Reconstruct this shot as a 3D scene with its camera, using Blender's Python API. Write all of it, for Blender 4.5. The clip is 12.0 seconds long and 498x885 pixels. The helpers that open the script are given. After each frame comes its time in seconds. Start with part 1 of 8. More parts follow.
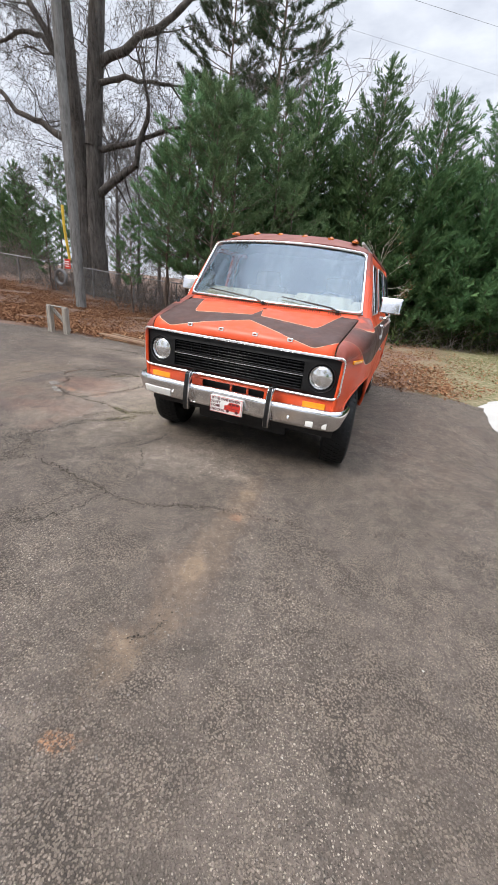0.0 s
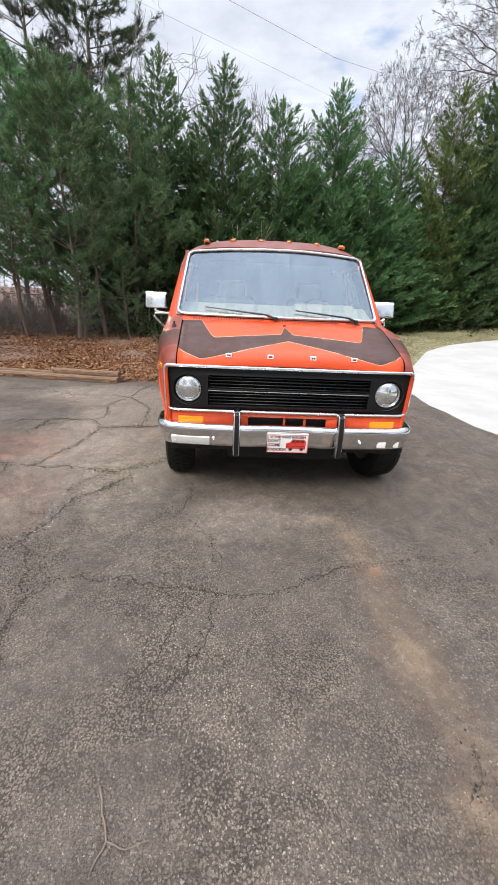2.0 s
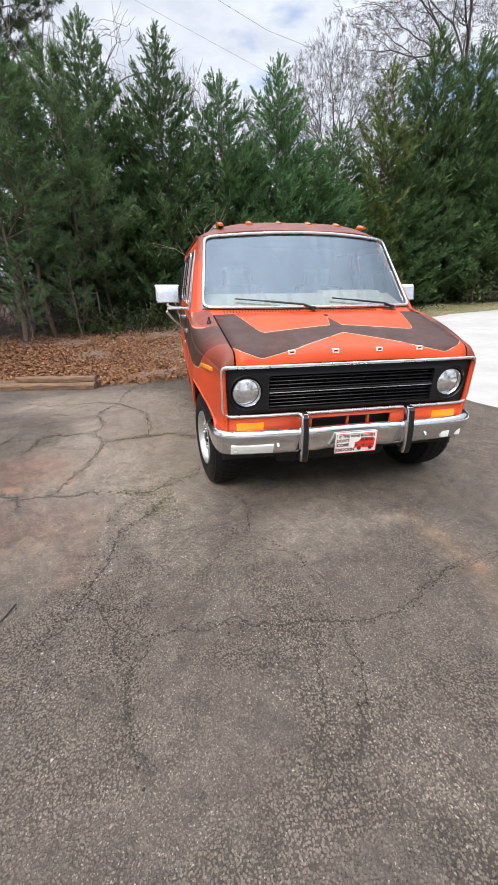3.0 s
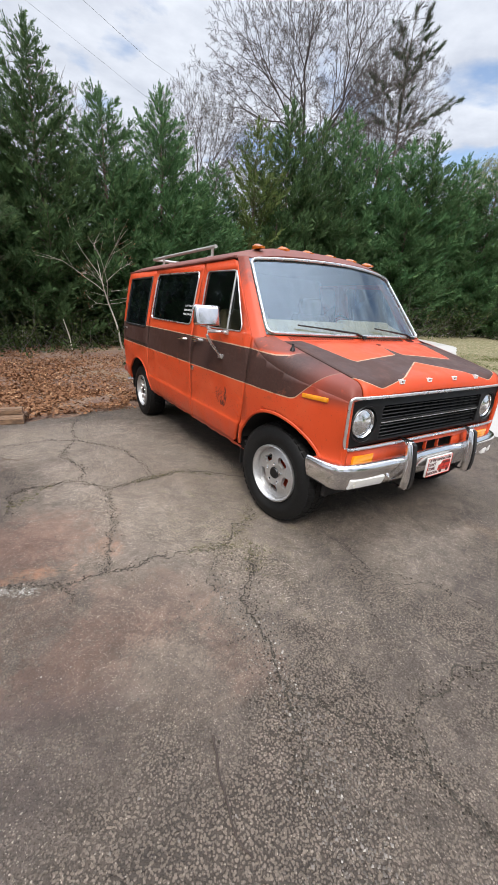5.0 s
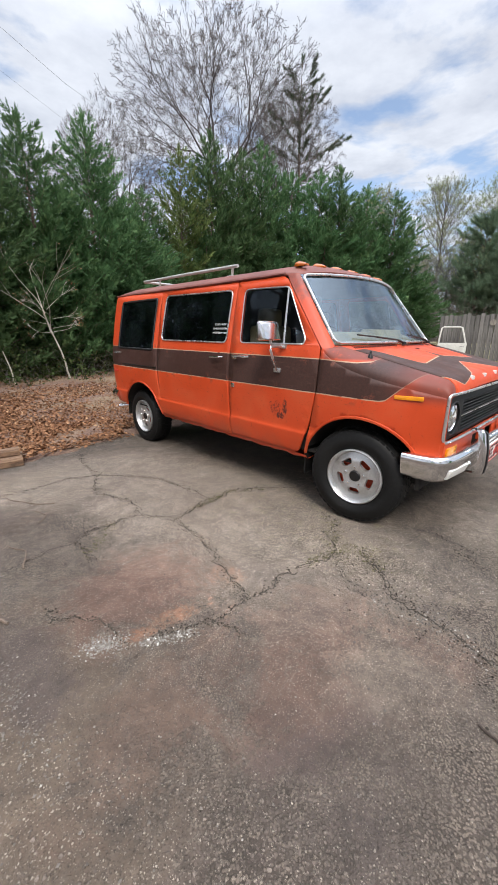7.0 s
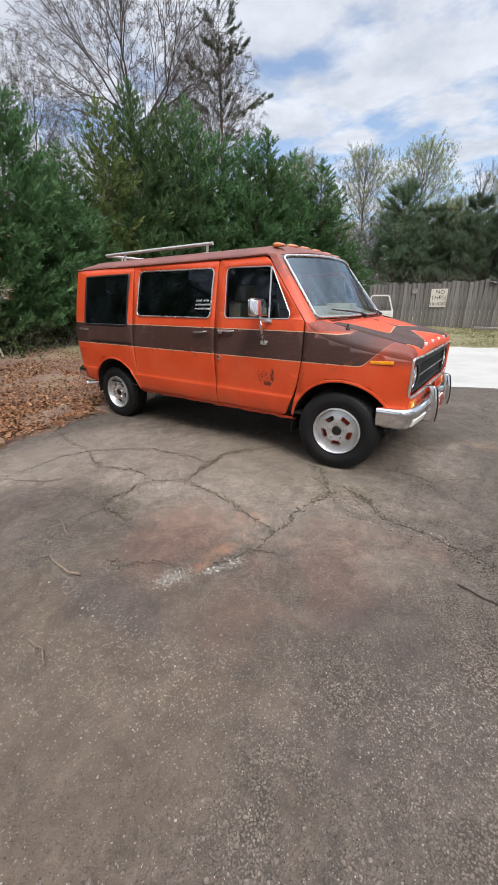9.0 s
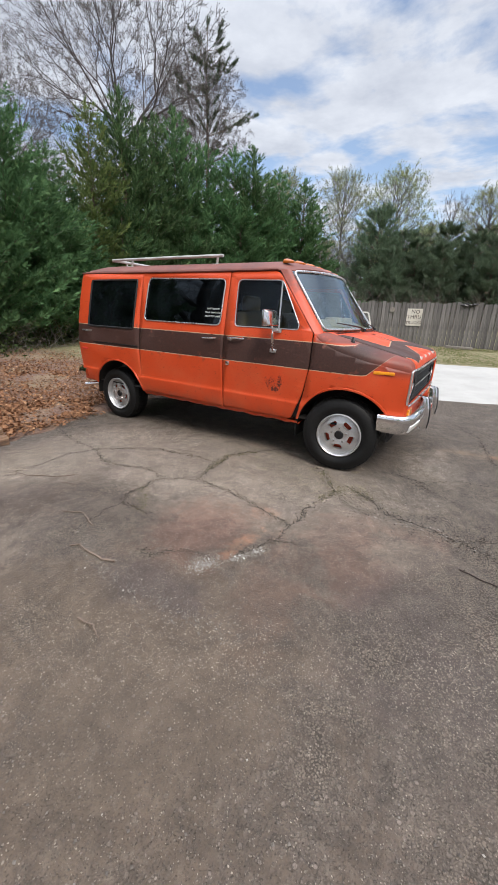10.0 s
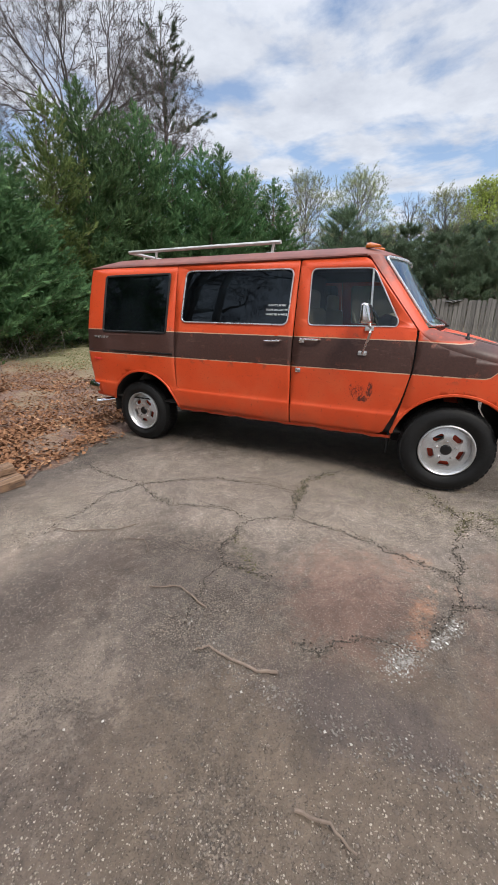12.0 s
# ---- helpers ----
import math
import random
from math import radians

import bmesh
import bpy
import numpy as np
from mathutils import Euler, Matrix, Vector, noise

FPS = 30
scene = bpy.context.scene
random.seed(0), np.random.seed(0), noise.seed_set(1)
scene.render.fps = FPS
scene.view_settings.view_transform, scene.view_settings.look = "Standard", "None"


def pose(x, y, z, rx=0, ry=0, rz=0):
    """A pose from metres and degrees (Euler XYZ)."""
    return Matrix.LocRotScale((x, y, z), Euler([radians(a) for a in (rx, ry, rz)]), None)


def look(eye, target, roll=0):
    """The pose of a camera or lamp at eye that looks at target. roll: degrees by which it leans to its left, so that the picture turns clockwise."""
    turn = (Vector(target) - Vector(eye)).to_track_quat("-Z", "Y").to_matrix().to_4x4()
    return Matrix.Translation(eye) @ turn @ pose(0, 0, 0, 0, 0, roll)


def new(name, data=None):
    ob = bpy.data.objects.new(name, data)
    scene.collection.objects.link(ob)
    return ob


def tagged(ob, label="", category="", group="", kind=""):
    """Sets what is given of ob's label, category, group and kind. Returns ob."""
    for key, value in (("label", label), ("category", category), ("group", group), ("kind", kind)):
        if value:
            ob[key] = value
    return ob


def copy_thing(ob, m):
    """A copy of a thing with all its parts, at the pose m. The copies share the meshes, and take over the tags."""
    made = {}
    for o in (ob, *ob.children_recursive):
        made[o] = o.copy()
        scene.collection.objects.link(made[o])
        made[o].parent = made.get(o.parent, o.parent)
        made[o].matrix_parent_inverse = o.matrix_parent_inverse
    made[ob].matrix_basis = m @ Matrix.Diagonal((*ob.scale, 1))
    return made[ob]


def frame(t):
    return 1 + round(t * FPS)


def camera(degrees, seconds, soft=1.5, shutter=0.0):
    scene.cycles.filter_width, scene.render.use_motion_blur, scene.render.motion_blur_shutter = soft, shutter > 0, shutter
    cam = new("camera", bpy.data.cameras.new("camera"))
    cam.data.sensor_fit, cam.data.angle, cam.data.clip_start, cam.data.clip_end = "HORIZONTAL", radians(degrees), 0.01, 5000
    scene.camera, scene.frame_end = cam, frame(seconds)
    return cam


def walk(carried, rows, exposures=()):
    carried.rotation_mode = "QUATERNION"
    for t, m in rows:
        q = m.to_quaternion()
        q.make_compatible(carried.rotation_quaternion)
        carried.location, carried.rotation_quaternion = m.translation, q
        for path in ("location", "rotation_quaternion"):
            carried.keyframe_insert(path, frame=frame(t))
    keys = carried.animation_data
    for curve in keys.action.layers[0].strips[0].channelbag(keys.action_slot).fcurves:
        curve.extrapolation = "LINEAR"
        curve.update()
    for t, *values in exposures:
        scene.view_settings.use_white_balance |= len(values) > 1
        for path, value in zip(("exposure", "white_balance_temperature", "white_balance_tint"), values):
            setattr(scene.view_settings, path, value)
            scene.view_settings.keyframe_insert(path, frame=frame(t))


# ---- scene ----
cam = camera(68.3, 12.0, soft=0.9)
PATH = [
    (0, (1.178, -3.345, 1.434), (0.569, -1.605, 0.658), 6.7),
    (0.5, (0.772, -3.328, 1.44), (0.117, -1.618, 0.637), 5.7),
    (1, (0.375, -3.361, 1.466), (-0.038, -1.566, 0.686), 4.7),
    (1.3, (0.13, -3.242, 1.49), (-0.208, -1.391, 0.812), 2.1),
    (1.5, (0.002, -3.23, 1.475), (-0.171, -1.384, 0.726), 1.8),
    (2, (-0.39, -3.098, 1.472), (-0.303, -1.24, 0.737), 2.6),
    (2.5, (-0.743, -2.987, 1.494), (-0.607, -1.115, 0.804), -0.8),
    (3, (-1.136, -2.738, 1.476), (-0.781, -0.934, 0.689), -0.2),
    (3.2, (-1.287, -2.669, 1.46), (-0.87, -0.869, 0.695), 0.2),
    (4.8, (-2.36, -1.984, 1.452), (-1.338, -0.375, 0.846), 2.1),
    (5, (-2.46, -1.942, 1.438), (-1.418, -0.368, 0.779), 3.5),
    (5.5, (-2.666, -1.713, 1.407), (-1.496, -0.215, 0.785), 4.7),
    (6, (-2.82, -1.566, 1.412), (-1.617, -0.104, 0.768), 2.4),
    (6.5, (-3.144, -1.475, 1.393), (-1.874, -0.085, 0.72), -0.5),
    (7, (-3.32, -1.29, 1.373), (-1.974, 0.081, 0.816), 0.0),
    (7.5, (-3.452, -0.995, 1.364), (-2.123, 0.355, 0.724), 0.6),
    (7.7, (-3.526, -0.958, 1.36), (-2.084, 0.274, 0.727), 1.4),
    (9.3, (-4.038, -1.186, 1.443), (-2.498, -0.114, 0.748), -0.6),
    (9.5, (-4.105, -1.154, 1.439), (-2.542, -0.103, 0.767), 0.5),
    (10, (-4.296, -1.007, 1.429), (-2.676, -0.034, 0.773), 2.0),
    (10.5, (-4.303, -0.766, 1.398), (-2.68, 0.225, 0.781), 2.2),
    (11, (-4.249, -0.44, 1.383), (-2.636, 0.507, 0.675), 0.8),
    (11.5, (-4.283, -0.091, 1.381), (-2.61, 0.772, 0.704), 0.8),
    (12, (-4.178, 0.239, 1.36), (-2.465, 1.051, 0.724), 0.4),
]
walk(cam, [(t, look(eye, target, roll)) for t, eye, target, roll in PATH], exposures=((0, 1.02), (3, 1.00), (5, 0.90), (7.5, 0.90), (9.5, 0.80), (12, 0.78)))

# ---- world, sun ----
SUN_ELEV, SUN_ROT = radians(48), radians(215)
world = bpy.data.worlds.new("sky")
scene.world = world
world.use_nodes = True
_wn = world.node_tree
_wn.nodes.clear()


def _w(kind, **kw):
    n = _wn.nodes.new(kind)
    for k, v in kw.items():
        n.inputs[k].default_value = v
    return n


_sky = _w("ShaderNodeTexSky")
_sky.sky_type, _sky.sun_disc = "NISHITA", False
_sky.sun_elevation, _sky.sun_rotation, _sky.air_density, _sky.dust_density = SUN_ELEV, SUN_ROT, 1.0, 1.5
_tc = _w("ShaderNodeTexCoord")
# broken cloud: a soft sheet seen on a flat layer overhead
_sep = _w("ShaderNodeSeparateXYZ")
_wn.links.new(_tc.outputs["Generated"], _sep.inputs[0])
_zc = _w("ShaderNodeMath")
_zc.operation = "MAXIMUM"
_zc.inputs[1].default_value = 0.14
_wn.links.new(_sep.outputs["Z"], _zc.inputs[0])
_dv = []
for ax in "XY":
    d = _w("ShaderNodeMath")
    d.operation = "DIVIDE"
    _wn.links.new(_sep.outputs[ax], d.inputs[0])
    _wn.links.new(_zc.outputs[0], d.inputs[1])
    _dv.append(d)
_cb = _w("ShaderNodeCombineXYZ")
for i in (0, 1):
    _wn.links.new(_dv[i].outputs[0], _cb.inputs[i])
_n1 = _w("ShaderNodeTexNoise", Scale=1.5, Detail=8.0, Roughness=0.56, Distortion=0.15)
_wn.links.new(_cb.outputs[0], _n1.inputs["Vector"])
_r1 = _w("ShaderNodeValToRGB")
_r1.color_ramp.elements[0].position, _r1.color_ramp.elements[1].position = 0.31, 0.44
_r1.color_ramp.elements[0].color, _r1.color_ramp.elements[1].color = (0.12, 0.12, 0.12, 1), (0.95, 0.95, 0.95, 1)
# the cloud breaks up towards the fence side
_lean = _w("ShaderNodeVectorMath")
_lean.operation = "DOT_PRODUCT"
_lean.inputs[1].default_value = (-0.085, 0.02, 0.0)
_wn.links.new(_tc.outputs["Generated"], _lean.inputs[0])
_cov = _w("ShaderNodeMath")
_cov.operation = "ADD"
_wn.links.new(_n1.outputs["Fac"], _cov.inputs[0])
_wn.links.new(_lean.outputs["Value"], _cov.inputs[1])
_low = _w("ShaderNodeMapRange")
_east = _w("ShaderNodeMapRange")
for _nd, _ax, _a, _b, _to in ((_low, "Z", 0.16, 0.40, (1.0, 0.0)), (_east, "X", 0.45, 0.95, (0.0, 0.115))):
    _nd.interpolation_type = "SMOOTHSTEP"
    for _k, _v in (("From Min", _a), ("From Max", _b), ("To Min", _to[0]), ("To Max", _to[1])):
        _nd.inputs[_k].default_value = _v
    _wn.links.new(_sep.outputs[_ax], _nd.inputs["Value"])
_gap = _w("ShaderNodeMath")
_gap.operation = "MULTIPLY"
_wn.links.new(_low.outputs[0], _gap.inputs[0])
_wn.links.new(_east.outputs[0], _gap.inputs[1])
_open = _w("ShaderNodeMath")
_open.operation = "SUBTRACT"
_wn.links.new(_cov.outputs[0], _open.inputs[0])
_wn.links.new(_gap.outputs[0], _open.inputs[1])
_wn.links.new(_open.outputs[0], _r1.inputs[0])
_n2 = _w("ShaderNodeTexNoise", Scale=2.2, Detail=6.0, Roughness=0.6)
_wn.links.new(_cb.outputs[0], _n2.inputs["Vector"])
_r2 = _w("ShaderNodeValToRGB")
_r2.color_ramp.elements[0].position, _r2.color_ramp.elements[1].position = 0.34, 0.66
_r2.color_ramp.elements[0].color, _r2.color_ramp.elements[1].color = (4.7, 5.0, 5.7, 1), (6.5, 6.8, 7.4, 1)
_wn.links.new(_n2.outputs["Fac"], _r2.inputs[0])
_mx = _w("ShaderNodeMix")
_mx.data_type = "RGBA"
_wn.links.new(_r1.outputs[0], _mx.inputs["Factor"])
_lift = _w("ShaderNodeVectorMath")
_lift.operation = "SCALE"
_lift.inputs["Scale"].default_value = 1.5
_wn.links.new(_sky.outputs[0], _lift.inputs[0])
_wn.links.new(_lift.outputs[0], _mx.inputs["A"])
_wn.links.new(_r2.outputs[0], _mx.inputs["B"])
# a clouded sky is brighter overhead than low down
_zen = _w("ShaderNodeMapRange")
_zen.interpolation_type = "SMOOTHSTEP"
for _k, _v in (("From Min", 0.48), ("From Max", 1.0), ("To Min", 0.98), ("To Max", 4.2)):
    _zen.inputs[_k].default_value = _v
_wn.links.new(_sep.outputs["Z"], _zen.inputs["Value"])
_dome = _w("ShaderNodeVectorMath")
_dome.operation = "SCALE"
_wn.links.new(_mx.outputs["Result"], _dome.inputs[0])
_wn.links.new(_zen.outputs[0], _dome.inputs["Scale"])
_bg = _w("ShaderNodeBackground", Strength=0.078)
_wn.links.new(_dome.outputs[0], _bg.inputs["Color"])
_wo = _w("ShaderNodeOutputWorld")
_wn.links.new(_bg.outputs[0], _wo.inputs["Surface"])

_sun = bpy.data.lights.new("sun", "SUN")
_sun.energy, _sun.angle, _sun.color = 1.5, radians(18), (1.0, 0.94, 0.86)
sun = new("sun", _sun)
_az = SUN_ROT
sun.matrix_world = look((0, 0, 30), (-30 * math.cos(SUN_ELEV) * math.sin(_az), -30 * math.cos(SUN_ELEV) * math.cos(_az), 30 - 30 * math.sin(SUN_ELEV)))


# ---- materials ----
class Nodes:
    """Short hand for node trees."""

    def __init__(self, name):
        self.mat = bpy.data.materials.new(name)
        self.mat.use_nodes = True
        self.t = self.mat.node_tree
        self.t.nodes.clear()
        self.out = self.t.nodes.new("ShaderNodeOutputMaterial")
        self._tc = None

    def put(self, sock, v):
        if hasattr(v, "is_output"):
            self.t.links.new(v, sock)
        elif isinstance(v, (int, float)) and sock.type == "RGBA":
            sock.default_value = (v, v, v, 1)
        elif isinstance(v, (tuple, list)) and sock.type == "RGBA":
            sock.default_value = (*v, 1) if len(v) == 3 else v
        else:
            sock.default_value = v

    def node(self, kind, out=0, **kw):
        n = self.t.nodes.new(kind)
        for k, v in kw.items():
            self.put(n.inputs[k.replace("_", " ")], v)
        return n.outputs[out]

    def coord(self, which="Object"):
        if self._tc is None:
            self._tc = self.t.nodes.new("ShaderNodeTexCoord")
        return self._tc.outputs[which]

    def m(self, op, a, b=0.0, c=0.0, clamp=False):
        n = self.t.nodes.new("ShaderNodeMath")
        n.operation, n.use_clamp = op, clamp
        for s, v in zip(n.inputs, (a, b, c)):
            self.put(s, v)
        return n.outputs[0]

    def xyz(self, vec):
        n = self.t.nodes.new("ShaderNodeSeparateXYZ")
        self.put(n.inputs[0], vec)
        return n.outputs

    def vec(self, x, y, z):
        n = self.t.nodes.new("ShaderNodeCombineXYZ")
        for s, v in zip(n.inputs, (x, y, z)):
            self.put(s, v)
        return n.outputs[0]

    def scaled(self, vec, s):
        n = self.t.nodes.new("ShaderNodeMapping")
        self.put(n.inputs["Vector"], vec)
        n.inputs["Scale"].default_value = s
        return n.outputs[0]

    def noise(self, vec, scale, detail=4.0, rough=0.55, dist=0.0, out=0):
        return self.node("ShaderNodeTexNoise", out, Vector=vec, Scale=scale, Detail=detail, Roughness=rough, Distortion=dist)

    def voronoi(self, vec, scale, out="Distance", feature="F1", rand=1.0):
        n = self.t.nodes.new("ShaderNodeTexVoronoi")
        n.feature = feature
        self.put(n.inputs["Vector"], vec)
        n.inputs["Scale"].default_value, n.inputs["Randomness"].default_value = scale, rand
        return n.outputs[out]

    def ramp(self, fac, stops):
        n = self.t.nodes.new("ShaderNodeValToRGB")
        self.put(n.inputs[0], fac)
        e = n.color_ramp.elements
        while len(e) < len(stops):
            e.new(0.5)
        for el, (p, c) in zip(e, stops):
            el.position = p
            el.color = (c, c, c, 1) if isinstance(c, (int, float)) else (*c, 1)
        return n.outputs[0]

    def step(self, v, lo, hi):
        n = self.t.nodes.new("ShaderNodeMapRange")
        n.interpolation_type = "SMOOTHSTEP"
        self.put(n.inputs["Value"], v)
        self.put(n.inputs["From Min"], lo)
        self.put(n.inputs["From Max"], hi)
        return n.outputs[0]

    def curve(self, v, pts, lo, hi, olo, ohi):
        """A piecewise straight line through pts, over v in lo..hi, with values in olo..ohi."""
        n = self.t.nodes.new("ShaderNodeFloatCurve")
        self.put(n.inputs["Value"], self.m("DIVIDE", self.m("SUBTRACT", v, lo), hi - lo, clamp=True))
        c = n.mapping.curves[0]
        q = [((x - lo) / (hi - lo), (y - olo) / (ohi - olo)) for x, y in pts]
        while len(c.points) < len(q):
            c.points.new(0.5, 0.5)
        for p, (x, y) in zip(c.points, q):
            p.location, p.handle_type = (x, y), "VECTOR"
        n.mapping.update()
        return self.m("ADD", self.m("MULTIPLY", n.outputs[0], ohi - olo), olo)

    def mix(self, f, a, b):
        n = self.t.nodes.new("ShaderNodeMix")
        n.data_type = "RGBA"
        self.put(n.inputs["Factor"], f)
        self.put(n.inputs["A"], a)
        self.put(n.inputs["B"], b)
        return n.outputs["Result"]

    def bump(self, h, strength=0.3, dist=0.01, normal=None):
        n = self.t.nodes.new("ShaderNodeBump")
        self.put(n.inputs["Height"], h)
        n.inputs["Strength"].default_value, n.inputs["Distance"].default_value = strength, dist
        if normal is not None:
            self.put(n.inputs["Normal"], normal)
        return n.outputs[0]

    def island(self):
        n = self.t.nodes.new("ShaderNodeNewGeometry")
        return n.outputs["Random Per Island"]

    def rand(self):
        return self.t.nodes.new("ShaderNodeObjectInfo").outputs["Random"]

    def surface(self, color, rough=0.5, metal=0.0, normal=None, **kw):
        b = self.t.nodes.new("ShaderNodeBsdfPrincipled")
        self.put(b.inputs["Base Color"], color)
        self.put(b.inputs["Roughness"], rough)
        self.put(b.inputs["Metallic"], metal)
        if normal is not None:
            self.put(b.inputs["Normal"], normal)
        for k, v in kw.items():
            self.put(b.inputs[k.replace("_", " ")], v)
        self.t.links.new(b.outputs[0], self.out.inputs[0])
        return self.mat


def plain(name, color, rough=0.5, metal=0.0, grain=40.0, vary=0.12, bump=0.1, dirt=0.0, **kw):
    """A surface with grain and blotches of one colour."""
    n = Nodes(name)
    v = n.coord()
    a = n.noise(v, grain, 5)
    b = n.noise(v, grain * 0.09, 4)
    f = n.m("ADD", n.m("MULTIPLY", a, 0.5), n.m("MULTIPLY", b, 0.5))
    lo, hi = tuple(c * (1 - vary * 1.6) for c in color), tuple(min(1, c * (1 + vary * 1.6)) for c in color)
    col = n.ramp(f, [(0.3, lo), (0.7, hi)])
    if dirt:
        col = n.mix(n.m("MULTIPLY", n.step(b, 0.45, 0.75), dirt), col, (0.12, 0.085, 0.06))
    r = n.m("ADD", rough - 0.08, n.m("MULTIPLY", b, 0.16), clamp=True)
    return n.surface(col, r, metal, n.bump(a, bump, 0.004) if bump else None, **kw)


# -- van paint: orange, a brown band with cream pinstripes, worn edges
ORANGE, BROWN, CREAM = (0.58, 0.066, 0.017), (0.052, 0.024, 0.0185), (0.46, 0.31, 0.21)


def van_paint(name, kind):
    n = Nodes(name)
    v = n.coord()
    x, y, z = n.xyz(v)
    wob = n.m("MULTIPLY", n.m("SUBTRACT", n.noise(v, 14, 3), 0.5), 0.006)
    fine, big = n.noise(v, 55, 6, 0.65), n.noise(v, 3.2, 5, 0.6)
    if kind == "hood":
        a = n.m("ABSOLUTE", x)
        lin = lambda k, c: n.m("ADD", n.m("MULTIPLY", a, k), c)
        yf = n.m("SMOOTH_MAX", lin(-0.55, -0.305), lin(1.12, -1.345), 0.07)
        yr = n.m("SMOOTH_MAX", n.m("SMOOTH_MAX", lin(-3.67, 0.0), lin(-0.176, -0.157), 0.03), lin(3.4, -2.167), 0.16)
        # on the rolled front edge the pattern runs on down the face
        ca = n.m("MULTIPLY", n.m("SUBTRACT", 1.0, n.m("MINIMUM", 1.0, n.m("MULTIPLY", n.m("MULTIPLY", a, a), 1.5625))), 0.018)
        flat = n.m("ADD", n.m("ADD", n.m("MULTIPLY", y, 0.243), 1.2365), ca)
        q = n.m("SUBTRACT", y, n.m("MULTIPLY", n.m("MAXIMUM", 0.0, n.m("SUBTRACT", flat, z)), 2.6))
        d1 = n.m("SUBTRACT", n.m("ADD", q, wob), yf)
        d2 = n.m("SUBTRACT", yr, n.m("ADD", q, wob))
        d = n.m("MINIMUM", d1, d2)
        line = n.m("MINIMUM", n.m("ABSOLUTE", d1), n.m("ABSOLUTE", d2))
        wide = 0.0060
    else:
        zb = n.curve(y, [(-0.7, 1.17), (-0.42, 1.16), (-0.36, 1.13), (-0.19, 0.965), (-0.15, 0.955), (0.6, 0.955), (4, 0.955)], -0.7, 4.0, 0.5, 2.0)
        zt = n.curve(y, [(-0.7, 1.9), (-0.14, 1.9), (-0.1, 1.25), (-0.04, 1.205), (0.05, 1.195), (0.34, 1.207), (4, 1.207)], -0.7, 4.0, 0.5, 2.0)
        d1 = n.m("SUBTRACT", n.m("ADD", z, wob), zb)
        d2 = n.m("SUBTRACT", zt, n.m("ADD", z, wob))
        d = n.m("MINIMUM", d1, d2)
        line = n.m("MINIMUM", n.m("ABSOLUTE", d1), n.m("ABSOLUTE", d2))
        wide = 0.0045
    inside = n.step(d, -0.001, 0.001)
    pin = n.m("MULTIPLY", n.m("SUBTRACT", 1.0, n.step(line, wide * 0.7, wide)), n.step(n.noise(v, 9, 4), 0.3, 0.42))
    o = n.ramp(big, [(0.3, tuple(c * 0.9 for c in ORANGE)), (0.5, ORANGE), (0.75, (0.60, 0.095, 0.03))])
    # faded and scuffed patches
    o = n.mix(n.m("MULTIPLY", n.step(n.noise(v, 1.6, 6, 0.7), 0.56, 0.75), 0.30), o, (0.42, 0.085, 0.038))
    br = n.ramp(fine, [(0.3, tuple(c * 0.8 for c in BROWN)), (0.7, tuple(c * 1.25 for c in BROWN))])
    br = n.mix(n.m("MULTIPLY", n.step(big, 0.5, 0.72), 0.35), br, (0.095, 0.05, 0.04))
    if kind == "hood":
        br = n.mix(0.3, br, (0.080, 0.05, 0.044))
        br = n.mix(n.m("MULTIPLY", n.step(n.noise(v, 8, 7, 0.72), 0.5, 0.68), 0.45), br, (0.12, 0.055, 0.042))
    # primer and rust breaking through near the band's edges
    worn = n.m("MULTIPLY", n.step(n.noise(v, 7, 7, 0.7), 0.57, 0.63), n.m("SUBTRACT", 1.0, n.step(line, 0.01, 0.07)))
    col = n.mix(inside, o, br)
    col = n.mix(n.m("MULTIPLY", worn, 0.7), col, (0.2, 0.06, 0.035))
    col = n.mix(pin, col, CREAM)
    if kind == "hood":
        col = n.mix(n.m("MULTIPLY", n.step(n.noise(v, 11, 8, 0.75), 0.6, 0.68), n.m("MULTIPLY", n.m("SUBTRACT", 1.0, inside), 0.5)), col, (0.30, 0.07, 0.035))
    else:
        # dirt thrown up along the sills, and a scab of bare rust on the front door
        low = n.m("MULTIPLY", n.m("SUBTRACT", 1.0, n.step(z, 0.43, 0.62)), n.step(n.noise(v, 5, 5, 0.7), 0.35, 0.7))
        col = n.mix(n.m("MULTIPLY", low, 0.45), col, (0.25, 0.09, 0.05))
        # brown gone patchy and pale, scuffs that run along the panels
        scuff = n.noise(n.scaled(v, (1.0, 0.5, 2.2)), 9, 8, 0.75, 0.3)
        col = n.mix(n.m("MULTIPLY", n.m("MULTIPLY", n.step(scuff, 0.55, 0.7), inside), 0.5), col, (0.125, 0.07, 0.056))
        col = n.mix(n.m("MULTIPLY", n.m("MULTIPLY", n.step(scuff, 0.60, 0.72), n.m("SUBTRACT", 1.0, inside)), 0.35), col, (0.33, 0.05, 0.022))
        def near(cy, cz, ry, rz):
            dy, dz = n.m("DIVIDE", n.m("SUBTRACT", y, cy), ry), n.m("DIVIDE", n.m("SUBTRACT", z, cz), rz)
            return n.m("SUBTRACT", 1.0, n.step(n.m("SQRT", n.m("ADD", n.m("MULTIPLY", dy, dy), n.m("MULTIPLY", dz, dz))), 0.45, 1.2))

        flake = n.noise(n.scaled(v, (1.0, 1.5, 0.9)), 44, 9, 0.8, 1.2)
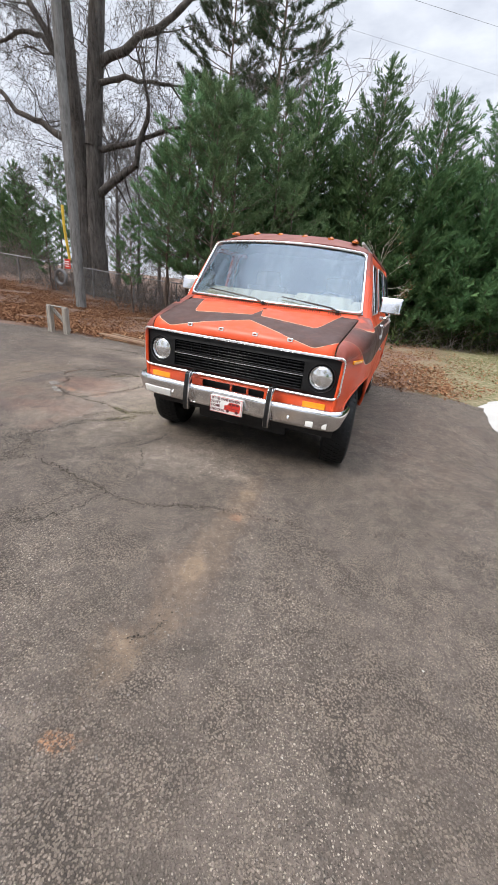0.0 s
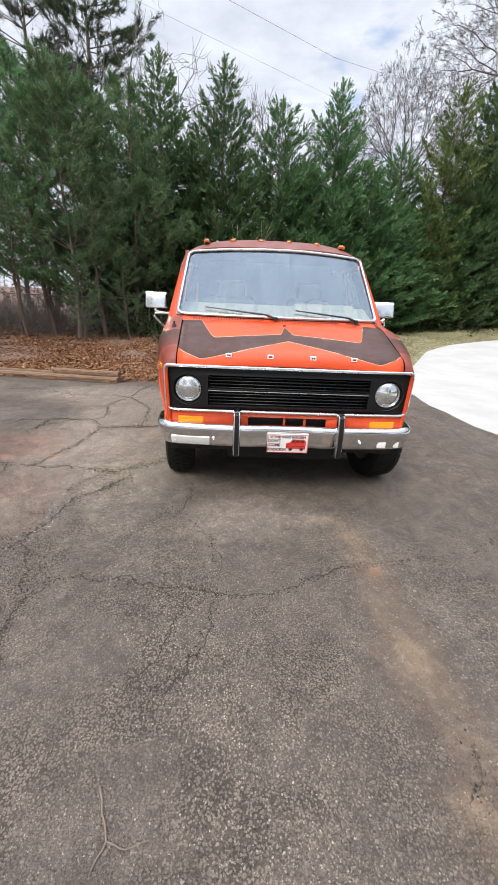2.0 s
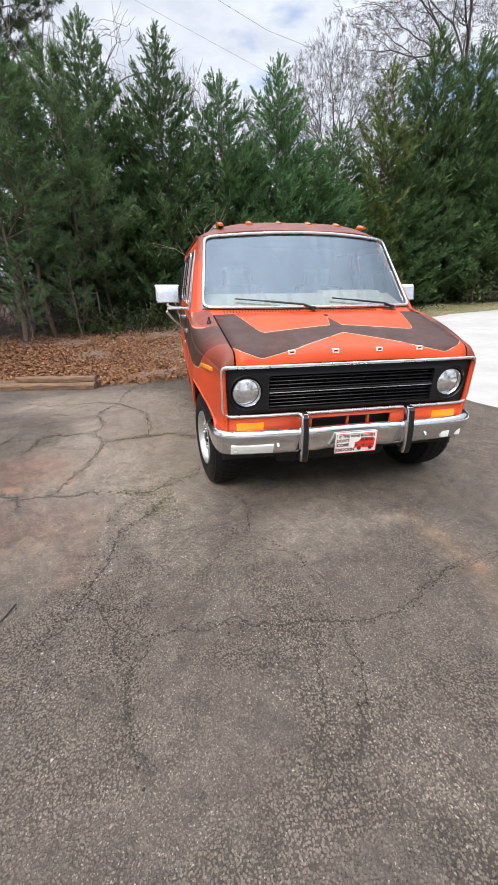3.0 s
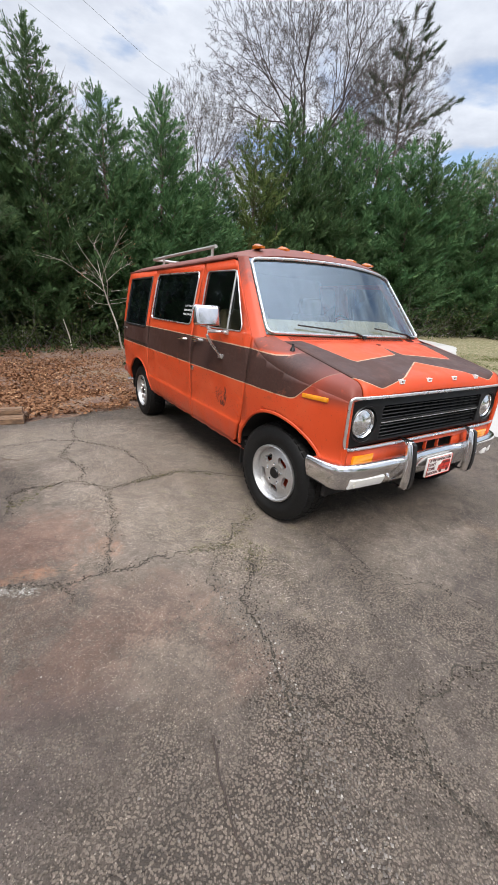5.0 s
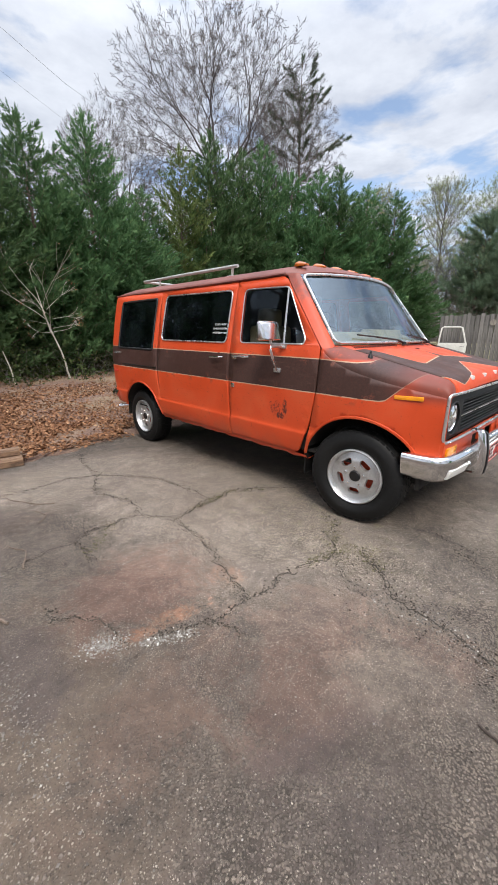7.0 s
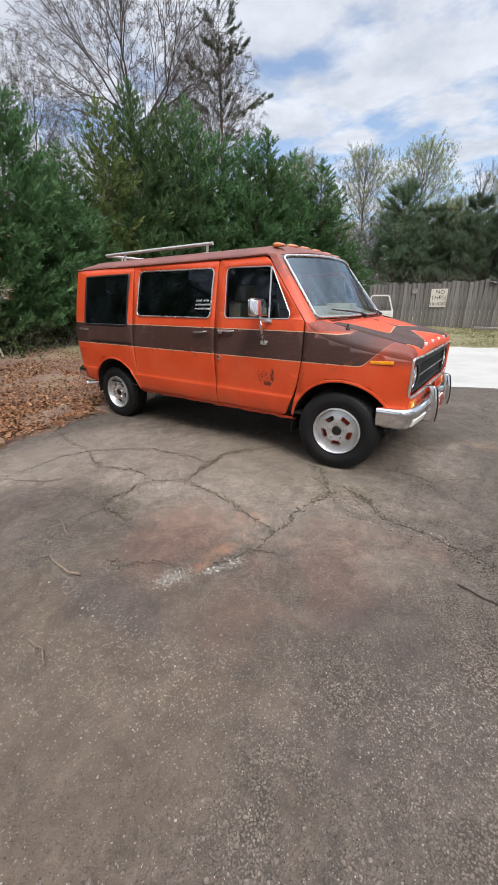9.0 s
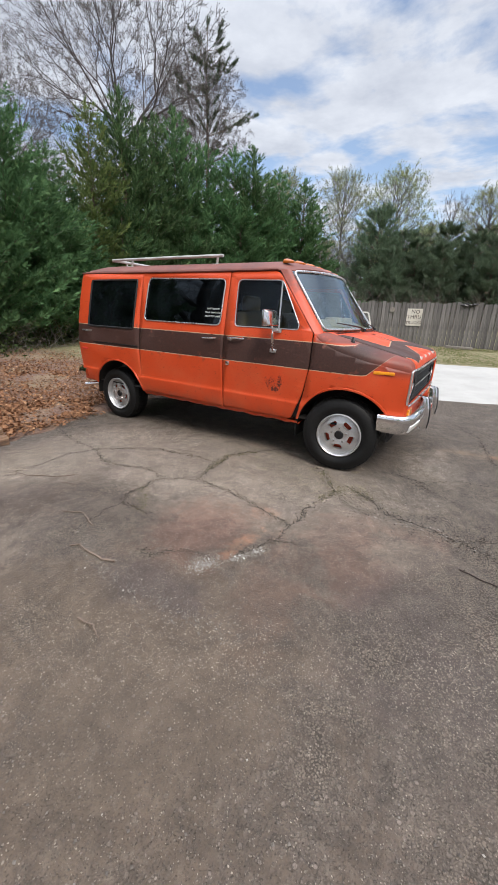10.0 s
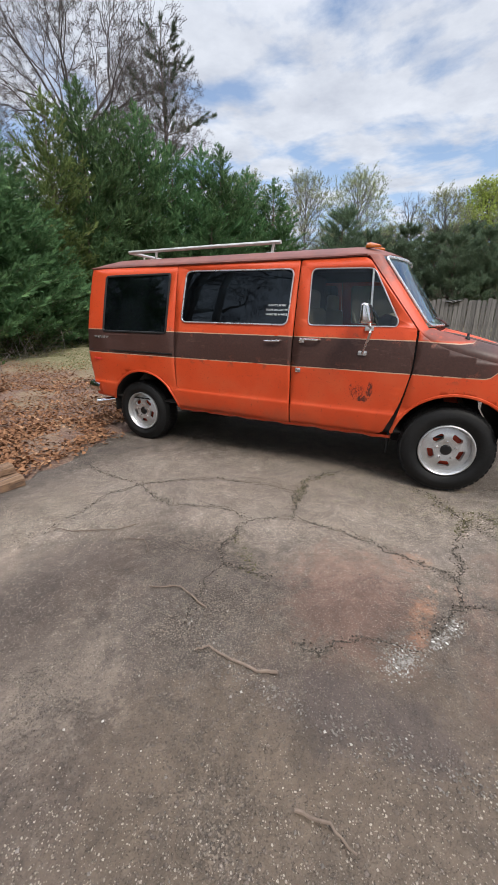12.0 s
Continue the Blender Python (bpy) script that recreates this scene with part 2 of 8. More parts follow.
        bare = n.m("MAXIMUM", n.m("MULTIPLY", n.m("MAXIMUM", near(0.645, 0.80, 0.032, 0.085), near(0.695, 0.725, 0.060, 0.035)), 0.29), n.m("MULTIPLY", near(0.75, 0.775, 0.10, 0.08), 0.15))
        col = n.mix(n.step(n.m("ADD", n.m("ADD", 0.5, n.m("MULTIPLY", n.m("SUBTRACT", flake, 0.5), 1.9)), bare), 0.70, 0.74), col, (0.105, 0.024, 0.016))
        nose = n.m("MULTIPLY", n.m("SUBTRACT", 1.0, n.step(y, -0.42, -0.10)), n.m("MULTIPLY", n.step(z, 0.93, 1.03), n.step(n.noise(v, 6, 6, 0.7), 0.20, 0.42)))
        col = n.mix(n.m("MULTIPLY", nose, 0.9), col, (0.15, 0.040, 0.028))
        # the strip above the band, by the screen, has gone brown
        cowl = n.m("MULTIPLY", n.m("MULTIPLY", n.step(z, 1.195, 1.225), n.m("SUBTRACT", 1.0, n.step(y, 0.28, 0.34))), n.step(n.noise(v, 9, 6, 0.7), 0.24, 0.48))
        col = n.mix(n.m("MULTIPLY", cowl, 0.85), col, (0.115, 0.042, 0.032))
    rough = n.m("ADD", 0.36, n.m("MULTIPLY", n.step(big, 0.35, 0.7), 0.28))
    rough = n.m("ADD", rough, n.m("MULTIPLY", inside, 0.1 if kind == "side" else 0.2))
    return n.surface(col, rough, 0.0, n.bump(fine, 0.03, 0.002), Specular_IOR_Level=0.32, Coat_Weight=0.05, Coat_Roughness=0.25)


def roof_paint():
    n = Nodes("van_roof_paint")
    v = n.coord()
    big, mid = n.noise(v, 2.4, 6, 0.65), n.noise(v, 17, 6, 0.7)
    c = n.ramp(big, [(0.3, (0.11, 0.035, 0.027)), (0.55, (0.17, 0.05, 0.036)), (0.75, (0.22, 0.085, 0.06))])
    c = n.mix(n.m("MULTIPLY", n.step(mid, 0.55, 0.68), 0.5), c, (0.09, 0.035, 0.03))
    return n.surface(c, 0.6, 0.0, n.bump(mid, 0.06, 0.003))


M_SIDE, M_HOOD, M_ROOF = van_paint("van_side_paint", "side"), van_paint("van_hood_paint", "hood"), roof_paint()


def pillar_paint():
    """Orange that has burnt to brown towards the roof."""
    n = Nodes("faded_pillar_paint")
    v = n.coord()
    x, y, z = n.xyz(v)
    k = n.noise(v, 13, 7, 0.72)
    f = n.step(n.m("ADD", z, n.m("MULTIPLY", n.m("SUBTRACT", k, 0.5), 0.5)), 1.58, 1.78)
    o = n.ramp(k, [(0.3, tuple(c * 0.85 for c in ORANGE)), (0.7, ORANGE)])
    b = n.ramp(n.noise(v, 25, 6), [(0.3, (0.13, 0.04, 0.03)), (0.7, (0.21, 0.06, 0.042))])
    return n.surface(n.mix(n.m("MULTIPLY", f, 0.85), o, b), 0.48, 0.0, n.bump(k, 0.03, 0.002))


def cowl_paint():
    """Orange scuffed and browned round the vents."""
    n = Nodes("scuffed_cowl_paint")
    v = n.coord()
    k = n.noise(v, 8, 8, 0.72)
    c = n.mix(n.m("MULTIPLY", n.step(k, 0.48, 0.66), 0.6), ORANGE, (0.30, 0.06, 0.035))
    return n.surface(c, 0.5, 0.0, n.bump(k, 0.03, 0.002))


M_PILLAR, M_COWL = pillar_paint(), cowl_paint()
M_SLOT = plain("vent_shadow_paint", (0.075, 0.017, 0.011), 0.7, grain=30, vary=0.2, bump=0.0)
M_MATBLACK = plain("matt_black_panel", (0.0055, 0.0055, 0.006), 0.55, grain=60, vary=0.3, bump=0.05, Specular_IOR_Level=0.3)
M_FADEDINK = plain("faded_sticker_ink", (0.58, 0.55, 0.48), 0.5, grain=40, vary=0.12, bump=0.0)
M_DOORWHITE = plain("chalky_white_paint", (0.62, 0.60, 0.55), 0.6, grain=20, vary=0.12, bump=0.05, dirt=0.4)
M_ORANGE = plain("orange_paint", ORANGE, 0.35, grain=30, vary=0.1, bump=0.02, dirt=0.25)
M_CHROME = plain("chrome", (0.80, 0.80, 0.81), 0.15, 1.0, grain=60, vary=0.1, bump=0.02, dirt=0.1)
M_BRIGHT = plain("bright_trim", (0.66, 0.66, 0.66), 0.28, 0.8, grain=60, vary=0.12, bump=0.02, dirt=0.2)
M_ALU = plain("cast_aluminium", (0.56, 0.56, 0.56), 0.36, 0.8, grain=90, vary=0.12, bump=0.08, dirt=0.2)
M_RACK = plain("weathered_aluminium", (0.52, 0.52, 0.50), 0.45, 0.5, grain=50, vary=0.12, bump=0.04)
M_BLACK = plain("black_plastic", (0.006, 0.006, 0.0065), 0.38, grain=60, vary=0.25, bump=0.05)
M_RUBBER = plain("tyre_rubber", (0.008, 0.008, 0.008), 0.6, grain=45, vary=0.3, bump=0.25, dirt=0.02, Specular_IOR_Level=0.25)
M_SEAL = plain("rubber_seal", (0.01, 0.01, 0.01), 0.6, grain=50, vary=0.2, bump=0.05)
M_UNDER = plain("underbody", (0.016, 0.014, 0.013), 0.85, grain=20, vary=0.4, bump=0.3)
M_DRUM = plain("red_brake_drum", (0.55, 0.06, 0.02), 0.55, grain=30, vary=0.2, bump=0.1, dirt=0.3)
M_AMBER = plain("amber_lens", (0.75, 0.27, 0.01), 0.18, grain=20, vary=0.15, bump=0.05, Coat_Weight=0.5)
M_CAB = plain("amber_cab_lens", (0.45, 0.11, 0.01), 0.25, grain=30, vary=0.15, bump=0.05, Coat_Weight=0.4)
M_WHITE = plain("white_plate", (0.72, 0.71, 0.68), 0.45, grain=40, vary=0.06, bump=0.02, dirt=0.1)
M_REDINK = plain("red_ink", (0.55, 0.035, 0.02), 0.5, grain=40, vary=0.15, bump=0.0)
M_DARKINK = plain("dark_ink", (0.09, 0.02, 0.02), 0.5, grain=40, vary=0.15, bump=0.0)
M_BEIGE = plain("beige_vinyl", (0.60, 0.55, 0.42), 0.55, grain=50, vary=0.1, bump=0.08)
M_CLOTH = plain("tan_cloth", (0.33, 0.29, 0.2), 0.9, grain=70, vary=0.15, bump=0.2)
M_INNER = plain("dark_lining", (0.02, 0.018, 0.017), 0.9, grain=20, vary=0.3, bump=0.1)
M_DECAL = plain("white_vinyl_lettering", (0.7, 0.7, 0.68), 0.6, grain=30, vary=0.06, bump=0.0)


def glass(name, tint, gloss=0.02, through_share=1.0, ior=1.52):
    n = Nodes(name)
    v = n.coord()
    sky_smear = n.noise(n.scaled(v, (6.0, 1.5, 0.55)), 1.6, 6, 0.66, 0.9)
    tr = n.t.nodes.new("ShaderNodeBsdfTransparent")
    tr.inputs[0].default_value = (*tint, 1)
    gl = n.t.nodes.new("ShaderNodeBsdfGlossy")
    gl.inputs["Color"].default_value = (0.74, 0.87, 1.0, 1)
    n.put(gl.inputs["Roughness"], n.m("ADD", gloss, n.m("MULTIPLY", sky_smear, 0.012)))
    fr = n.t.nodes.new("ShaderNodeFresnel")
    fr.inputs[0].default_value = ior
    mx = n.t.nodes.new("ShaderNodeMixShader")
    n.t.links.new(fr.outputs[0], mx.inputs[0])
    n.t.links.new(tr.outputs[0], mx.inputs[1])
    n.t.links.new(gl.outputs[0], mx.inputs[2])
    # streaks of bluish diffuse colour stand in for mirrored sky on the glass
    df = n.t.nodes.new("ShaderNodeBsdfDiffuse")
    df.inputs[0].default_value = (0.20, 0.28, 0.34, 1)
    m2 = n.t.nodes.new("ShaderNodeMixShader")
    n.put(m2.inputs[0], n.m("MULTIPLY", n.m("ADD", 0.06, n.m("MULTIPLY", n.step(sky_smear, 0.42, 0.62), 0.94)), 1 - through_share))
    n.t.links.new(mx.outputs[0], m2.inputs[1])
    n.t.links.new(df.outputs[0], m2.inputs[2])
    n.t.links.new(m2.outputs[0], n.out.inputs[0])
    return n.mat


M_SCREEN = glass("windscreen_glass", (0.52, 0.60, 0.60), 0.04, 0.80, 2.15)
M_DOORGLASS = glass("door_glass", (0.40, 0.42, 0.38), 0.0, 0.985)
M_TINT = glass("dark_tinted_glass", (0.012, 0.012, 0.014), 0.01, 0.98)
M_LENS = plain("headlamp_lens", (0.74, 0.76, 0.77), 0.10, 0.85, grain=30, vary=0.3, bump=0.35, Coat_Weight=0.6)



def bark(name, dark, light, scale=9.0):
    """Furrowed bark with plates and lichen."""
    n = Nodes(name)
    v = n.coord()
    g = n.noise(n.scaled(v, (1.0, 1.0, 0.16)), scale, 7, 0.7, 0.6)
    k = n.noise(v, 1.3, 5, 0.6)
    c = n.ramp(g, [(0.36, dark), (0.5, tuple((a + b) / 2 for a, b in zip(dark, light))), (0.66, light)])
    c = n.mix(n.m("MULTIPLY", n.step(k, 0.5, 0.7), 0.35), c, tuple(min(1, x * 1.25) for x in light))
    return n.surface(c, 0.95, 0.0, n.bump(g, 1.0, 0.05))


M_BARK_OLD = bark("old_bark", (0.04, 0.034, 0.03), (0.155, 0.137, 0.122))
M_BARK_GREY = plain("grey_bark", (0.088, 0.077, 0.076), 0.95, grain=18, vary=0.25, bump=0.6)
M_BARK_FAR = plain("grey_twigs", (0.15, 0.135, 0.126), 0.95, grain=10, vary=0.25, bump=0.2)
M_BARK_PINE = plain("pine_bark", (0.13, 0.095, 0.075), 0.95, grain=16, vary=0.3, bump=0.8)
M_SAPLING = plain("pale_sapling_bark", (0.44, 0.40, 0.34), 0.9, grain=20, vary=0.2, bump=0.3)
M_POLE = bark("weathered_pole_wood", (0.13, 0.122, 0.112), (0.25, 0.24, 0.225), 16.0)
M_STICK = plain("dry_stick", (0.17, 0.125, 0.095), 0.95, grain=30, vary=0.25, bump=0.3)
M_TWIG = plain("dark_twig", (0.05, 0.036, 0.029), 0.95, grain=30, vary=0.25, bump=0.3)
M_GALV = plain("galvanised_steel", (0.22, 0.22, 0.22), 0.55, 0.6, grain=40, vary=0.2, bump=0.1)
M_YELLOW = plain("yellow_guy_guard", (0.65, 0.42, 0.03), 0.5, grain=20, vary=0.12, bump=0.05)


def foliage(name, dark, light, warm, spread=0.5, rough=0.65, thin=0.3):
    n = Nodes(name)
    i, o = n.island(), n.rand()
    c = n.ramp(i, [(0.0, dark), (spread, tuple((a + b) / 2 for a, b in zip(dark, light))), (0.93, light), (1.0, warm)])
    w = n.noise(n.coord(), 0.7, 3)
    c = n.mix(n.m("MULTIPLY", n.step(w, 0.4, 0.7), 0.3), c, tuple(x * 0.6 for x in light))
    hs = n.t.nodes.new("ShaderNodeHueSaturation")
    n.put(hs.inputs["Hue"], n.m("ADD", 0.485, n.m("MULTIPLY", o, 0.03)))
    n.put(hs.inputs["Value"], n.m("ADD", 0.8, n.m("MULTIPLY", o, 0.4)))
    n.put(hs.inputs["Color"], c)
    mat = n.surface(hs.outputs[0], rough, 0.0, None, Specular_IOR_Level=0.06)
    if thin:
        body = n.out.inputs[0].links[0].from_socket
        tr = n.t.nodes.new("ShaderNodeBsdfTranslucent")
        n.put(tr.inputs[0], hs.outputs[0])
        mx = n.t.nodes.new("ShaderNodeMixShader")
        mx.inputs[0].default_value = thin
        n.t.links.new(body, mx.inputs[1])
        n.t.links.new(tr.outputs[0], mx.inputs[2])
        n.t.links.new(mx.outputs[0], n.out.inputs[0])
    return mat


M_CYP = foliage("cypress_sprays", (0.052, 0.104, 0.046), (0.122, 0.214, 0.090), (0.19, 0.28, 0.115))
M_CYPY = foliage("yellowish_cypress_sprays", (0.075, 0.115, 0.04), (0.17, 0.225, 0.075), (0.25, 0.25, 0.10))
M_PINE = foliage("pine_needles", (0.072, 0.135, 0.066), (0.19, 0.30, 0.14), (0.30, 0.34, 0.17))
M_PINEFAR = foliage("far_pine_needles", (0.088, 0.130, 0.085), (0.19, 0.26, 0.16), (0.25, 0.28, 0.18))
M_BUD = foliage("spring_buds", (0.26, 0.30, 0.13), (0.40, 0.44, 0.22), (0.44, 0.42, 0.24))
M_BUDRED = foliage("reddish_buds", (0.13, 0.095, 0.075), (0.20, 0.16, 0.12), (0.24, 0.15, 0.1))
M_BRUSH = foliage("brush_leaves", (0.035, 0.06, 0.02), (0.09, 0.12, 0.045), (0.16, 0.12, 0.06))
M_PINEDARK = foliage("dark_pine_needles", (0.03, 0.05, 0.026), (0.075, 0.105, 0.052), (0.13, 0.13, 0.07))
M_BUDBRIGHT = foliage("fresh_spring_leaves", (0.26, 0.34, 0.07), (0.42, 0.50, 0.12), (0.48, 0.50, 0.16))
M_MOSS = foliage("crack_moss", (0.085, 0.078, 0.035), (0.15, 0.14, 0.062), (0.23, 0.20, 0.10), 0.5, 0.9, 0.0)
M_LEAF = foliage("dead_leaves", (0.10, 0.044, 0.026), (0.30, 0.150, 0.085), (0.46, 0.28, 0.17), 0.5, 0.85, 0.0)
M_GRASS = foliage("grass_blades", (0.075, 0.092, 0.026), (0.155, 0.165, 0.055), (0.31, 0.25, 0.13))


def ellipse(n, x, y, cx, cy, rx, ry, turn=0.0):
    """How far a place lies from an ellipse's middle: 1 on its rim."""
    c, s = math.cos(radians(turn)), math.sin(radians(turn))
    dx, dy = n.m("SUBTRACT", x, cx), n.m("SUBTRACT", y, cy)
    u = n.m("ADD", n.m("MULTIPLY", dx, c / rx), n.m("MULTIPLY", dy, s / rx))
    w = n.m("SUBTRACT", n.m("MULTIPLY", dy, c / ry), n.m("MULTIPLY", dx, s / ry))
    return n.m("SQRT", n.m("ADD", n.m("MULTIPLY", u, u), n.m("MULTIPLY", w, w)))


def asphalt():
    """Worn asphalt: pale chips in a grey-brown binder, silted over with brown dust in places."""
    n = Nodes("old_asphalt")
    v = n.coord()
    x, y, z = n.xyz(v)
    jit = n.t.nodes.new("ShaderNodeVectorMath")
    jit.operation = "MULTIPLY_ADD"
    n.put(jit.inputs[0], n.noise(v, 90, 2, out=1))
    jit.inputs[1].default_value = (0.008, 0.008, 0.0)
    n.put(jit.inputs[2], v)
    wv = jit.outputs[0]
    ragged = n.m("ADD", n.m("MULTIPLY", n.m("SUBTRACT", n.noise(v, 3.4, 9, 0.78, 0.8), 0.5), 3.0), n.m("MULTIPLY", n.m("SUBTRACT", n.noise(v, 60, 3, 0.7), 0.5), 1.2))

    def zone(cx, cy, rx, ry, turn, soft=0.7):
        d = n.m("ADD", ellipse(n, x, y, cx, cy, rx, ry, turn), ragged)
        return n.m("SUBTRACT", 1.0, n.step(d, 1.0 - soft * 0.7, 1.0 + soft * 0.35))

    def stain(col, cx, cy, rx, ry, turn, tone, share, soft=0.7):
        return n.mix(n.m("MULTIPLY", zone(cx, cy, rx, ry, turn, soft), share), col, tone)

    # where silt covers the stones
    silt = zone(-3.5, -0.1, 1.35, 1.0, 0, 0.8)
    for q in ((-2.58, 0.42, 0.55, 0.42, 0), (-2.2, -0.7, 0.6, 0.42, -20), (-3.3, 1.9, 0.9, 0.6, 0), (-3.9, 1.0, 0.8, 0.7, 0), (0.45, -1.7, 0.22, 1.1, 2), (-2.1, -0.4, 0.45, 0.3, 0), (-5.0, 2.2, 1.6, 1.2, 0), (1.6, 1.6, 1.0, 2.2, 0)):
        silt = n.m("MAXIMUM", silt, zone(*q))
    silt = n.m("ADD", n.m("MULTIPLY", silt, 0.85), n.m("MULTIPLY", n.step(n.noise(v, 0.9, 6, 0.65, 0.4), 0.48, 0.68), 0.35), clamp=True)
    stony = n.m("SUBTRACT", 1.0, silt)
    mid, fine = n.noise(v, 2.1, 7, 0.68, 0.3), n.noise(v, 240, 3, 0.65)
    mott = n.noise(v, 24, 5, 0.7)

    # two sizes of chips
    def chips(scale, r0, r1, cover):
        d, c = n.voronoi(wv, scale), n.xyz(n.voronoi(wv, scale, "Color"))
        r = n.m("ADD", r0, n.m("MULTIPLY", c[1], r1))
        dot = n.m("SUBTRACT", 1.0, n.step(d, n.m("SUBTRACT", r, 0.1), n.m("ADD", r, 0.06)))
        return n.m("MULTIPLY", dot, n.step(c[0], n.m("SUBTRACT", 0.95, cover), n.m("SUBTRACT", 1.05, cover))), c[2]

    big_on, big_c = chips(105, 0.14, 0.30, n.m("ADD", 0.24, n.m("MULTIPLY", stony, 0.64)))
    small_on, small_c = chips(190, 0.2, 0.38, n.m("ADD", 0.50, n.m("MULTIPLY", stony, 0.45)))
    coarse_on, coarse_c = chips(66, 0.24, 0.30, n.m("MULTIPLY", stony, n.m("ADD", 0.15, n.m("MULTIPLY", n.step(n.noise(v, 1.3, 5, 0.6), 0.38, 0.6), 0.55))))
    pit_on = chips(150, 0.10, 0.24, n.m("ADD", 0.22, n.m("MULTIPLY", stony, 0.35)))[0]
    dusty = n.ramp(mid, [(0.3, (0.062, 0.046, 0.037)), (0.55, (0.092, 0.069, 0.055)), (0.75, (0.128, 0.099, 0.079))])
    tarry = n.ramp(mid, [(0.3, (0.078, 0.064, 0.058)), (0.55, (0.120, 0.099, 0.088)), (0.75, (0.164, 0.136, 0.119))])
    col = n.mix(silt, tarry, dusty)
    col = n.mix(n.m("MULTIPLY", n.step(mott, 0.50, 0.66), 0.4), col, (0.20, 0.17, 0.146))
    col = n.mix(n.m("MULTIPLY", n.step(n.m("SUBTRACT", 1.0, mott), 0.52, 0.68), 0.5), col, (0.045, 0.037, 0.033))

    clay, pale, damp_and_shade, rust = (0.25, 0.18, 0.12), (0.215, 0.178, 0.150), (0.054, 0.040, 0.034), (0.33, 0.155, 0.085)
    redbrown, purple, tan = (0.122, 0.072, 0.056), (0.066, 0.051, 0.050), (0.120, 0.091, 0.067)
    col = stain(col, -3.45, 0.08, 0.85, 0.85, 0, tan, 0.65)
    col = stain(col, -3.6, 0.75, 0.5, 0.35, 0, tan, 0.5)
    col = stain(col, -2.52, 0.42, 0.50, 0.36, 10, redbrown, 0.8)
    col = stain(col, -2.05, -0.45, 0.42, 0.26, 0, redbrown, 0.65)
    col = stain(col, -2.75, -0.3, 0.45, 0.22, 10, redbrown, 0.4)
    col = stain(col, -2.10, -0.80, 0.26, 0.16, -30, pale, 0.35)
    col = stain(col, -1.98, -0.38, 0.34, 0.12, -8, damp_and_shade, 0.55)
    col = stain(col, -2.45, -0.62, 0.30, 0.24, 0, redbrown, 0.6)
    col = stain(col, -1.75, -0.95, 0.12, 0.30, 10, redbrown, 0.5)
    col = stain(col, -3.14, 0.28, 0.16, 0.38, 0, purple, 0.75)
    col = stain(col, -2.75, -1.0, 0.45, 0.35, 20, purple, 0.65)
    col = stain(col, -3.56, 1.42, 0.32, 0.30, 0, pale, 0.6)
    col = stain(col, -2.95, 2.0, 0.50, 0.26, 10, damp_and_shade, 0.85)
    col = stain(col, -3.5, 1.9, 0.30, 0.45, 0, damp_and_shade, 0.5)
    col = stain(col, -2.75, 2.7, 0.55, 0.30, 0, tan, 0.6)
    col = stain(col, -4.6, 1.6, 0.6, 0.35, 0, damp_and_shade, 0.5)
    col = stain(col, -4.3, 2.6, 0.9, 0.4, 0, pale, 0.5)
    col = stain(col, -2.54, 0.08, 0.20, 0.06, -8, rust, 0.4)
    col = stain(col, -2.10, 0.14, 0.08, 0.12, 0, rust, 0.22)
    col = stain(col, 0.45, -1.7, 0.13, 1.0, 3, clay, 0.22)
    col = stain(col, 0.46, -2.85, 0.06, 0.035, 20, (0.45, 0.22, 0.11), 0.9)
    col = stain(col, 0.43, -2.55, 0.14, 0.14, 0, clay, 0.25)
    col = stain(col, 0.45, -1.95, 0.06, 0.11, 10, clay, 0.55)
    col = stain(col, 0.46, -1.38, 0.04, 0.05, 0, rust, 0.3)
    col = stain(col, 0.42, -1.1, 0.06, 0.09, 0, clay, 0.5)
    col = stain(col, 0.20, -0.85, 0.12, 0.08, 0, pale, 0.6)
    col = stain(col, -3.52, -1.28, 0.04, 0.04, 0, rust, 0.5)
    # dark oval under the van: its shade painted into the asphalt
    col = stain(col, 0.0, 1.9, 0.85, 2.0, 0, damp_and_shade, 0.5)
    # chips show through all of it
    bigs = n.ramp(big_c, [(0.0, (0.095, 0.078, 0.068)), (0.5, (0.20, 0.168, 0.148)), (0.8, (0.40, 0.35, 0.305)), (1.0, (0.60, 0.54, 0.48))])
    smalls = n.ramp(small_c, [(0.0, (0.045, 0.037, 0.032)), (0.5, (0.135, 0.112, 0.098)), (0.8, (0.33, 0.285, 0.245)), (1.0, (0.56, 0.50, 0.44))])
    col = n.mix(n.m("MULTIPLY", small_on, n.m("ADD", 0.55, n.m("MULTIPLY", stony, 0.3))), col, smalls)
    col = n.mix(n.m("MULTIPLY", pit_on, n.m("ADD", 0.5, n.m("MULTIPLY", stony, 0.4))), col, (0.022, 0.018, 0.016))
    col = n.mix(n.m("MULTIPLY", big_on, n.m("ADD", 0.6, n.m("MULTIPLY", stony, 0.3))), col, bigs)
    coarses = n.ramp(coarse_c, [(0.0, (0.10, 0.080, 0.072)), (0.45, (0.22, 0.180, 0.162)), (1.0, (0.36, 0.305, 0.275))])
    col = n.mix(n.m("MULTIPLY", coarse_on, 0.75), col, n.mix(n.m("MULTIPLY", fine, 0.5), coarses, (0.08, 0.066, 0.06)))
    # dark crevices between the stones where the binder has worn away
    worn = n.step(n.noise(v, 1.7, 7, 0.7, 0.4), 0.40, 0.58)
    gap = n.m("MULTIPLY", n.step(n.voronoi(wv, 118), 0.44, 0.60), n.m("MULTIPLY", stony, n.m("ADD", 0.30, n.m("MULTIPLY", worn, 0.70))))
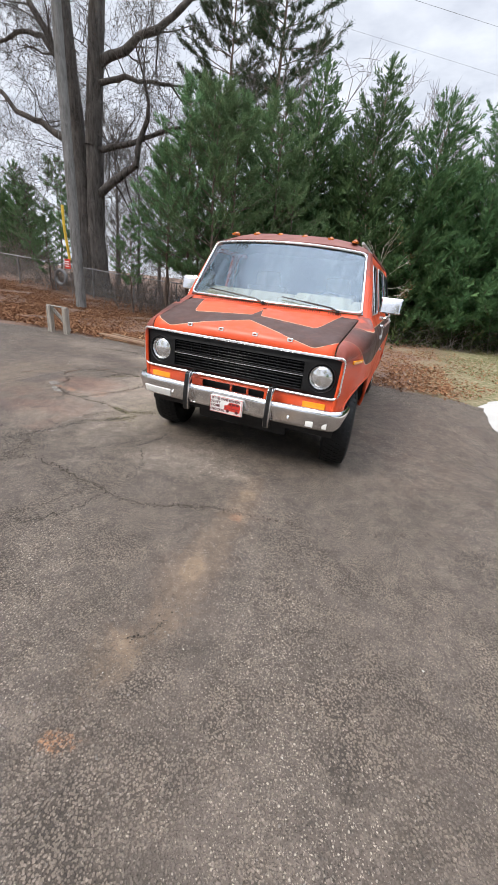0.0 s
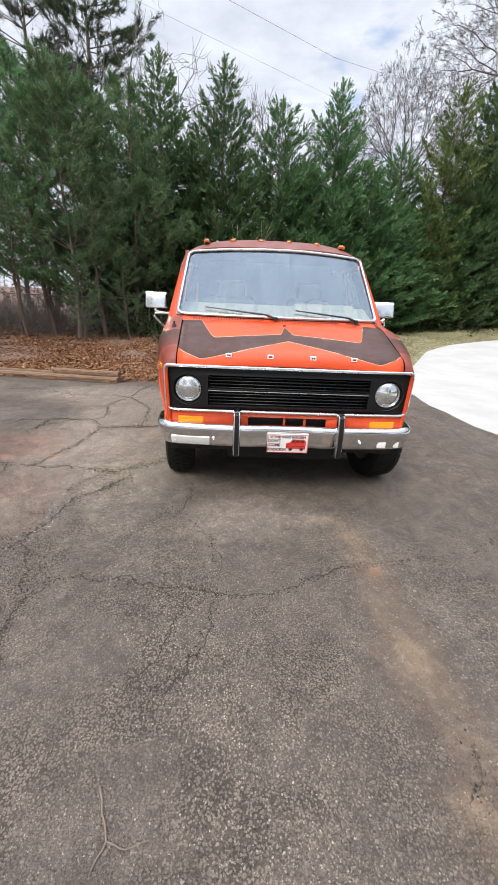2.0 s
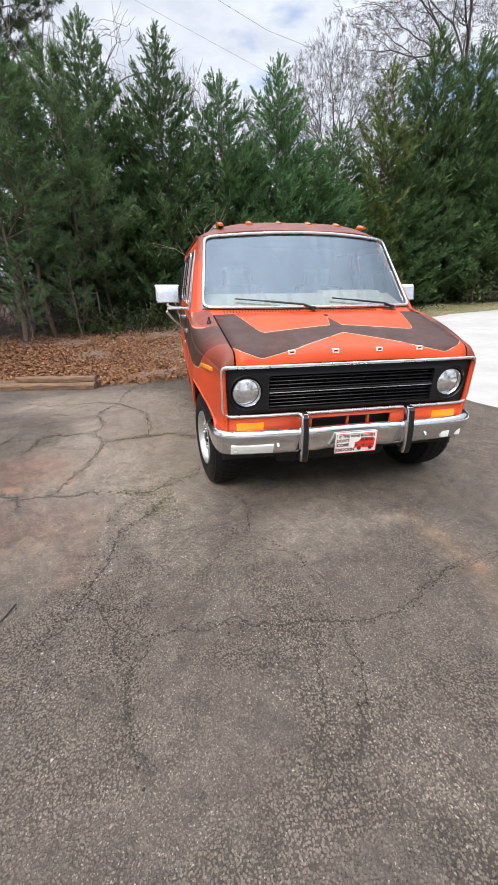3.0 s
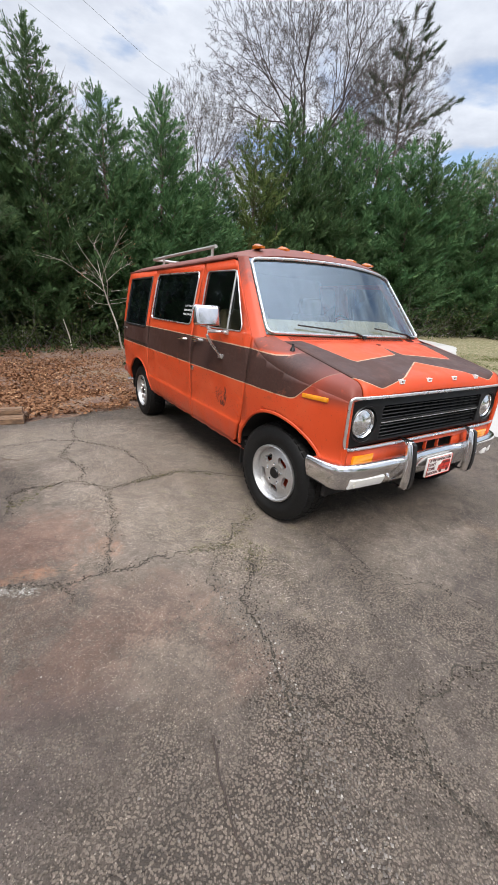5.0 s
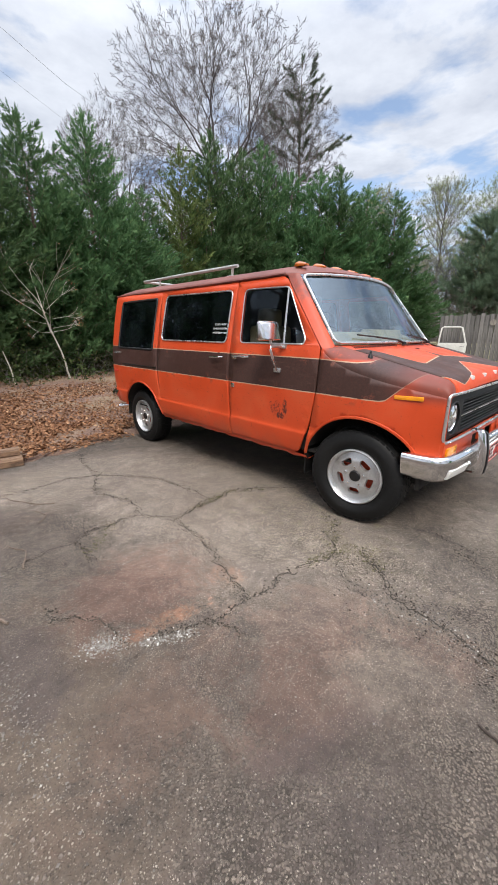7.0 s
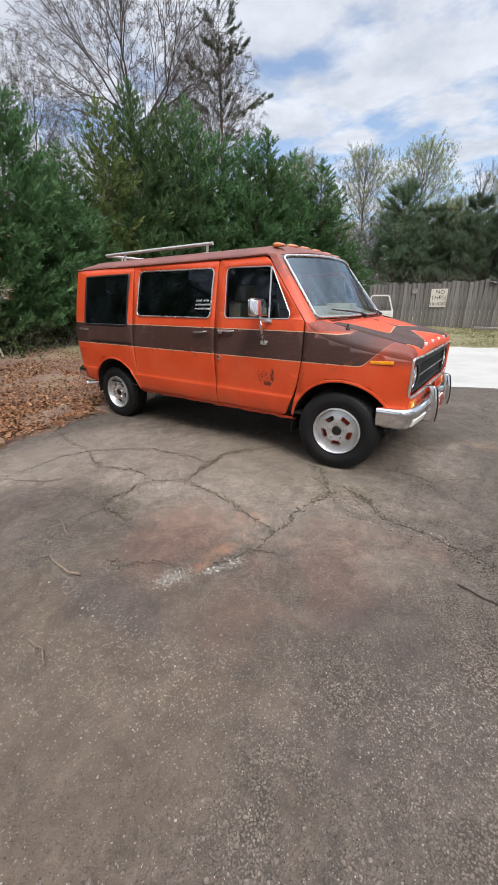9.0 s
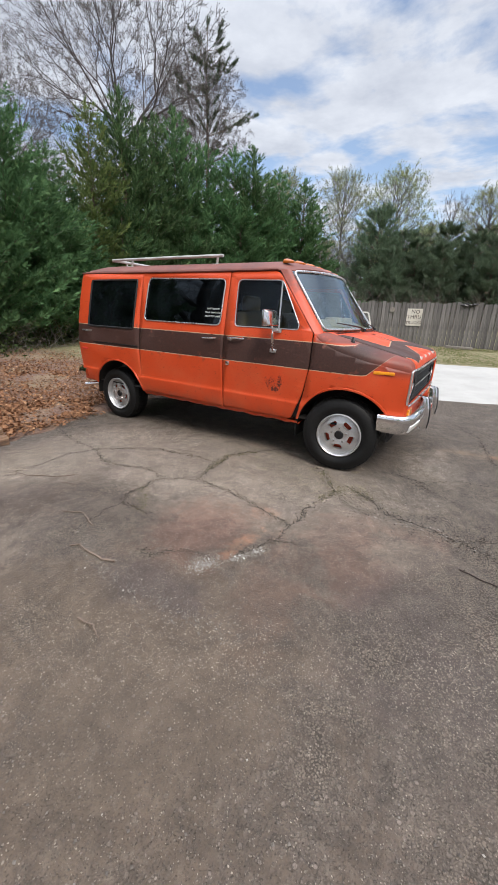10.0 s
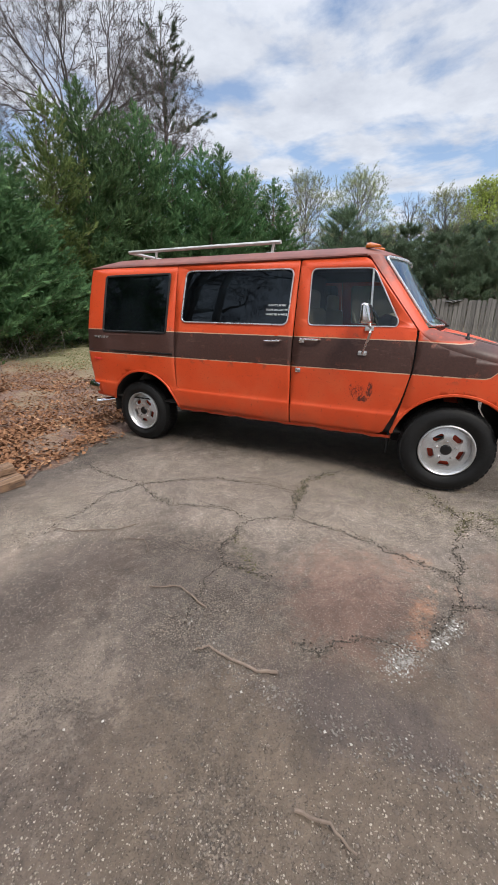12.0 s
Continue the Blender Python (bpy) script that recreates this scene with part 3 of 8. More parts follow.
    col = n.mix(n.m("MULTIPLY", stony, n.m("ADD", 0.10, n.m("MULTIPLY", worn, 0.26))), col, (0.33, 0.275, 0.225))
    col = n.mix(n.m("MULTIPLY", gap, 0.80), col, (0.034, 0.025, 0.020))
    # moss in the damp joints beside the van
    moss = n.m("MULTIPLY", zone(-1.15, 0.15, 0.55, 1.2, 0, 0.9), n.step(n.noise(v, 13, 8, 0.75), 0.50, 0.64))
    col = n.mix(n.m("MULTIPLY", moss, 0.4), col, (0.125, 0.118, 0.062))
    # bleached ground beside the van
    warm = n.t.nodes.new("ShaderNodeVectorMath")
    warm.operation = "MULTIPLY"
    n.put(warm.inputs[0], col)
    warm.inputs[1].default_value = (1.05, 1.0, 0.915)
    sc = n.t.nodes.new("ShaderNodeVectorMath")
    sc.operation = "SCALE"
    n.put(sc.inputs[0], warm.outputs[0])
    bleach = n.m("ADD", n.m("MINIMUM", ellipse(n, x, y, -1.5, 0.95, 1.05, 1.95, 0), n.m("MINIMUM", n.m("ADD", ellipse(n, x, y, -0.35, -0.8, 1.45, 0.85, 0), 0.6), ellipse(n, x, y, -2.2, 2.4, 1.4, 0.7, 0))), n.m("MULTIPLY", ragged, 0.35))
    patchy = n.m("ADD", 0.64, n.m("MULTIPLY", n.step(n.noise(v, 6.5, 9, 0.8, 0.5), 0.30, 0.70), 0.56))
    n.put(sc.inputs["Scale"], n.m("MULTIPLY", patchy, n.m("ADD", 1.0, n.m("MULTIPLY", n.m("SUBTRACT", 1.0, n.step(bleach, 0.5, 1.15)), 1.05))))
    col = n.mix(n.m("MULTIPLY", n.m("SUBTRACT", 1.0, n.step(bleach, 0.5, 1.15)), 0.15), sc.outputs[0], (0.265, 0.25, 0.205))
    h = n.m("ADD", n.m("MULTIPLY", big_on, n.m("ADD", 0.35, n.m("MULTIPLY", stony, 0.4))), n.m("MULTIPLY", small_on, 0.3))
    h = n.m("ADD", h, n.m("ADD", n.m("MULTIPLY", fine, 0.35), n.m("MULTIPLY", mott, 0.5)))
    h = n.m("ADD", h, n.m("MULTIPLY", coarse_on, 0.55))
    rough = n.m("ADD", 0.72, n.m("MULTIPLY", mid, 0.2))
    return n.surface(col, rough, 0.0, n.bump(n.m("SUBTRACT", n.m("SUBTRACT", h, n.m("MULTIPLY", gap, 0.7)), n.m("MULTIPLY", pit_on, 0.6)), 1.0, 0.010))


def concrete():
    n = Nodes("pale_concrete")
    v = n.coord()
    mid, fine = n.noise(v, 1.2, 6, 0.6), n.noise(v, 60, 4)
    c = n.ramp(mid, [(0.3, (0.33, 0.318, 0.295)), (0.7, (0.42, 0.408, 0.385))])
    c = n.mix(n.m("MULTIPLY", n.step(n.noise(v, 5, 6, 0.7), 0.55, 0.7), 0.3), c, (0.33, 0.30, 0.26))
    c = n.mix(n.m("MULTIPLY", n.step(fine, 0.55, 0.7), 0.25), c, (0.3, 0.28, 0.25))
    return n.surface(c, 0.85, 0.0, n.bump(fine, 0.25, 0.004))


def earth():
    """Litter under the trees, dry earth, and grass towards the fence."""
    n = Nodes("yard_ground")
    v = n.coord()
    x, y, z = n.xyz(v)
    a, b, c = n.noise(v, 0.6, 5, 0.6), n.noise(v, 9, 5, 0.65), n.noise(v, 40, 4, 0.6)
    litter = n.ramp(c, [(0.3, (0.055, 0.030, 0.022)), (0.5, (0.145, 0.085, 0.060)), (0.7, (0.27, 0.18, 0.125))])
    bare = n.ramp(b, [(0.3, (0.15, 0.105, 0.062)), (0.7, (0.28, 0.212, 0.130))])
    grass = n.ramp(c, [(0.3, (0.070, 0.076, 0.026)), (0.55, (0.130, 0.128, 0.050)), (0.75, (0.23, 0.195, 0.105))])
    dry = n.ramp(b, [(0.3, (0.16, 0.125, 0.07)), (0.7, (0.30, 0.24, 0.15))])
    g = n.m("MULTIPLY", n.step(n.m("ADD", x, n.m("MULTIPLY", a, 2.0)), 2.2, 4.5), 1.0)
    patch = n.m("MULTIPLY", n.step(a, 0.46, 0.6), n.step(x, -2.6, -0.4))
    col = n.mix(n.m("MULTIPLY", patch, 0.7), litter, bare)
    gg = n.mix(n.step(b, 0.42, 0.62), grass, dry)
    col = n.mix(g, col, gg)
    return n.surface(col, 0.95, 0.0, n.bump(n.m("ADD", b, n.m("MULTIPLY", c, 0.6)), 0.8, 0.03))


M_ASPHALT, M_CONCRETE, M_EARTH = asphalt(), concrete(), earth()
M_CRUMB = foliage("dark_crumbs", (0.03, 0.025, 0.020), (0.09, 0.076, 0.062), (0.26, 0.225, 0.19), 0.5, 0.9, 0.0)
M_CRACK = plain("crack_dirt", (0.045, 0.038, 0.028), 0.95, grain=50, vary=0.4, bump=0.3)
M_PEBBLE = foliage("loose_stones", (0.10, 0.085, 0.075), (0.24, 0.21, 0.185), (0.5, 0.46, 0.41), 0.5, 0.85, 0.0)

M_WHITEGRAVEL = foliage("white_gravel", (0.15, 0.135, 0.12), (0.36, 0.335, 0.30), (0.72, 0.70, 0.66), 0.5, 0.8, 0.0)


def old_wood(name, tone, dark, run=(14, 14, 0.9)):
    n = Nodes(name)
    v = n.coord()
    o = n.rand()
    g = n.noise(n.scaled(v, run), 3.0, 6, 0.65, 0.4)
    k = n.noise(v, 2.2, 4)
    c = n.ramp(g, [(0.3, dark), (0.55, tone), (0.8, tuple(min(1, t * 1.3) for t in tone))])
    c = n.mix(n.m("MULTIPLY", n.step(k, 0.5, 0.75), 0.4), c, dark)
    hs = n.t.nodes.new("ShaderNodeHueSaturation")
    n.put(hs.inputs["Value"], n.m("ADD", 0.7, n.m("MULTIPLY", o, 0.6)))
    n.put(hs.inputs["Color"], c)
    return n.surface(hs.outputs[0], 0.9, 0.0, n.bump(g, 0.5, 0.006))


M_PICKET = old_wood("weathered_picket", (0.175, 0.162, 0.150), (0.068, 0.063, 0.060))
M_TIMBER = old_wood("landscape_timber", (0.19, 0.115, 0.068), (0.06, 0.036, 0.024), (1.2, 14, 16))
M_POSTWOOD = old_wood("grey_post_wood", (0.30, 0.27, 0.23), (0.12, 0.10, 0.085))
M_SIGNWHITE = plain("white_painted_board", (0.62, 0.58, 0.50), 0.7, grain=12, vary=0.12, bump=0.1, dirt=0.5)
M_SIGNINK = plain("dark_brush_paint", (0.05, 0.03, 0.03), 0.7, grain=20, vary=0.2, bump=0.05)

# ---- shapes ----
def mesh_of(name, bm, *mats, smooth=True, angle=40):
    bmesh.ops.recalc_face_normals(bm, faces=bm.faces[:])
    me = bpy.data.meshes.new(name)
    bm.to_mesh(me)
    bm.free()
    for m in mats:
        me.materials.append(m)
    if smooth:
        me.shade_smooth()
        me.set_sharp_from_angle(angle=radians(angle))
    return me


def part(name, bm, mat, parent, label="", smooth=True, angle=40):
    """One mesh under a thing or a part, in the thing's own coordinates."""
    ob = new(name, mesh_of(name, bm, *(mat if isinstance(mat, (list, tuple)) else (mat,)), smooth=smooth, angle=angle))
    ob.parent = parent
    return tagged(ob, label)


def thing(name, label, category, group="", kind="", at=(0, 0, 0), turn=0.0):
    ob = new(name)
    ob.matrix_world = pose(*at, 0, 0, turn)
    return tagged(ob, label, category, group, kind)


def solid(name, bm, mat, label, category, group="", kind="", smooth=True):
    """A thing of one mesh."""
    ob = new(name, mesh_of(name, bm, mat, smooth=smooth))
    return tagged(ob, label, category, group, kind)


def box(bm, lo, hi, bevel=0.0, seg=2):
    m = Matrix.LocRotScale(Vector([(a + b) / 2 for a, b in zip(lo, hi)]), None, Vector([abs(b - a) for a, b in zip(lo, hi)]))
    r = bmesh.ops.create_cube(bm, size=1, matrix=m)
    if bevel:
        es = list({e for v in r["verts"] for e in v.link_edges})
        bmesh.ops.bevel(bm, geom=es, offset=bevel, segments=seg, profile=0.6, affect="EDGES")
    return bm


def ring_tube(bm, rings, closed=False, caps=True):
    """Skin a list of rings of points."""
    vs = [[bm.verts.new(p) for p in r] for r in rings]
    k = len(vs[0])
    pairs = list(zip(vs, vs[1:])) + ([(vs[-1], vs[0])] if closed else [])
    for a, b in pairs:
        for i in range(k):
            j = (i + 1) % k
            bm.faces.new((a[i], a[j], b[j], b[i]))
    if caps and not closed:
        bm.faces.new(vs[0][::-1])
        bm.faces.new(vs[-1])
    return bm


def frames_along(pts, closed=False):
    pts = [Vector(p) for p in pts]
    n = len(pts)
    up = None
    out = []
    for i, p in enumerate(pts):
        a = pts[i - 1] if (i > 0 or closed) else p
        b = pts[(i + 1) % n] if (i < n - 1 or closed) else p
        t = (b - a).normalized()
        if up is None:
            up = Vector((0, 0, 1)) if abs(t.z) < 0.9 else Vector((1, 0, 0))
        s = t.cross(up).normalized()
        up = s.cross(t).normalized()
        out.append((p, s, up.copy()))
    return out


def tube(bm, pts, r, sides=8, closed=False, flat=1.0):
    """A round bar along points; r is a number or one for each point."""
    rs = r if isinstance(r, (list, tuple)) else [r] * len(pts)
    rings = []
    for (p, s, u), q in zip(frames_along(pts, closed), rs):
        rings.append([p + s * math.cos(2 * math.pi * i / sides) * q + u * math.sin(2 * math.pi * i / sides) * q * flat for i in range(sides)])
    return ring_tube(bm, rings, closed)


def revolve(bm, profile, axis="x", sides=40, centre=(0, 0, 0), close=False):
    """Turn a profile of (along, radius) about an axis through the centre."""
    rings = []
    for i in range(sides):
        a = 2 * math.pi * i / sides
        c, s = math.cos(a), math.sin(a)
        ring = []
        for u, r in profile:
            q = {"x": (u, r * c, r * s), "y": (r * c, u, r * s), "z": (r * c, r * s, u)}[axis]
            ring.append(Vector(q) + Vector(centre))
        rings.append(ring)
    vs = [[bm.verts.new(p) for p in r] for r in rings]
    k = len(profile)
    for i in range(sides):
        a, b = vs[i], vs[(i + 1) % sides]
        for j in range(k if close else k - 1):
            l = (j + 1) % k
            bm.faces.new((a[j], a[l], b[l], b[j]))
    bmesh.ops.remove_doubles(bm, verts=bm.verts[:], dist=1e-5)
    return bm


def rounded(pts, radius, n=5):
    """A flat outline with rounded corners; radius is a number or one for each corner."""
    rs = radius if isinstance(radius, (list, tuple)) else [radius] * len(pts)
    out = []
    k = len(pts)
    for i in range(k):
        p, a, b = Vector(pts[i]), Vector(pts[i - 1]), Vector(pts[(i + 1) % k])
        u, w = (a - p), (b - p)
        r = min(rs[i], u.length * 0.45, w.length * 0.45)
        if r < 1e-4:
            out.append(tuple(p))
            continue
        s, e = p + u.normalized() * r, p + w.normalized() * r
        for j in range(n + 1):
            t = j / n
            out.append(tuple(s * (1 - t) ** 2 + p * 2 * t * (1 - t) + e * t * t))
    return out


def fill_flat(outline, holes=(), cuts_u=(), cuts_v=()):
    """A flat sheet in (u, v) as a bmesh at (0, u, v), cut along lines so that it can be bent."""
    bm = bmesh.new()
    for loop in (outline, *holes):
        vs = [bm.verts.new((0, u, v)) for u, v in loop]
        for a, b in zip(vs, vs[1:] + vs[:1]):
            bm.edges.new((a, b))
    bmesh.ops.triangle_fill(bm, use_beauty=True, use_dissolve=False, edges=bm.edges[:], normal=(1, 0, 0))
    for u in cuts_u:
        bmesh.ops.bisect_plane(bm, geom=bm.verts[:] + bm.edges[:] + bm.faces[:], plane_co=(0, u, 0), plane_no=(0, 1, 0))
    for v in cuts_v:
        bmesh.ops.bisect_plane(bm, geom=bm.verts[:] + bm.edges[:] + bm.faces[:], plane_co=(0, 0, v), plane_no=(0, 0, 1))
    return bm


def sheet(bm, rows):
    """A skin over rows of points."""
    vs = [[bm.verts.new(p) for p in r] for r in rows]
    for a, b in zip(vs, vs[1:]):
        for i in range(len(a) - 1):
            bm.faces.new((a[i], a[i + 1], b[i + 1], b[i]))
    return bm


def steps(a, b, d):
    k = max(1, int(round((b - a) / d)))
    return [a + (b - a) * i / k for i in range(1, k)]


def mesh_np(name, verts, faces, mat):
    me = bpy.data.meshes.new(name)
    me.from_pydata(verts.tolist() if hasattr(verts, "tolist") else verts, [], faces.tolist() if hasattr(faces, "tolist") else faces)
    me.materials.append(mat)
    me.update()
    return me


def lettering(name, text, size, mat, parent, m, label="", extrude=0.0006, bold=0.0):
    cu = bpy.data.curves.new(name, "FONT")
    cu.body, cu.size, cu.extrude, cu.align_x, cu.align_y = text, size, extrude, "CENTER", "CENTER"
    cu.offset = bold
    cu.resolution_u = 2
    tmp = bpy.data.objects.new(name, cu)
    scene.collection.objects.link(tmp)
    me = bpy.data.meshes.new_from_object(tmp.evaluated_get(bpy.context.evaluated_depsgraph_get()))
    bpy.data.objects.remove(tmp)
    me.materials.clear()
    me.materials.append(mat)
    ob = new(name, me)
    ob.parent = parent
    ob.matrix_local = m
    return tagged(ob, label)

# ---- ground, drive, concrete ----
def soft(v, w=1.5):
    """Zero below nought, then a straight rise, with a soft knee."""
    return np.where(v <= 0, 0.0, np.where(v < w, v * v / (2 * w), v - w / 2))


def height(x, y):
    """The lie of the land: level at the drive, rising gently to the fence and to the trees."""
    x, y = np.asarray(x, float), np.asarray(y, float)
    e = 0.058 * np.minimum(soft(x - 3.0), 14) + 0.022 * np.minimum(soft(y - 4.2), 18) + 0.05 * np.minimum(soft(-x - 7.5), 10)
    return e * np.where(y < -4, np.clip(1 + (y + 4) / 12, 0, 1), 1)


def drive_edge(x):
    """Where the asphalt ends towards the trees."""
    x = np.asarray(x, float)
    return 3.62 + 0.16 * np.sin(x * 0.9 + 1) + 0.06 * np.sin(x * 3.7) + np.where(x < -4, (x + 4) * 0.12, 0) + np.where(x > 0.6, 0.25, 0)


def spaced(a, b, near, far, lo, hi):
    """Grid lines, close together between lo and hi and wider towards a and b."""
    mid = np.arange(lo, hi + near / 2, near)
    out_hi, out_lo, s = [hi], [lo], near
    while out_hi[-1] < b:
        s *= 1.25
        out_hi.append(out_hi[-1] + s)
    s = near
    while out_lo[-1] > a:
        s *= 1.25
        out_lo.append(out_lo[-1] - s)
    return np.concatenate([out_lo[:0:-1], mid, out_hi[1:]])


def grid_mesh(name, X, Y, Z, mat):
    ny, nx = X.shape
    v = np.stack([X.ravel(), Y.ravel(), Z.ravel()], 1)
    i = (np.arange(ny - 1)[:, None] * nx + np.arange(nx - 1)[None]).ravel()
    me = mesh_np(name, v, np.stack([i, i + 1, i + nx + 1, i + nx], 1), mat)
    me.shade_smooth()
    return me


_xs, _ys = spaced(-900, 900, 0.3, 0, -13, 15), spaced(-900, 900, 0.3, 0, -7, 17)
_X, _Y = np.meshgrid(_xs, _ys)
_under = np.clip((drive_edge(_X) - _Y) / 0.35, 0, 1) * np.clip((4.6 - _X) / 0.5, 0, 1)
_cz = np.interp(_Y, [-9, -3, -1.24, -0.3, 1.35, 2.6, 3.8, 6.0, 8.2, 9.3, 10.2], [6.0, 4.2, 3.63, 3.32, 2.68, 2.52, 2.62, 3.9, 5.3, 6.5, 9.0])
_cf = np.interp(_Y, [-9, -4, 0, 2.5, 5, 7, 9, 10.2], [10.5, 8.6, 8.0, 8.5, 10.5, 14, 15, 15])
_slab = np.clip((_X - _cz) / 0.3, 0, 1) * np.clip((_cf - _X) / 0.3, 0, 1) * np.clip((10.2 - _Y) / 0.3, 0, 1) * (_Y > -9)
_under = np.maximum(_under, _slab)
_Z = height(_X, _Y) - 0.06 * _under + 0.02 * (1 - _under)
_rough = 0.018 * (np.sin(_X * 2.1 + _Y * 1.3) + np.sin(_X * 0.9 - _Y * 2.6 + 1) + np.sin(_X * 4.3 + 2 * np.sin(_Y * 2.2)))
_Z += np.where((_under > 0) | (np.hypot(_X, _Y) > 60), 0, _rough)
ground = tagged(new("ground", grid_mesh("ground", _X, _Y, _Z, M_EARTH)), "earth yard with dead leaves, bare clay and thin grass", "ground", kind="structure")

# asphalt drive, with a ragged edge and slight waves
_ax = np.concatenate([np.arange(-22, -6, 0.8), np.arange(-6, 4.61, 0.12)])
_t = np.concatenate([np.linspace(0, 0.72, 12), np.linspace(0.745, 1, 46)])
_X, _T = np.meshgrid(_ax, _t)
_E = drive_edge(_X) + 0.05 * np.sin(_X * 11) + 0.03 * np.sin(_X * 23 + 1)
_Y = -20 + (_E + 20) * _T
_Z = height(_X, _Y) + 0.004 * np.sin(_X * 1.9 + _Y) - np.where(_T >= 1, 0.05, 0)
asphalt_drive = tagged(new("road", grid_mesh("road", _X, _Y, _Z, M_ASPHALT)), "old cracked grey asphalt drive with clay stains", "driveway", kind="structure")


# concrete apron beyond the van
def concrete_edge(y):
    """Its near edge: a shallow curve past the van, then away to the trees."""
    return np.interp(y, [-9, -3, -1.24, -0.3, 1.35, 2.6, 3.8, 6.0, 8.2, 9.3, 10.2], [6.0, 4.2, 3.63, 3.32, 2.68, 2.52, 2.62, 3.9, 5.3, 6.5, 9.0])


_cy = np.concatenate([np.linspace(-9, 10.2, 60), [10.25]])
_far = np.interp(_cy, [-9, -4, 0, 2.5, 5, 7, 9, 10.2], [10.5, 8.6, 8.0, 8.5, 10.5, 14, 15, 15])
_s = np.linspace(0, 1, 26)
_ce = concrete_edge(_cy) + 0.02 * np.sin(_cy * 7)
_X = _ce[:, None] + (_far - _ce)[:, None] * _s[None]
_Y = np.repeat(_cy[:, None], len(_s), 1)
_Z = height(_X, _Y) + 0.022
_rim = np.zeros_like(_X, bool)
_rim[0], _rim[-1], _rim[:, 0], _rim[:, -1] = True, True, True, True
_Z = np.where(_rim, _Z - 0.06, _Z)
pavement = tagged(new("pavement", grid_mesh("pavement", _X, _Y, _Z, M_CONCRETE)), "pale concrete drive beside the asphalt", "pavement", kind="structure")


# cracks in the asphalt: dark, ragged, thin grooves that fork
def crack(pts, width, seed):
    rng = np.random.default_rng(seed)
    p = np.array(pts, float)
    for _ in range(6):
        mid = (p[1:] + p[:-1]) / 2
        d = p[1:] - p[:-1]
        off = rng.normal(0, 0.13, len(d))[:, None] * np.stack([-d[:, 1], d[:, 0]], 1)
        q = np.empty((len(p) * 2 - 1, 2))
        q[0::2], q[1::2] = p, mid + off
        p = q
    d = np.gradient(p, axis=0)
    d /= np.linalg.norm(d, axis=1)[:, None] + 1e-9
    nrm = np.stack([-d[:, 1], d[:, 0]], 1)
    s = np.linspace(0, 1, len(p))
    w = 0.40 * width * np.minimum(1, np.minimum(s, 1 - s) * 8 + 0.15) * rng.uniform(0.05, 1.8, len(p))
    a, b = p + nrm * w[:, None], p - nrm * w[:, None] * rng.uniform(0.3, 1, (len(p), 1))
    bm = bmesh.new()
    zl = lambda q: float(height(q[0], q[1])) + 0.004 * math.sin(q[0] * 1.9 + q[1]) + 0.0025
    sheet(bm, [[(a[i][0], a[i][1], zl(a[i])), (b[i][0], b[i][1], zl(b[i]))] for i in range(len(p))])
    return bm


def lay_crack(width, *pts):
    lay_crack.seed += 1
    for a, b in zip(pts, pts[1:]):
        lay_crack.runs.append((a, b, 0.008 + width * 0.9, int(math.dist(a, b) * 210 * width / 0.008)))
    solid("crack", crack(pts, width * 0.80, lay_crack.seed), M_CRACK, "dark ragged crack in the old asphalt", "crack", group="cracks in the asphalt", kind="structure", smooth=False)


lay_crack.seed, lay_crack.runs = 20, []
lay_crack(0.014, (-1.92, 0.95), (-1.74, 0.99), (-1.46, 1.04), (-1.26, 1.07), (-1.07, 0.97), (-0.85, 0.77), (-0.70, 0.66))
lay_crack(0.011, (-1.92, 0.95), (-2.02, 1.12), (-2.11, 1.24), (-2.30, 1.22), (-2.48, 1.24), (-2.60, 1.15), (-2.60, 1.05), (-2.61, 0.94), (-2.59, 0.81))
lay_crack(0.010, (-2.11, 1.24), (-2.01, 1.37), (-2.02, 1.56), (-2.15, 1.89), (-2.10, 2.04), (-1.98, 2.29), (-1.93, 2.50))
lay_crack(0.009, (-2.86, 2.38), (-2.48, 2.40), (-2.20, 2.43), (-1.99, 2.35), (-1.72, 2.07), (-1.54, 1.80), (-1.53, 1.60), (-1.48, 1.27), (-1.49, 0.99))
lay_crack(0.010, (-1.92, 0.94), (-1.95, 0.74), (-1.97, 0.55), (-1.99, 0.38), (-2.06, 0.22), (-2.12, 0.08), (-2.13, -0.06))
lay_crack(0.011, (-0.96, 0.23), (-1.10, 0.02), (-1.34, -0.10), (-1.43, -0.17), (-1.66, -0.12), (-1.87, -0.07), (-1.99, -0.13), (-2.15, -0.08), (-2.32, -0.10), (-2.49, -0.03), (-2.67, 0.06))
lay_crack(0.007, (-2.40, -0.10), (-2.35, -0.18), (-2.35, -0.25))
lay_crack(0.008, (-2.94, 0.61), (-2.96, 0.48), (-2.86, 0.42), (-2.77, 0.26), (-2.77, 0.17), (-2.77, 0.06))
lay_crack(0.015, (-1.28, -0.26), (-1.40, -0.46), (-1.56, -0.62), (-1.60, -0.78), (-1.61, -0.95), (-1.67, -1.07), (-1.70, -1.18), (-1.76, -1.30), (-1.86, -1.50))
lay_crack(0.006, (-1.68, -0.53), (-1.61, -0.34), (-1.46, -0.20))
lay_crack(0.008, (-2.60, 1.15), (-2.80, 1.16), (-3.06, 1.11))
lay_crack(0.007, (-1.93, 2.50), (-1.92, 2.8), (-1.8, 3.2))
lay_crack(0.007, (-0.74, -0.40), (-0.70, -0.54), (-0.74, -0.68), (-0.78, -0.84))
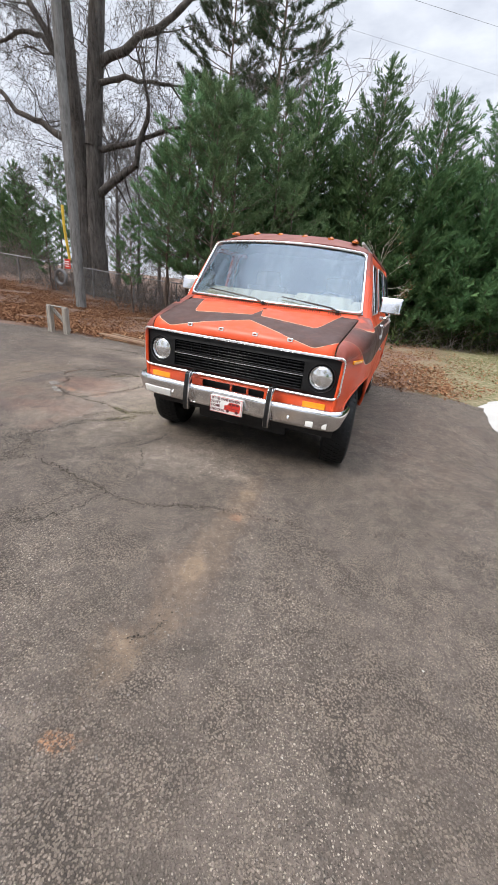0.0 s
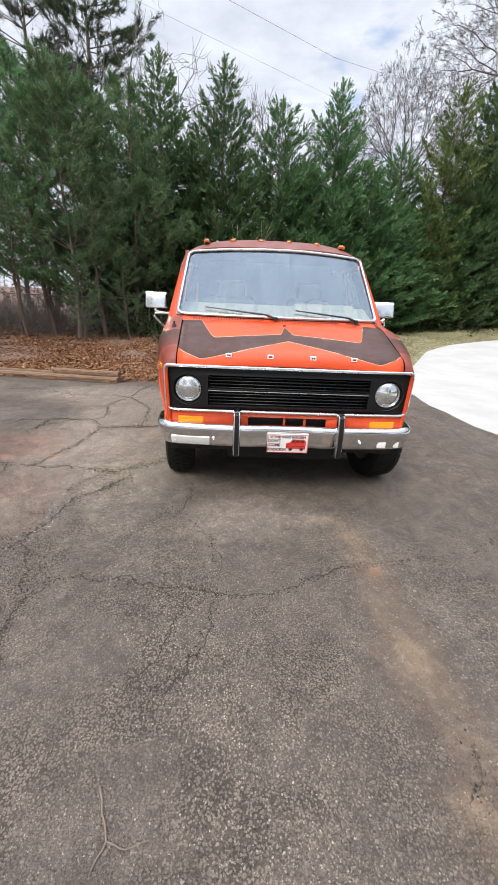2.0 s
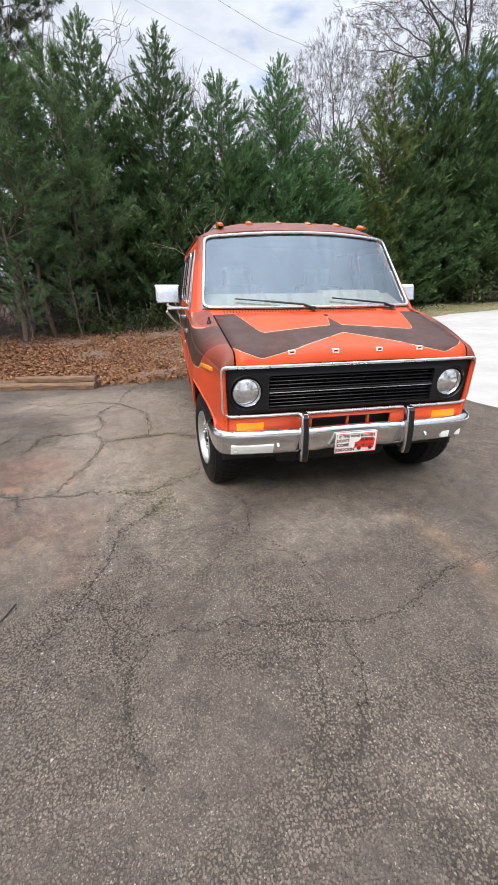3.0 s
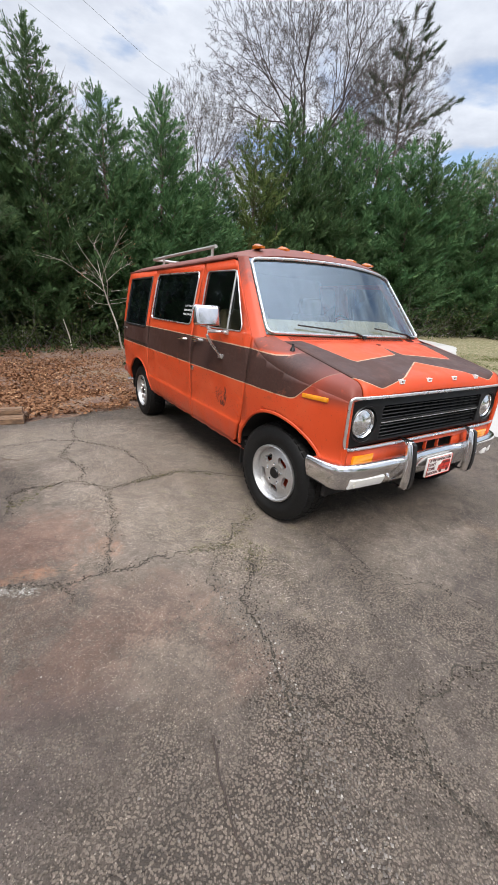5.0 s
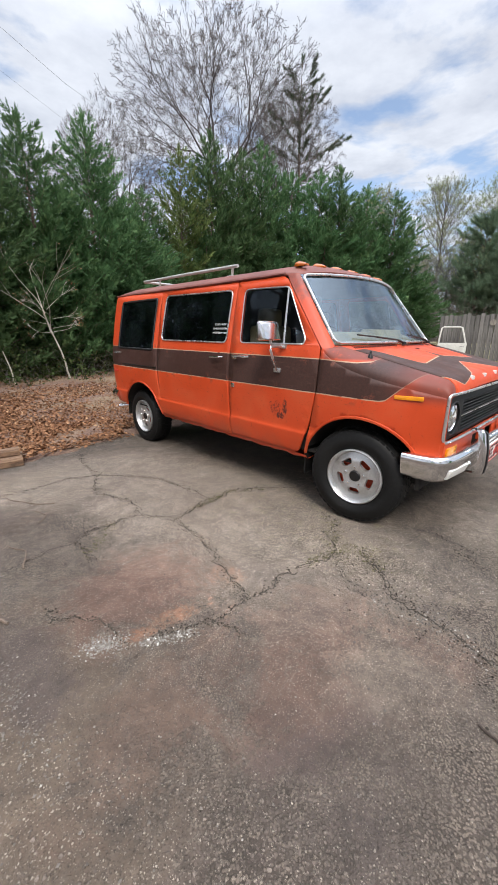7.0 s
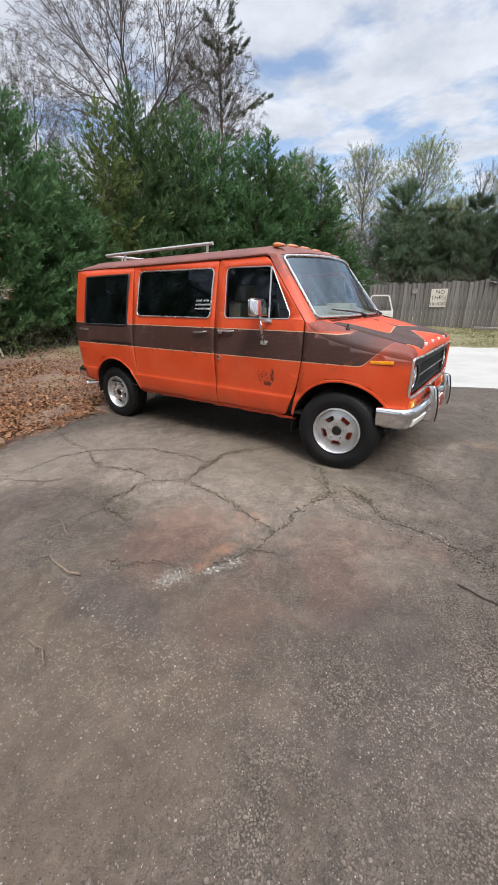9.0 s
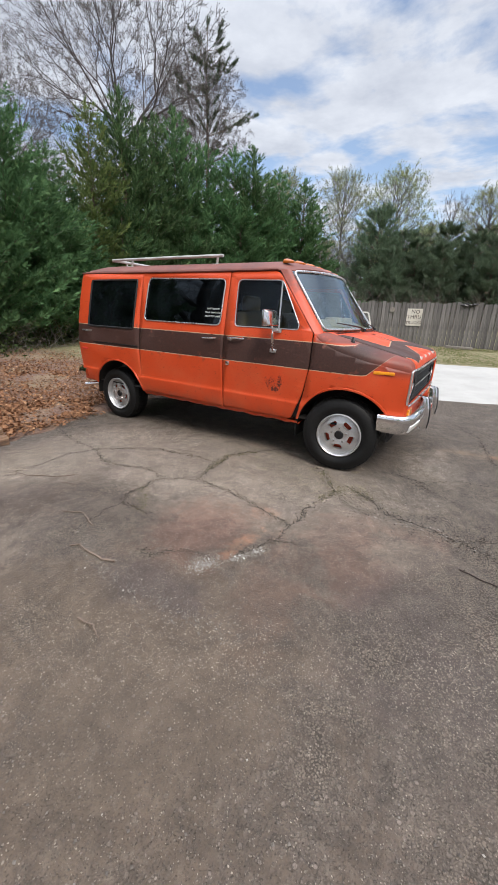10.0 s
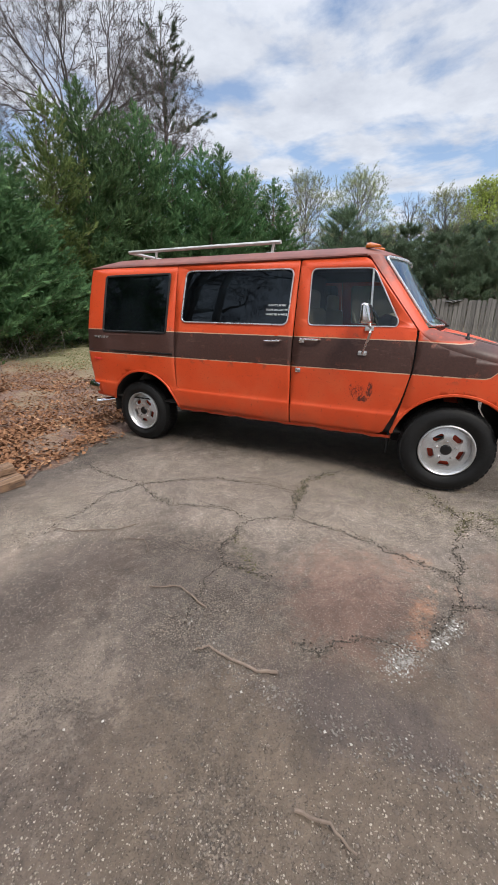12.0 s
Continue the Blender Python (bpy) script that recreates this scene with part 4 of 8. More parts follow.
lay_crack(0.012, (-1.38, -1.50), (-1.20, -1.46), (-1.04, -1.48), (-0.88, -1.52), (-0.72, -1.54), (-0.54, -1.55), (-0.38, -1.59), (-0.18, -1.58), (-0.02, -1.52), (0.06, -1.45), (0.20, -1.39), (0.37, -1.34), (0.52, -1.32))
lay_crack(0.010, (-0.46, -1.60), (-0.47, -1.73), (-0.49, -1.84), (-0.53, -1.94), (-0.60, -2.05), (-0.69, -2.12))
lay_crack(0.008, (-0.53, -1.53), (-0.65, -1.76), (-0.69, -1.97), (-0.81, -2.09))
lay_crack(0.010, (-1.35, -1.52), (-1.41, -1.62), (-1.42, -1.76), (-1.40, -1.89), (-1.33, -2.02))
lay_crack(0.011, (-1.42, -1.62), (-1.50, -1.43), (-1.68, -1.08))
lay_crack(0.006, (0.40, -2.46), (0.48, -2.39), (0.52, -2.27))
lay_crack(0.006, (-2.86, 2.40), (-3.5, 2.7), (-4.3, 2.5))
lay_crack(0.005, (0.52, -1.32), (1.2, -1.2), (1.7, -0.9))
lay_crack(0.006, (-1.05, -1.1), (-0.82, -0.72), (-0.5, -1.1), (-0.46, -1.57))

# ---- the van ----
van = thing("van", "orange van with worn brown band, chrome bumper and slotted wheels", "van")
van.matrix_world = pose(0, 0, 0, 0.62, 0, 0)


def smooth(x, xs, ys):
    """A smooth curve through points."""
    if x <= xs[0]:
        return ys[0]
    if x >= xs[-1]:
        return ys[-1]
    i = max(k for k in range(len(xs) - 1) if xs[k] <= x)
    sl = lambda k: (ys[k + 1] - ys[k]) / (xs[k + 1] - xs[k])
    tan = lambda k: sl(0) if k == 0 else sl(len(xs) - 2) if k == len(xs) - 1 else 0.0 if sl(k - 1) * sl(k) <= 0 else 2 * sl(k - 1) * sl(k) / (sl(k - 1) + sl(k))
    h = xs[i + 1] - xs[i]
    t = (x - xs[i]) / h
    return ((1 + 2 * t) * (1 - t) ** 2 * ys[i] + t * (1 - t) ** 2 * h * tan(i) + t * t * (3 - 2 * t) * ys[i + 1] + t * t * (t - 1) * h * tan(i + 1))


def side_x(y, z):
    """Half the body's width at a place on its side."""
    p = float(smooth(z, [0.36, 0.43, 0.5, 0.6, 0.615, 0.632, 0.8, 0.94, 1.1, 1.2, 1.3, 1.5, 1.76, 1.83, 1.86],
                        [0.95, 0.978, 0.997, 1.012, 1.013, 1.006, 1.016, 1.021, 1.014, 1.002, 0.986, 0.951, 0.898, 0.878, 0.868]))
    t = float(smooth(y, [-0.57, -0.5, -0.42, -0.32, -0.22, -0.1, 0.0, 0.12, 3.4, 3.6, 3.75, 3.82, 3.87],
                        [0.85, 0.868, 0.892, 0.925, 0.957, 0.984, 0.995, 1, 1, 0.995, 0.98, 0.965, 0.945]))
    return p * t


def top_z(x, y):
    """The hood's and the fenders' top."""
    z = 1.2365 + 0.243 * y + 0.018 * (1 - min(1, abs(x) / 0.8) ** 2)
    if y < -0.49:
        u = min(1, (-0.49 - y) / 0.066)
        z = z - 0.084 * (1 - math.sqrt(max(0, 1 - u * u)))
    return z


def shoulder(y):
    return float(smooth(y, [-0.556, -0.2, 0.1, 0.24, 0.335], [1.004, 1.075, 1.15, 1.205, 1.275]))


def arc(cy, cz, r, a0, a1, n=18):
    return [(cy + r * math.cos(radians(a0 + (a1 - a0) * i / n)), cz + r * math.sin(radians(a0 + (a1 - a0) * i / n))) for i in range(n + 1)]


FA, RA = (-0.015, 0.36, 0.458), (3.06, 0.31, 0.47)
ZC = [0.46, 0.5, 0.55, 0.6, 0.615, 0.623, 0.632, 0.66, 0.7, 0.75, 0.8, 0.85, 0.9, 0.95, 1.0, 1.05, 1.1, 1.15, 1.2, 1.25, 1.3, 1.36, 1.42, 1.48, 1.54, 1.6, 1.66, 1.72, 1.77]


def bend(bm, s, out=0.0):
    for v in bm.verts:
        v.co.x = s * (side_x(v.co.y, v.co.z) + out)
    return bm


def on_side(s, loop, out=0.0):
    return [(s * (side_x(y, z) + out), y, z) for y, z in loop]


def dense(loop, d=0.05):
    out = []
    for a, b in zip(loop, loop[1:] + loop[:1]):
        k = max(1, int(math.dist(a, b) / d))
        out += [(a[0] + (b[0] - a[0]) * i / k, a[1] + (b[1] - a[1]) * i / k) for i in range(k)]
    return out


GUTTER = 1.83
SIDE_WIN = rounded([(1.405, 1.30), (2.525, 1.305), (2.49, 1.772), (1.39, 1.757)][::-1], 0.06)
REAR_WIN = rounded([(2.715, 1.19), (3.575, 1.19), (3.54, 1.752), (2.69, 1.755)][::-1], 0.03)
DOOR_WIN = rounded([(1.215, 1.305), (1.232, 1.752), (0.728, 1.742), (0.495, 1.35), (0.505, 1.308)], [0.04, 0.05, 0.05, 0.03, 0.02])
DOOR = rounded([(1.335, 0.43), (1.335, 1.827), (0.785, 1.827), (0.352, 1.29), (0.345, 0.99), (0.40, 0.70), (0.505, 0.452), (0.55, 0.43)], [0.02, 0.03, 0.06, 0.02, 0.1, 0.2, 0.05, 0.02])
REAR_PANEL = ([(2.612, GUTTER), (2.612, 0.62)] + [p for p in arc(*RA, 180 - 40, 0, 16) if p[1] > 0.43] + [(3.53, 0.44), (3.81, 0.45), (3.815, 0.62), (3.868, 0.95), (3.852, 1.22), (3.775, GUTTER)])
SIDE_DOOR = [(1.347, GUTTER), (1.347, 0.42), (2.594, 0.42)] + arc(*RA, 164, 142, 5) + [(2.604, 0.64), (2.604, GUTTER)]
FENDER = ([(0.335, shoulder(0.335)), (0.335, 0.99), (0.388, 0.70), (0.44, 0.48)] + [p for p in arc(*FA, 12, 152, 22)] + [(-0.435, 0.50), (-0.545, 0.50), (-0.556, 0.7), (-0.556, shoulder(-0.556))]
          + [(y, shoulder(y)) for y in (-0.5, -0.42, -0.3, -0.2, -0.1, 0.0, 0.12, 0.24)])


def skin(name, loop, holes, s, label="", mat=None, cuts=(), inset=0.022):
    bm = fill_flat(loop, holes, cuts, ZC)
    bend(bm, s)
    bmesh.ops.remove_doubles(bm, verts=bm.verts[:], dist=1e-5)
    ob = part(name, bm, mat or M_SIDE, van, label, angle=28)
    m = ob.modifiers.new("sheet", "SOLIDIFY")
    m.thickness, m.offset = inset, -1
    return ob


def pane(name, loop, s, mat, parent, label, back=0.006):
    bm = fill_flat(loop, (), (), ZC)
    bend(bm, s, -back)
    ob = part(name, bm, mat, parent, label)
    ob.visible_shadow = False
    return ob


for s in (-1, 1):
    door = skin("front_door", DOOR, [DOOR_WIN], s, "orange front door with a worn brown band and rust scab")
    pane("door_glass", DOOR_WIN, s, M_DOORGLASS, door, "lightly tinted door window")
    bm = bmesh.new()
    tube(bm, on_side(s, dense(DOOR_WIN), 0.002), 0.0055, 6, True)
    part("window_trim", bm, M_ALU, door, "thin dull metal window trim")
    bm = bmesh.new()
    tube(bm, on_side(s, [(0.705, 1.312), (0.718, 1.5), (0.735, 1.738)], 0.002), 0.0085, 6)
    part("vent_divider", bm, M_BRIGHT, door, "chrome quarter-light divider")
    bm = bmesh.new()
    y0, z0 = 1.19, 1.187
    x0 = s * (side_x(y0, z0) + 0.03)
    tube(bm, [(s * (side_x(y0, z0) - 0.005), 1.275, z0), (x0, 1.262, z0), (x0, 1.19, z0 + 0.002), (x0, 1.11, z0), (s * side_x(y0, z0), 1.095, z0)], [0.012, 0.012, 0.011, 0.012, 0.012], 8)
    box(bm, (s * 0.985, 1.228, z0 - 0.03), (s * 1.022, 1.282, z0 - 0.006), 0.006)
    part("door_handle", bm, M_CHROME, door, "chrome pull handle")
    bm = bmesh.new()
    box(bm, (s * 1.0, 1.245, 0.905), (s * 1.035, 1.295, 0.945), 0.008)
    part("lock_plate", bm, M_CHROME, door, "small chrome lock plate")

    mid = skin("side_door", SIDE_DOOR, [SIDE_WIN], s, "orange side panel with a worn brown band")
    pane("side_window", SIDE_WIN, s, M_TINT, mid, "black-tinted side window")
    bm = bmesh.new()
    tube(bm, on_side(s, dense(SIDE_WIN), 0.004), 0.0075, 6, True)
    part("window_trim", bm, M_BRIGHT, mid, "white-edged chrome window trim")
    bend(fill_bm := fill_flat(rounded([(1.43, 1.075), (1.6, 1.075), (1.61, 1.18), (1.425, 1.185)], 0.03), (), (), ()), s, 0.0022)
    part("handle_recess", fill_bm, M_SIDE, mid, "worn brown handle recess")
    bm = bmesh.new()
    xh = s * (side_x(1.5, 1.17) + 0.028)
    tube(bm, [(s * side_x(1.5, 1.17), 1.448, 1.168), (xh, 1.456, 1.168), (xh, 1.53, 1.164), (xh, 1.6, 1.162)], [0.013, 0.014, 0.011, 0.009], 8, flat=0.8)
    part("side_door_handle", bm, M_CHROME, mid, "chrome lever handle")

    rear = skin("rear_quarter", REAR_PANEL, [REAR_WIN], s, "orange rear quarter panel with brown band", cuts=(3.45, 3.5, 3.55, 3.6, 3.65, 3.7, 3.74, 3.78, 3.81, 3.84))
    pane("rear_window", REAR_WIN, s, M_TINT, rear, "black-tinted rear side window")
    bm = bmesh.new()
    tube(bm, on_side(s, dense(REAR_WIN), 0.0), 0.012, 6, True)
    part("window_seal", bm, M_SEAL, rear, "black rubber window seal")
    bm = bmesh.new()
    tube(bm, on_side(s, [(2.63, 0.985), (3.0, 0.985), (3.4, 0.985), (3.8, 0.985)], -0.001), 0.007, 6, flat=1.5)
    part("body_moulding", bm, M_BLACK, rear, "dark moulding strip")
    bm = bmesh.new()
    box(bm, (s * (side_x(3.7, 0.9) - 0.012), 3.62, 0.868), (s * (side_x(3.7, 0.9) + 0.008), 3.75, 0.895), 0.006)
    part("side_reflector", bm, M_REDINK, rear, "faded red reflector")
    bm = bmesh.new()
    for k in range(9):
        box(bm, (s * 0.985, 3.5 + k * 0.024, 1.116), (s * (side_x(3.6, 1.13) + 0.004), 3.515 + k * 0.024, 1.138))
    part("name_badge", bm, M_BRIGHT, rear, "thin bright badge")

    fender = skin("front_fender", FENDER, [], s, "orange front fender with slanting brown band", cuts=tuple(steps(-0.55, 0.33, 0.04)))
    # its rounded top
    bm = bmesh.new()
    rows = []
    ys = [-0.556, -0.545, -0.53, -0.5, -0.46, -0.42, -0.36, -0.3, -0.22, -0.12, 0.0, 0.12, 0.24, 0.335]
    for y in ys:
        zs = shoulder(y)
        xs, xh = side_x(y, zs), 0.795 + 0.06 * min(1, max(0, (y + 0.5) / 0.8))
        zt = max(top_z(xh, y), zs + 0.004)
        rows.append([(s * (xh + (xs - xh) * math.cos(a)), y, zs + (zt - zs) * math.sin(a)) for a in [math.pi / 2 * i / 9 for i in range(10)]])
    sheet(bm, rows)
    part("fender_top", bm, M_SIDE, fender, "rounded fender top")
    bm = bmesh.new()
    box(bm, (s * (side_x(-0.33, 0.99) - 0.03), -0.415, 0.978), (s * (side_x(-0.33, 0.99) + 0.012), -0.235, 1.006), 0.008)
    mk = part("side_marker", bm, M_AMBER, fender, "amber side marker lamp")
    mk.matrix_local = Matrix.Translation((s * side_x(-0.325, 0.99), -0.325, 0)) @ pose(0, 0, 0, 0, 0, -s * 17) @ Matrix.Translation((-s * side_x(-0.325, 0.99), 0.325, 0))
    # wheel arch lips
    for (cy, cz, r), own, a0, a1 in ((FA, fender, 12, 152), (RA, rear, 15, 165)):
        bm = bmesh.new()
        tube(bm, on_side(s, arc(cy, cz, r + 0.004, a0, a1, 24), -0.006), 0.014, 6)
        part("arch_lip", bm, M_SIDE, own)
        bm = bmesh.new()
        n = 22
        rows = [[(s * (side_x(cy + r * math.cos(a), cz + r * math.sin(a)) - 0.016 - d), cy + (r + 0.006) * math.cos(a), cz + (r + 0.006) * math.sin(a)) for d in (0, 0.12, 0.36)] for a in [radians(18 + 144 * i / n) for i in range(n + 1)]]
        sheet(bm, rows)
        part("wheel_well", bm, M_UNDER, own, "dark wheel well")
    # sill
    bm = bmesh.new()
    rows = []
    for i in range(30):
        y = 0.44 + (2.6 - 0.44) * i / 29
        j = 0.006 * math.sin(i * 2.3) + 0.004 * math.sin(i * 5.1)
        rows.append([(s * 0.965, y, 0.425), (s * 0.955, y, 0.40 + j), (s * 0.92, y, 0.385 + j), (s * 0.80, y, 0.40)])
    sheet(bm, rows)
    part("rocker_panel", bm, M_ORANGE, van, "rusty rocker panel edge")
    # drip rail
    bm = bmesh.new()
    tube(bm, on_side(s, [(0.80, 1.843), (0.9, 1.843), (1.0, 1.84), (1.8, GUTTER + 0.008), (2.8, GUTTER + 0.01), (3.78, GUTTER + 0.012)], 0.006), 0.011, 6)
    part("drip_rail", bm, M_ROOF, van, "faded brown drip rail")


# windscreen, curved, with its frame
def screen(u, w):
    """u from side to side, w from the base to the top."""
    half = 0.922 - 0.072 * max(w, 0) ** 1.1
    x = half * u
    bow = (0.125 + 0.02 * w) * (1 - u * u)
    y = 0.283 + 0.412 * w - bow
    z = 1.305 + 0.535 * w + 0.035 * (1 - u * u) * w
    return Vector((x, y, z))


# A-pillars and header: from the screen's edge to the doors and the roof
for s in (-1, 1):
    bm = bmesh.new()
    rows = []
    for i in range(15):
        w = -0.04 + 1.04 * i / 14
        a = screen(s * 0.985, w)
        z = a.z
        yd = 0.352 + (0.785 - 0.352) * (z - 1.29) / 0.537 - 0.012
        b = Vector((s * side_x(yd, z), yd, z))
        m = (a + b) / 2 + Vector((s * 0.012, -0.008, 0))
        rows.append([a + Vector((0, 0.02, 0)), a, (a + m) / 2 + Vector((s * 0.006, -0.004, 0)), m, b, b + Vector((-s * 0.05, 0.03, 0))])
    sheet(bm, rows)
    part("windscreen_pillar", bm, M_PILLAR, van, "orange windscreen pillar")

# roof: one pressed skin, from the screen's top edge to the rear
def roof_point(u, y):
    e = abs(u)
    half = side_x(max(y, 0.75), 1.845) + 0.004
    x = half * math.copysign(1 - (1 - e) ** 1.15, u)
    f = max(0, min(1, (y - 0.675) / 0.26))
    rise = math.sin(f * math.pi / 2)
    lift = (1 - e ** 3.2) * 0.135 * (0.30 + 0.70 * rise)
    lift *= 1 - 0.55 * max(0, (y - 3.5) / 0.31) ** 2
    return Vector((x * (0.93 + 0.07 * rise), y + (0.02 * u * u - 0.12 * (1 - u * u)) * (1 - f), 1.838 + 0.006 * (y / 3.8) + lift))


US = [-1 + j / 14 for j in range(29)]
bm = bmesh.new()
rows = [[screen(u * 0.99, 0.985) + Vector((0, 0.004, 0)) for u in US]]
for y in [0.675, 0.70, 0.74, 0.79, 0.86, 0.95, 1.1, 1.4, 1.8, 2.2, 2.6, 3.0, 3.3, 3.55, 3.7, 3.78, 3.81]:
    rows.append([roof_point(u, y) for u in US])
sheet(bm, rows)
roof = part("roof", bm, M_ROOF, van, "sun-faded brown-red roof")
m = roof.modifiers.new("sheet", "SOLIDIFY")
m.thickness, m.offset = 0.012, -1

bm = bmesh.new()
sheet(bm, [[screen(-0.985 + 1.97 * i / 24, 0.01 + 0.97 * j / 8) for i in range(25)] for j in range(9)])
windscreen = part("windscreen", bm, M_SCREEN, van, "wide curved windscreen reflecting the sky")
windscreen.visible_shadow = False
loop = [(-0.975, 0.02), (0.975, 0.02), (0.975, 0.965), (-0.975, 0.965)]
loop = dense(rounded(loop, 0.075, 6), 0.07)
bm = bmesh.new()
tube(bm, [screen(u, w) + Vector((0, -0.009, 0.005)) for u, w in loop], 0.0105, 8, True)
part("screen_trim", bm, M_BRIGHT, windscreen, "bright chrome windscreen surround")

# hood
bm = bmesh.new()
rows = []
for y in [-0.556, -0.5555, -0.554, -0.55, -0.544, -0.535, -0.52, -0.5, -0.47, -0.44, -0.4, -0.33, -0.25, -0.15, -0.05, 0.05, 0.13]:
    w = 0.785 + 0.06 * min(1, max(0, (y + 0.5) / 0.8))
    back = 0.05 if y > 0.1 else 0.0
    rows.append([(w * u, y - (0.05 * (1 - u * u) if y > 0.1 else 0.0) + back, top_z(w * u, y) + 0.004) for u in [-1 + 2 * k / 24 for k in range(25)]])
sheet(bm, rows)
hood = part("hood", bm, M_HOOD, van, "orange hood with a wavy brown band and cream pinstripes")
m = hood.modifiers.new("sheet", "SOLIDIFY")
m.thickness, m.offset = 0.014, -1
# bright letters on its lip, plain blocks
for x in (-0.436, -0.15, 0.146, 0.432):
    bm = bmesh.new()
    box(bm, (x - 0.021, -0.546, 1.110), (x + 0.021, -0.522, 1.117), 0.002)
    box(bm, (x - 0.021, -0.546, 1.092), (x + 0.021, -0.522, 1.098), 0.002)
    for q in (-0.017, 0.017):
        box(bm, (x + q - 0.004, -0.5455, 1.096), (x + q + 0.004, -0.522, 1.112), 0.001)
    ob = part("hood_letter", bm, M_DECAL, hood, "small chrome hood letter")
bm = bmesh.new()
box(bm, (-0.012, 0.02, 1.258), (0.012, 0.07, 1.275), 0.004)
part("hood_latch", bm, M_ROOF, hood, "small hood latch")

# cowl between hood and screen, with two vent grilles
bm = bmesh.new()
rows = []
for j in range(5):
    t = j / 4
    rows.append([])
    for k in range(25):
        u = -1 + k / 12
        a = Vector((0.84 * u, 0.135 + 0.05 * u * u, top_z(0.8 * u, 0.15) - 0.004))
        b = screen(u * 0.99, 0.0) + Vector((0, 0.0, -0.004))
        if abs(u) > 0.97:
            b.x = math.copysign(0.925, u)
        rows[-1].append(a.lerp(b, t))
sheet(bm, rows)
cowl = part("cowl", bm, M_COWL, van, "orange cowl panel below the windscreen")
for x0, x1, n in ((-0.76, -0.16, 26), (-0.06, 0.5, 25), (0.56, 0.70, 6)):
    for k in range(n):
        x = x0 + (x1 - x0) * (k + 0.5) / n
        u = x / 0.84
        a = Vector((x, 0.135 + 0.05 * u * u, top_z(x, 0.15)))
        b = screen(u * 0.98, 0.0)
        p, q = a.lerp(b, 0.22), a.lerp(b, 0.72)
        bm = bmesh.new()
        box(bm, (x - 0.0038, p.y, p.z - 0.004), (x + 0.0038, q.y, p.z + 0.003))
        for v in bm.verts:
            v.co.z += (q.z - p.z) * (v.co.y - p.y) / max(1e-3, q.y - p.y)
        part("vent_slot", bm, M_SLOT, cowl)

# wipers
for x0, y0, x1, z1 in ((-0.06, 0.15, -0.62, 1.40), (0.62, 0.22, 0.10, 1.425)):
    bm = bmesh.new()
    b0 = screen(x0 / 0.87, 0.0) + Vector((0, -0.03, 0.01))
    pts = []
    for k in range(9):
        t = k / 8
        x = x0 + (x1 - x0) * t
        w = 0.03 + 0.085 * t
        pts.append(screen(x / (0.872 - 0.085 * w), w) + Vector((0, -0.025, 0.012)))
    tube(bm, [b0] + pts[1:6], 0.008, 6)
    tube(bm, pts[3:], 0.006, 6)
    wip = part("wiper", bm, M_BLACK, van, "black windscreen wiper")
    bm = bmesh.new()
    revolve(bm, [(0, 0.0), (0, 0.02), (0.02, 0.017), (0.026, 0)], "z", 12, b0 - Vector((0, 0, 0.012)))
    part("wiper_pivot", bm, M_BLACK, wip)

# radio aerial base
bm = bmesh.new()
revolve(bm, [(0, 0), (0, 0.02), (0.02, 0.016), (0.03, 0.009), (0.05, 0.008), (0.053, 0)], "z", 12, (-0.885, 0.0, 1.222))
part("aerial_base", bm, M_BLACK, van, "black aerial base on the fender")

# six cab lamps along the roof's front edge
for x, dz in ((-0.686, 0), (-0.44, 0.012), (-0.181, 0.016), (0.08, 0.016), (0.343, 0.012), (0.581, 0.002)):
    bm = bmesh.new()
    rings = []
    z0 = 1.93 + dz
    for t, h, w in ((0, 0.004, 0.018), (0.3, 0.018, 0.028), (0.7, 0.03, 0.032), (0.93, 0.026, 0.031), (1.0, 0.006, 0.026)):
        y = 0.73 + 0.12 * t
        rings.append([(x + w * math.cos(a), y, z0 + h * max(0, math.sin(a)) - (0.012 if math.sin(a) < 0 else 0)) for a in [2 * math.pi * k / 12 for k in range(12)]])
    ring_tube(bm, rings)
    part("cab_lamp", bm, M_CAB, roof, "amber cab lamp")

# grille: chrome surround, black panel, slats, lamps
FY = -0.556
bm = bmesh.new()
out = dense(rounded([(-0.872, 0.715), (0.872, 0.715), (0.872, 1.028), (-0.872, 1.028)], [0.06, 0.06, 0.03, 0.03], 6), 0.06)
tube(bm, [(x, FY - 0.010 + 0.022 * (abs(x) / 0.87) ** 6, z) for x, z in out], 0.0100, 8, True)
grille = part("grille_surround", bm, M_BRIGHT, van, "bright chrome grille surround")
inner = rounded([(-0.862, 0.722), (0.862, 0.722), (0.862, 1.02), (-0.862, 1.02)], [0.05, 0.05, 0.025, 0.025])
hole = rounded([(-0.575, 0.748), (0.575, 0.748), (0.575, 0.962), (-0.575, 0.962)], 0.012)
lampholes = [[(s * 0.715 + 0.1 * math.cos(a), 0.862 + 0.1 * math.sin(a)) for a in [2 * math.pi * k / 24 for k in range(24)]] for s in (-1, 1)]
bm = fill_flat(inner, [hole] + lampholes)
for v in bm.verts:
    v.co = Vector((v.co.y, FY + 0.026 + 0.02 * (abs(v.co.y) / 0.87) ** 6, v.co.z))
gp = part("grille_panel", bm, M_MATBLACK, grille, "matt black grille panel", smooth=False)
m = gp.modifiers.new("depth", "SOLIDIFY")
m.thickness, m.offset = 0.034, 0
bm = bmesh.new()
box(bm, (-0.87, FY + 0.095, 0.70), (0.87, FY + 0.105, 1.03))
part("grille_backing", bm, M_SEAL, grille, "dark grille backing")
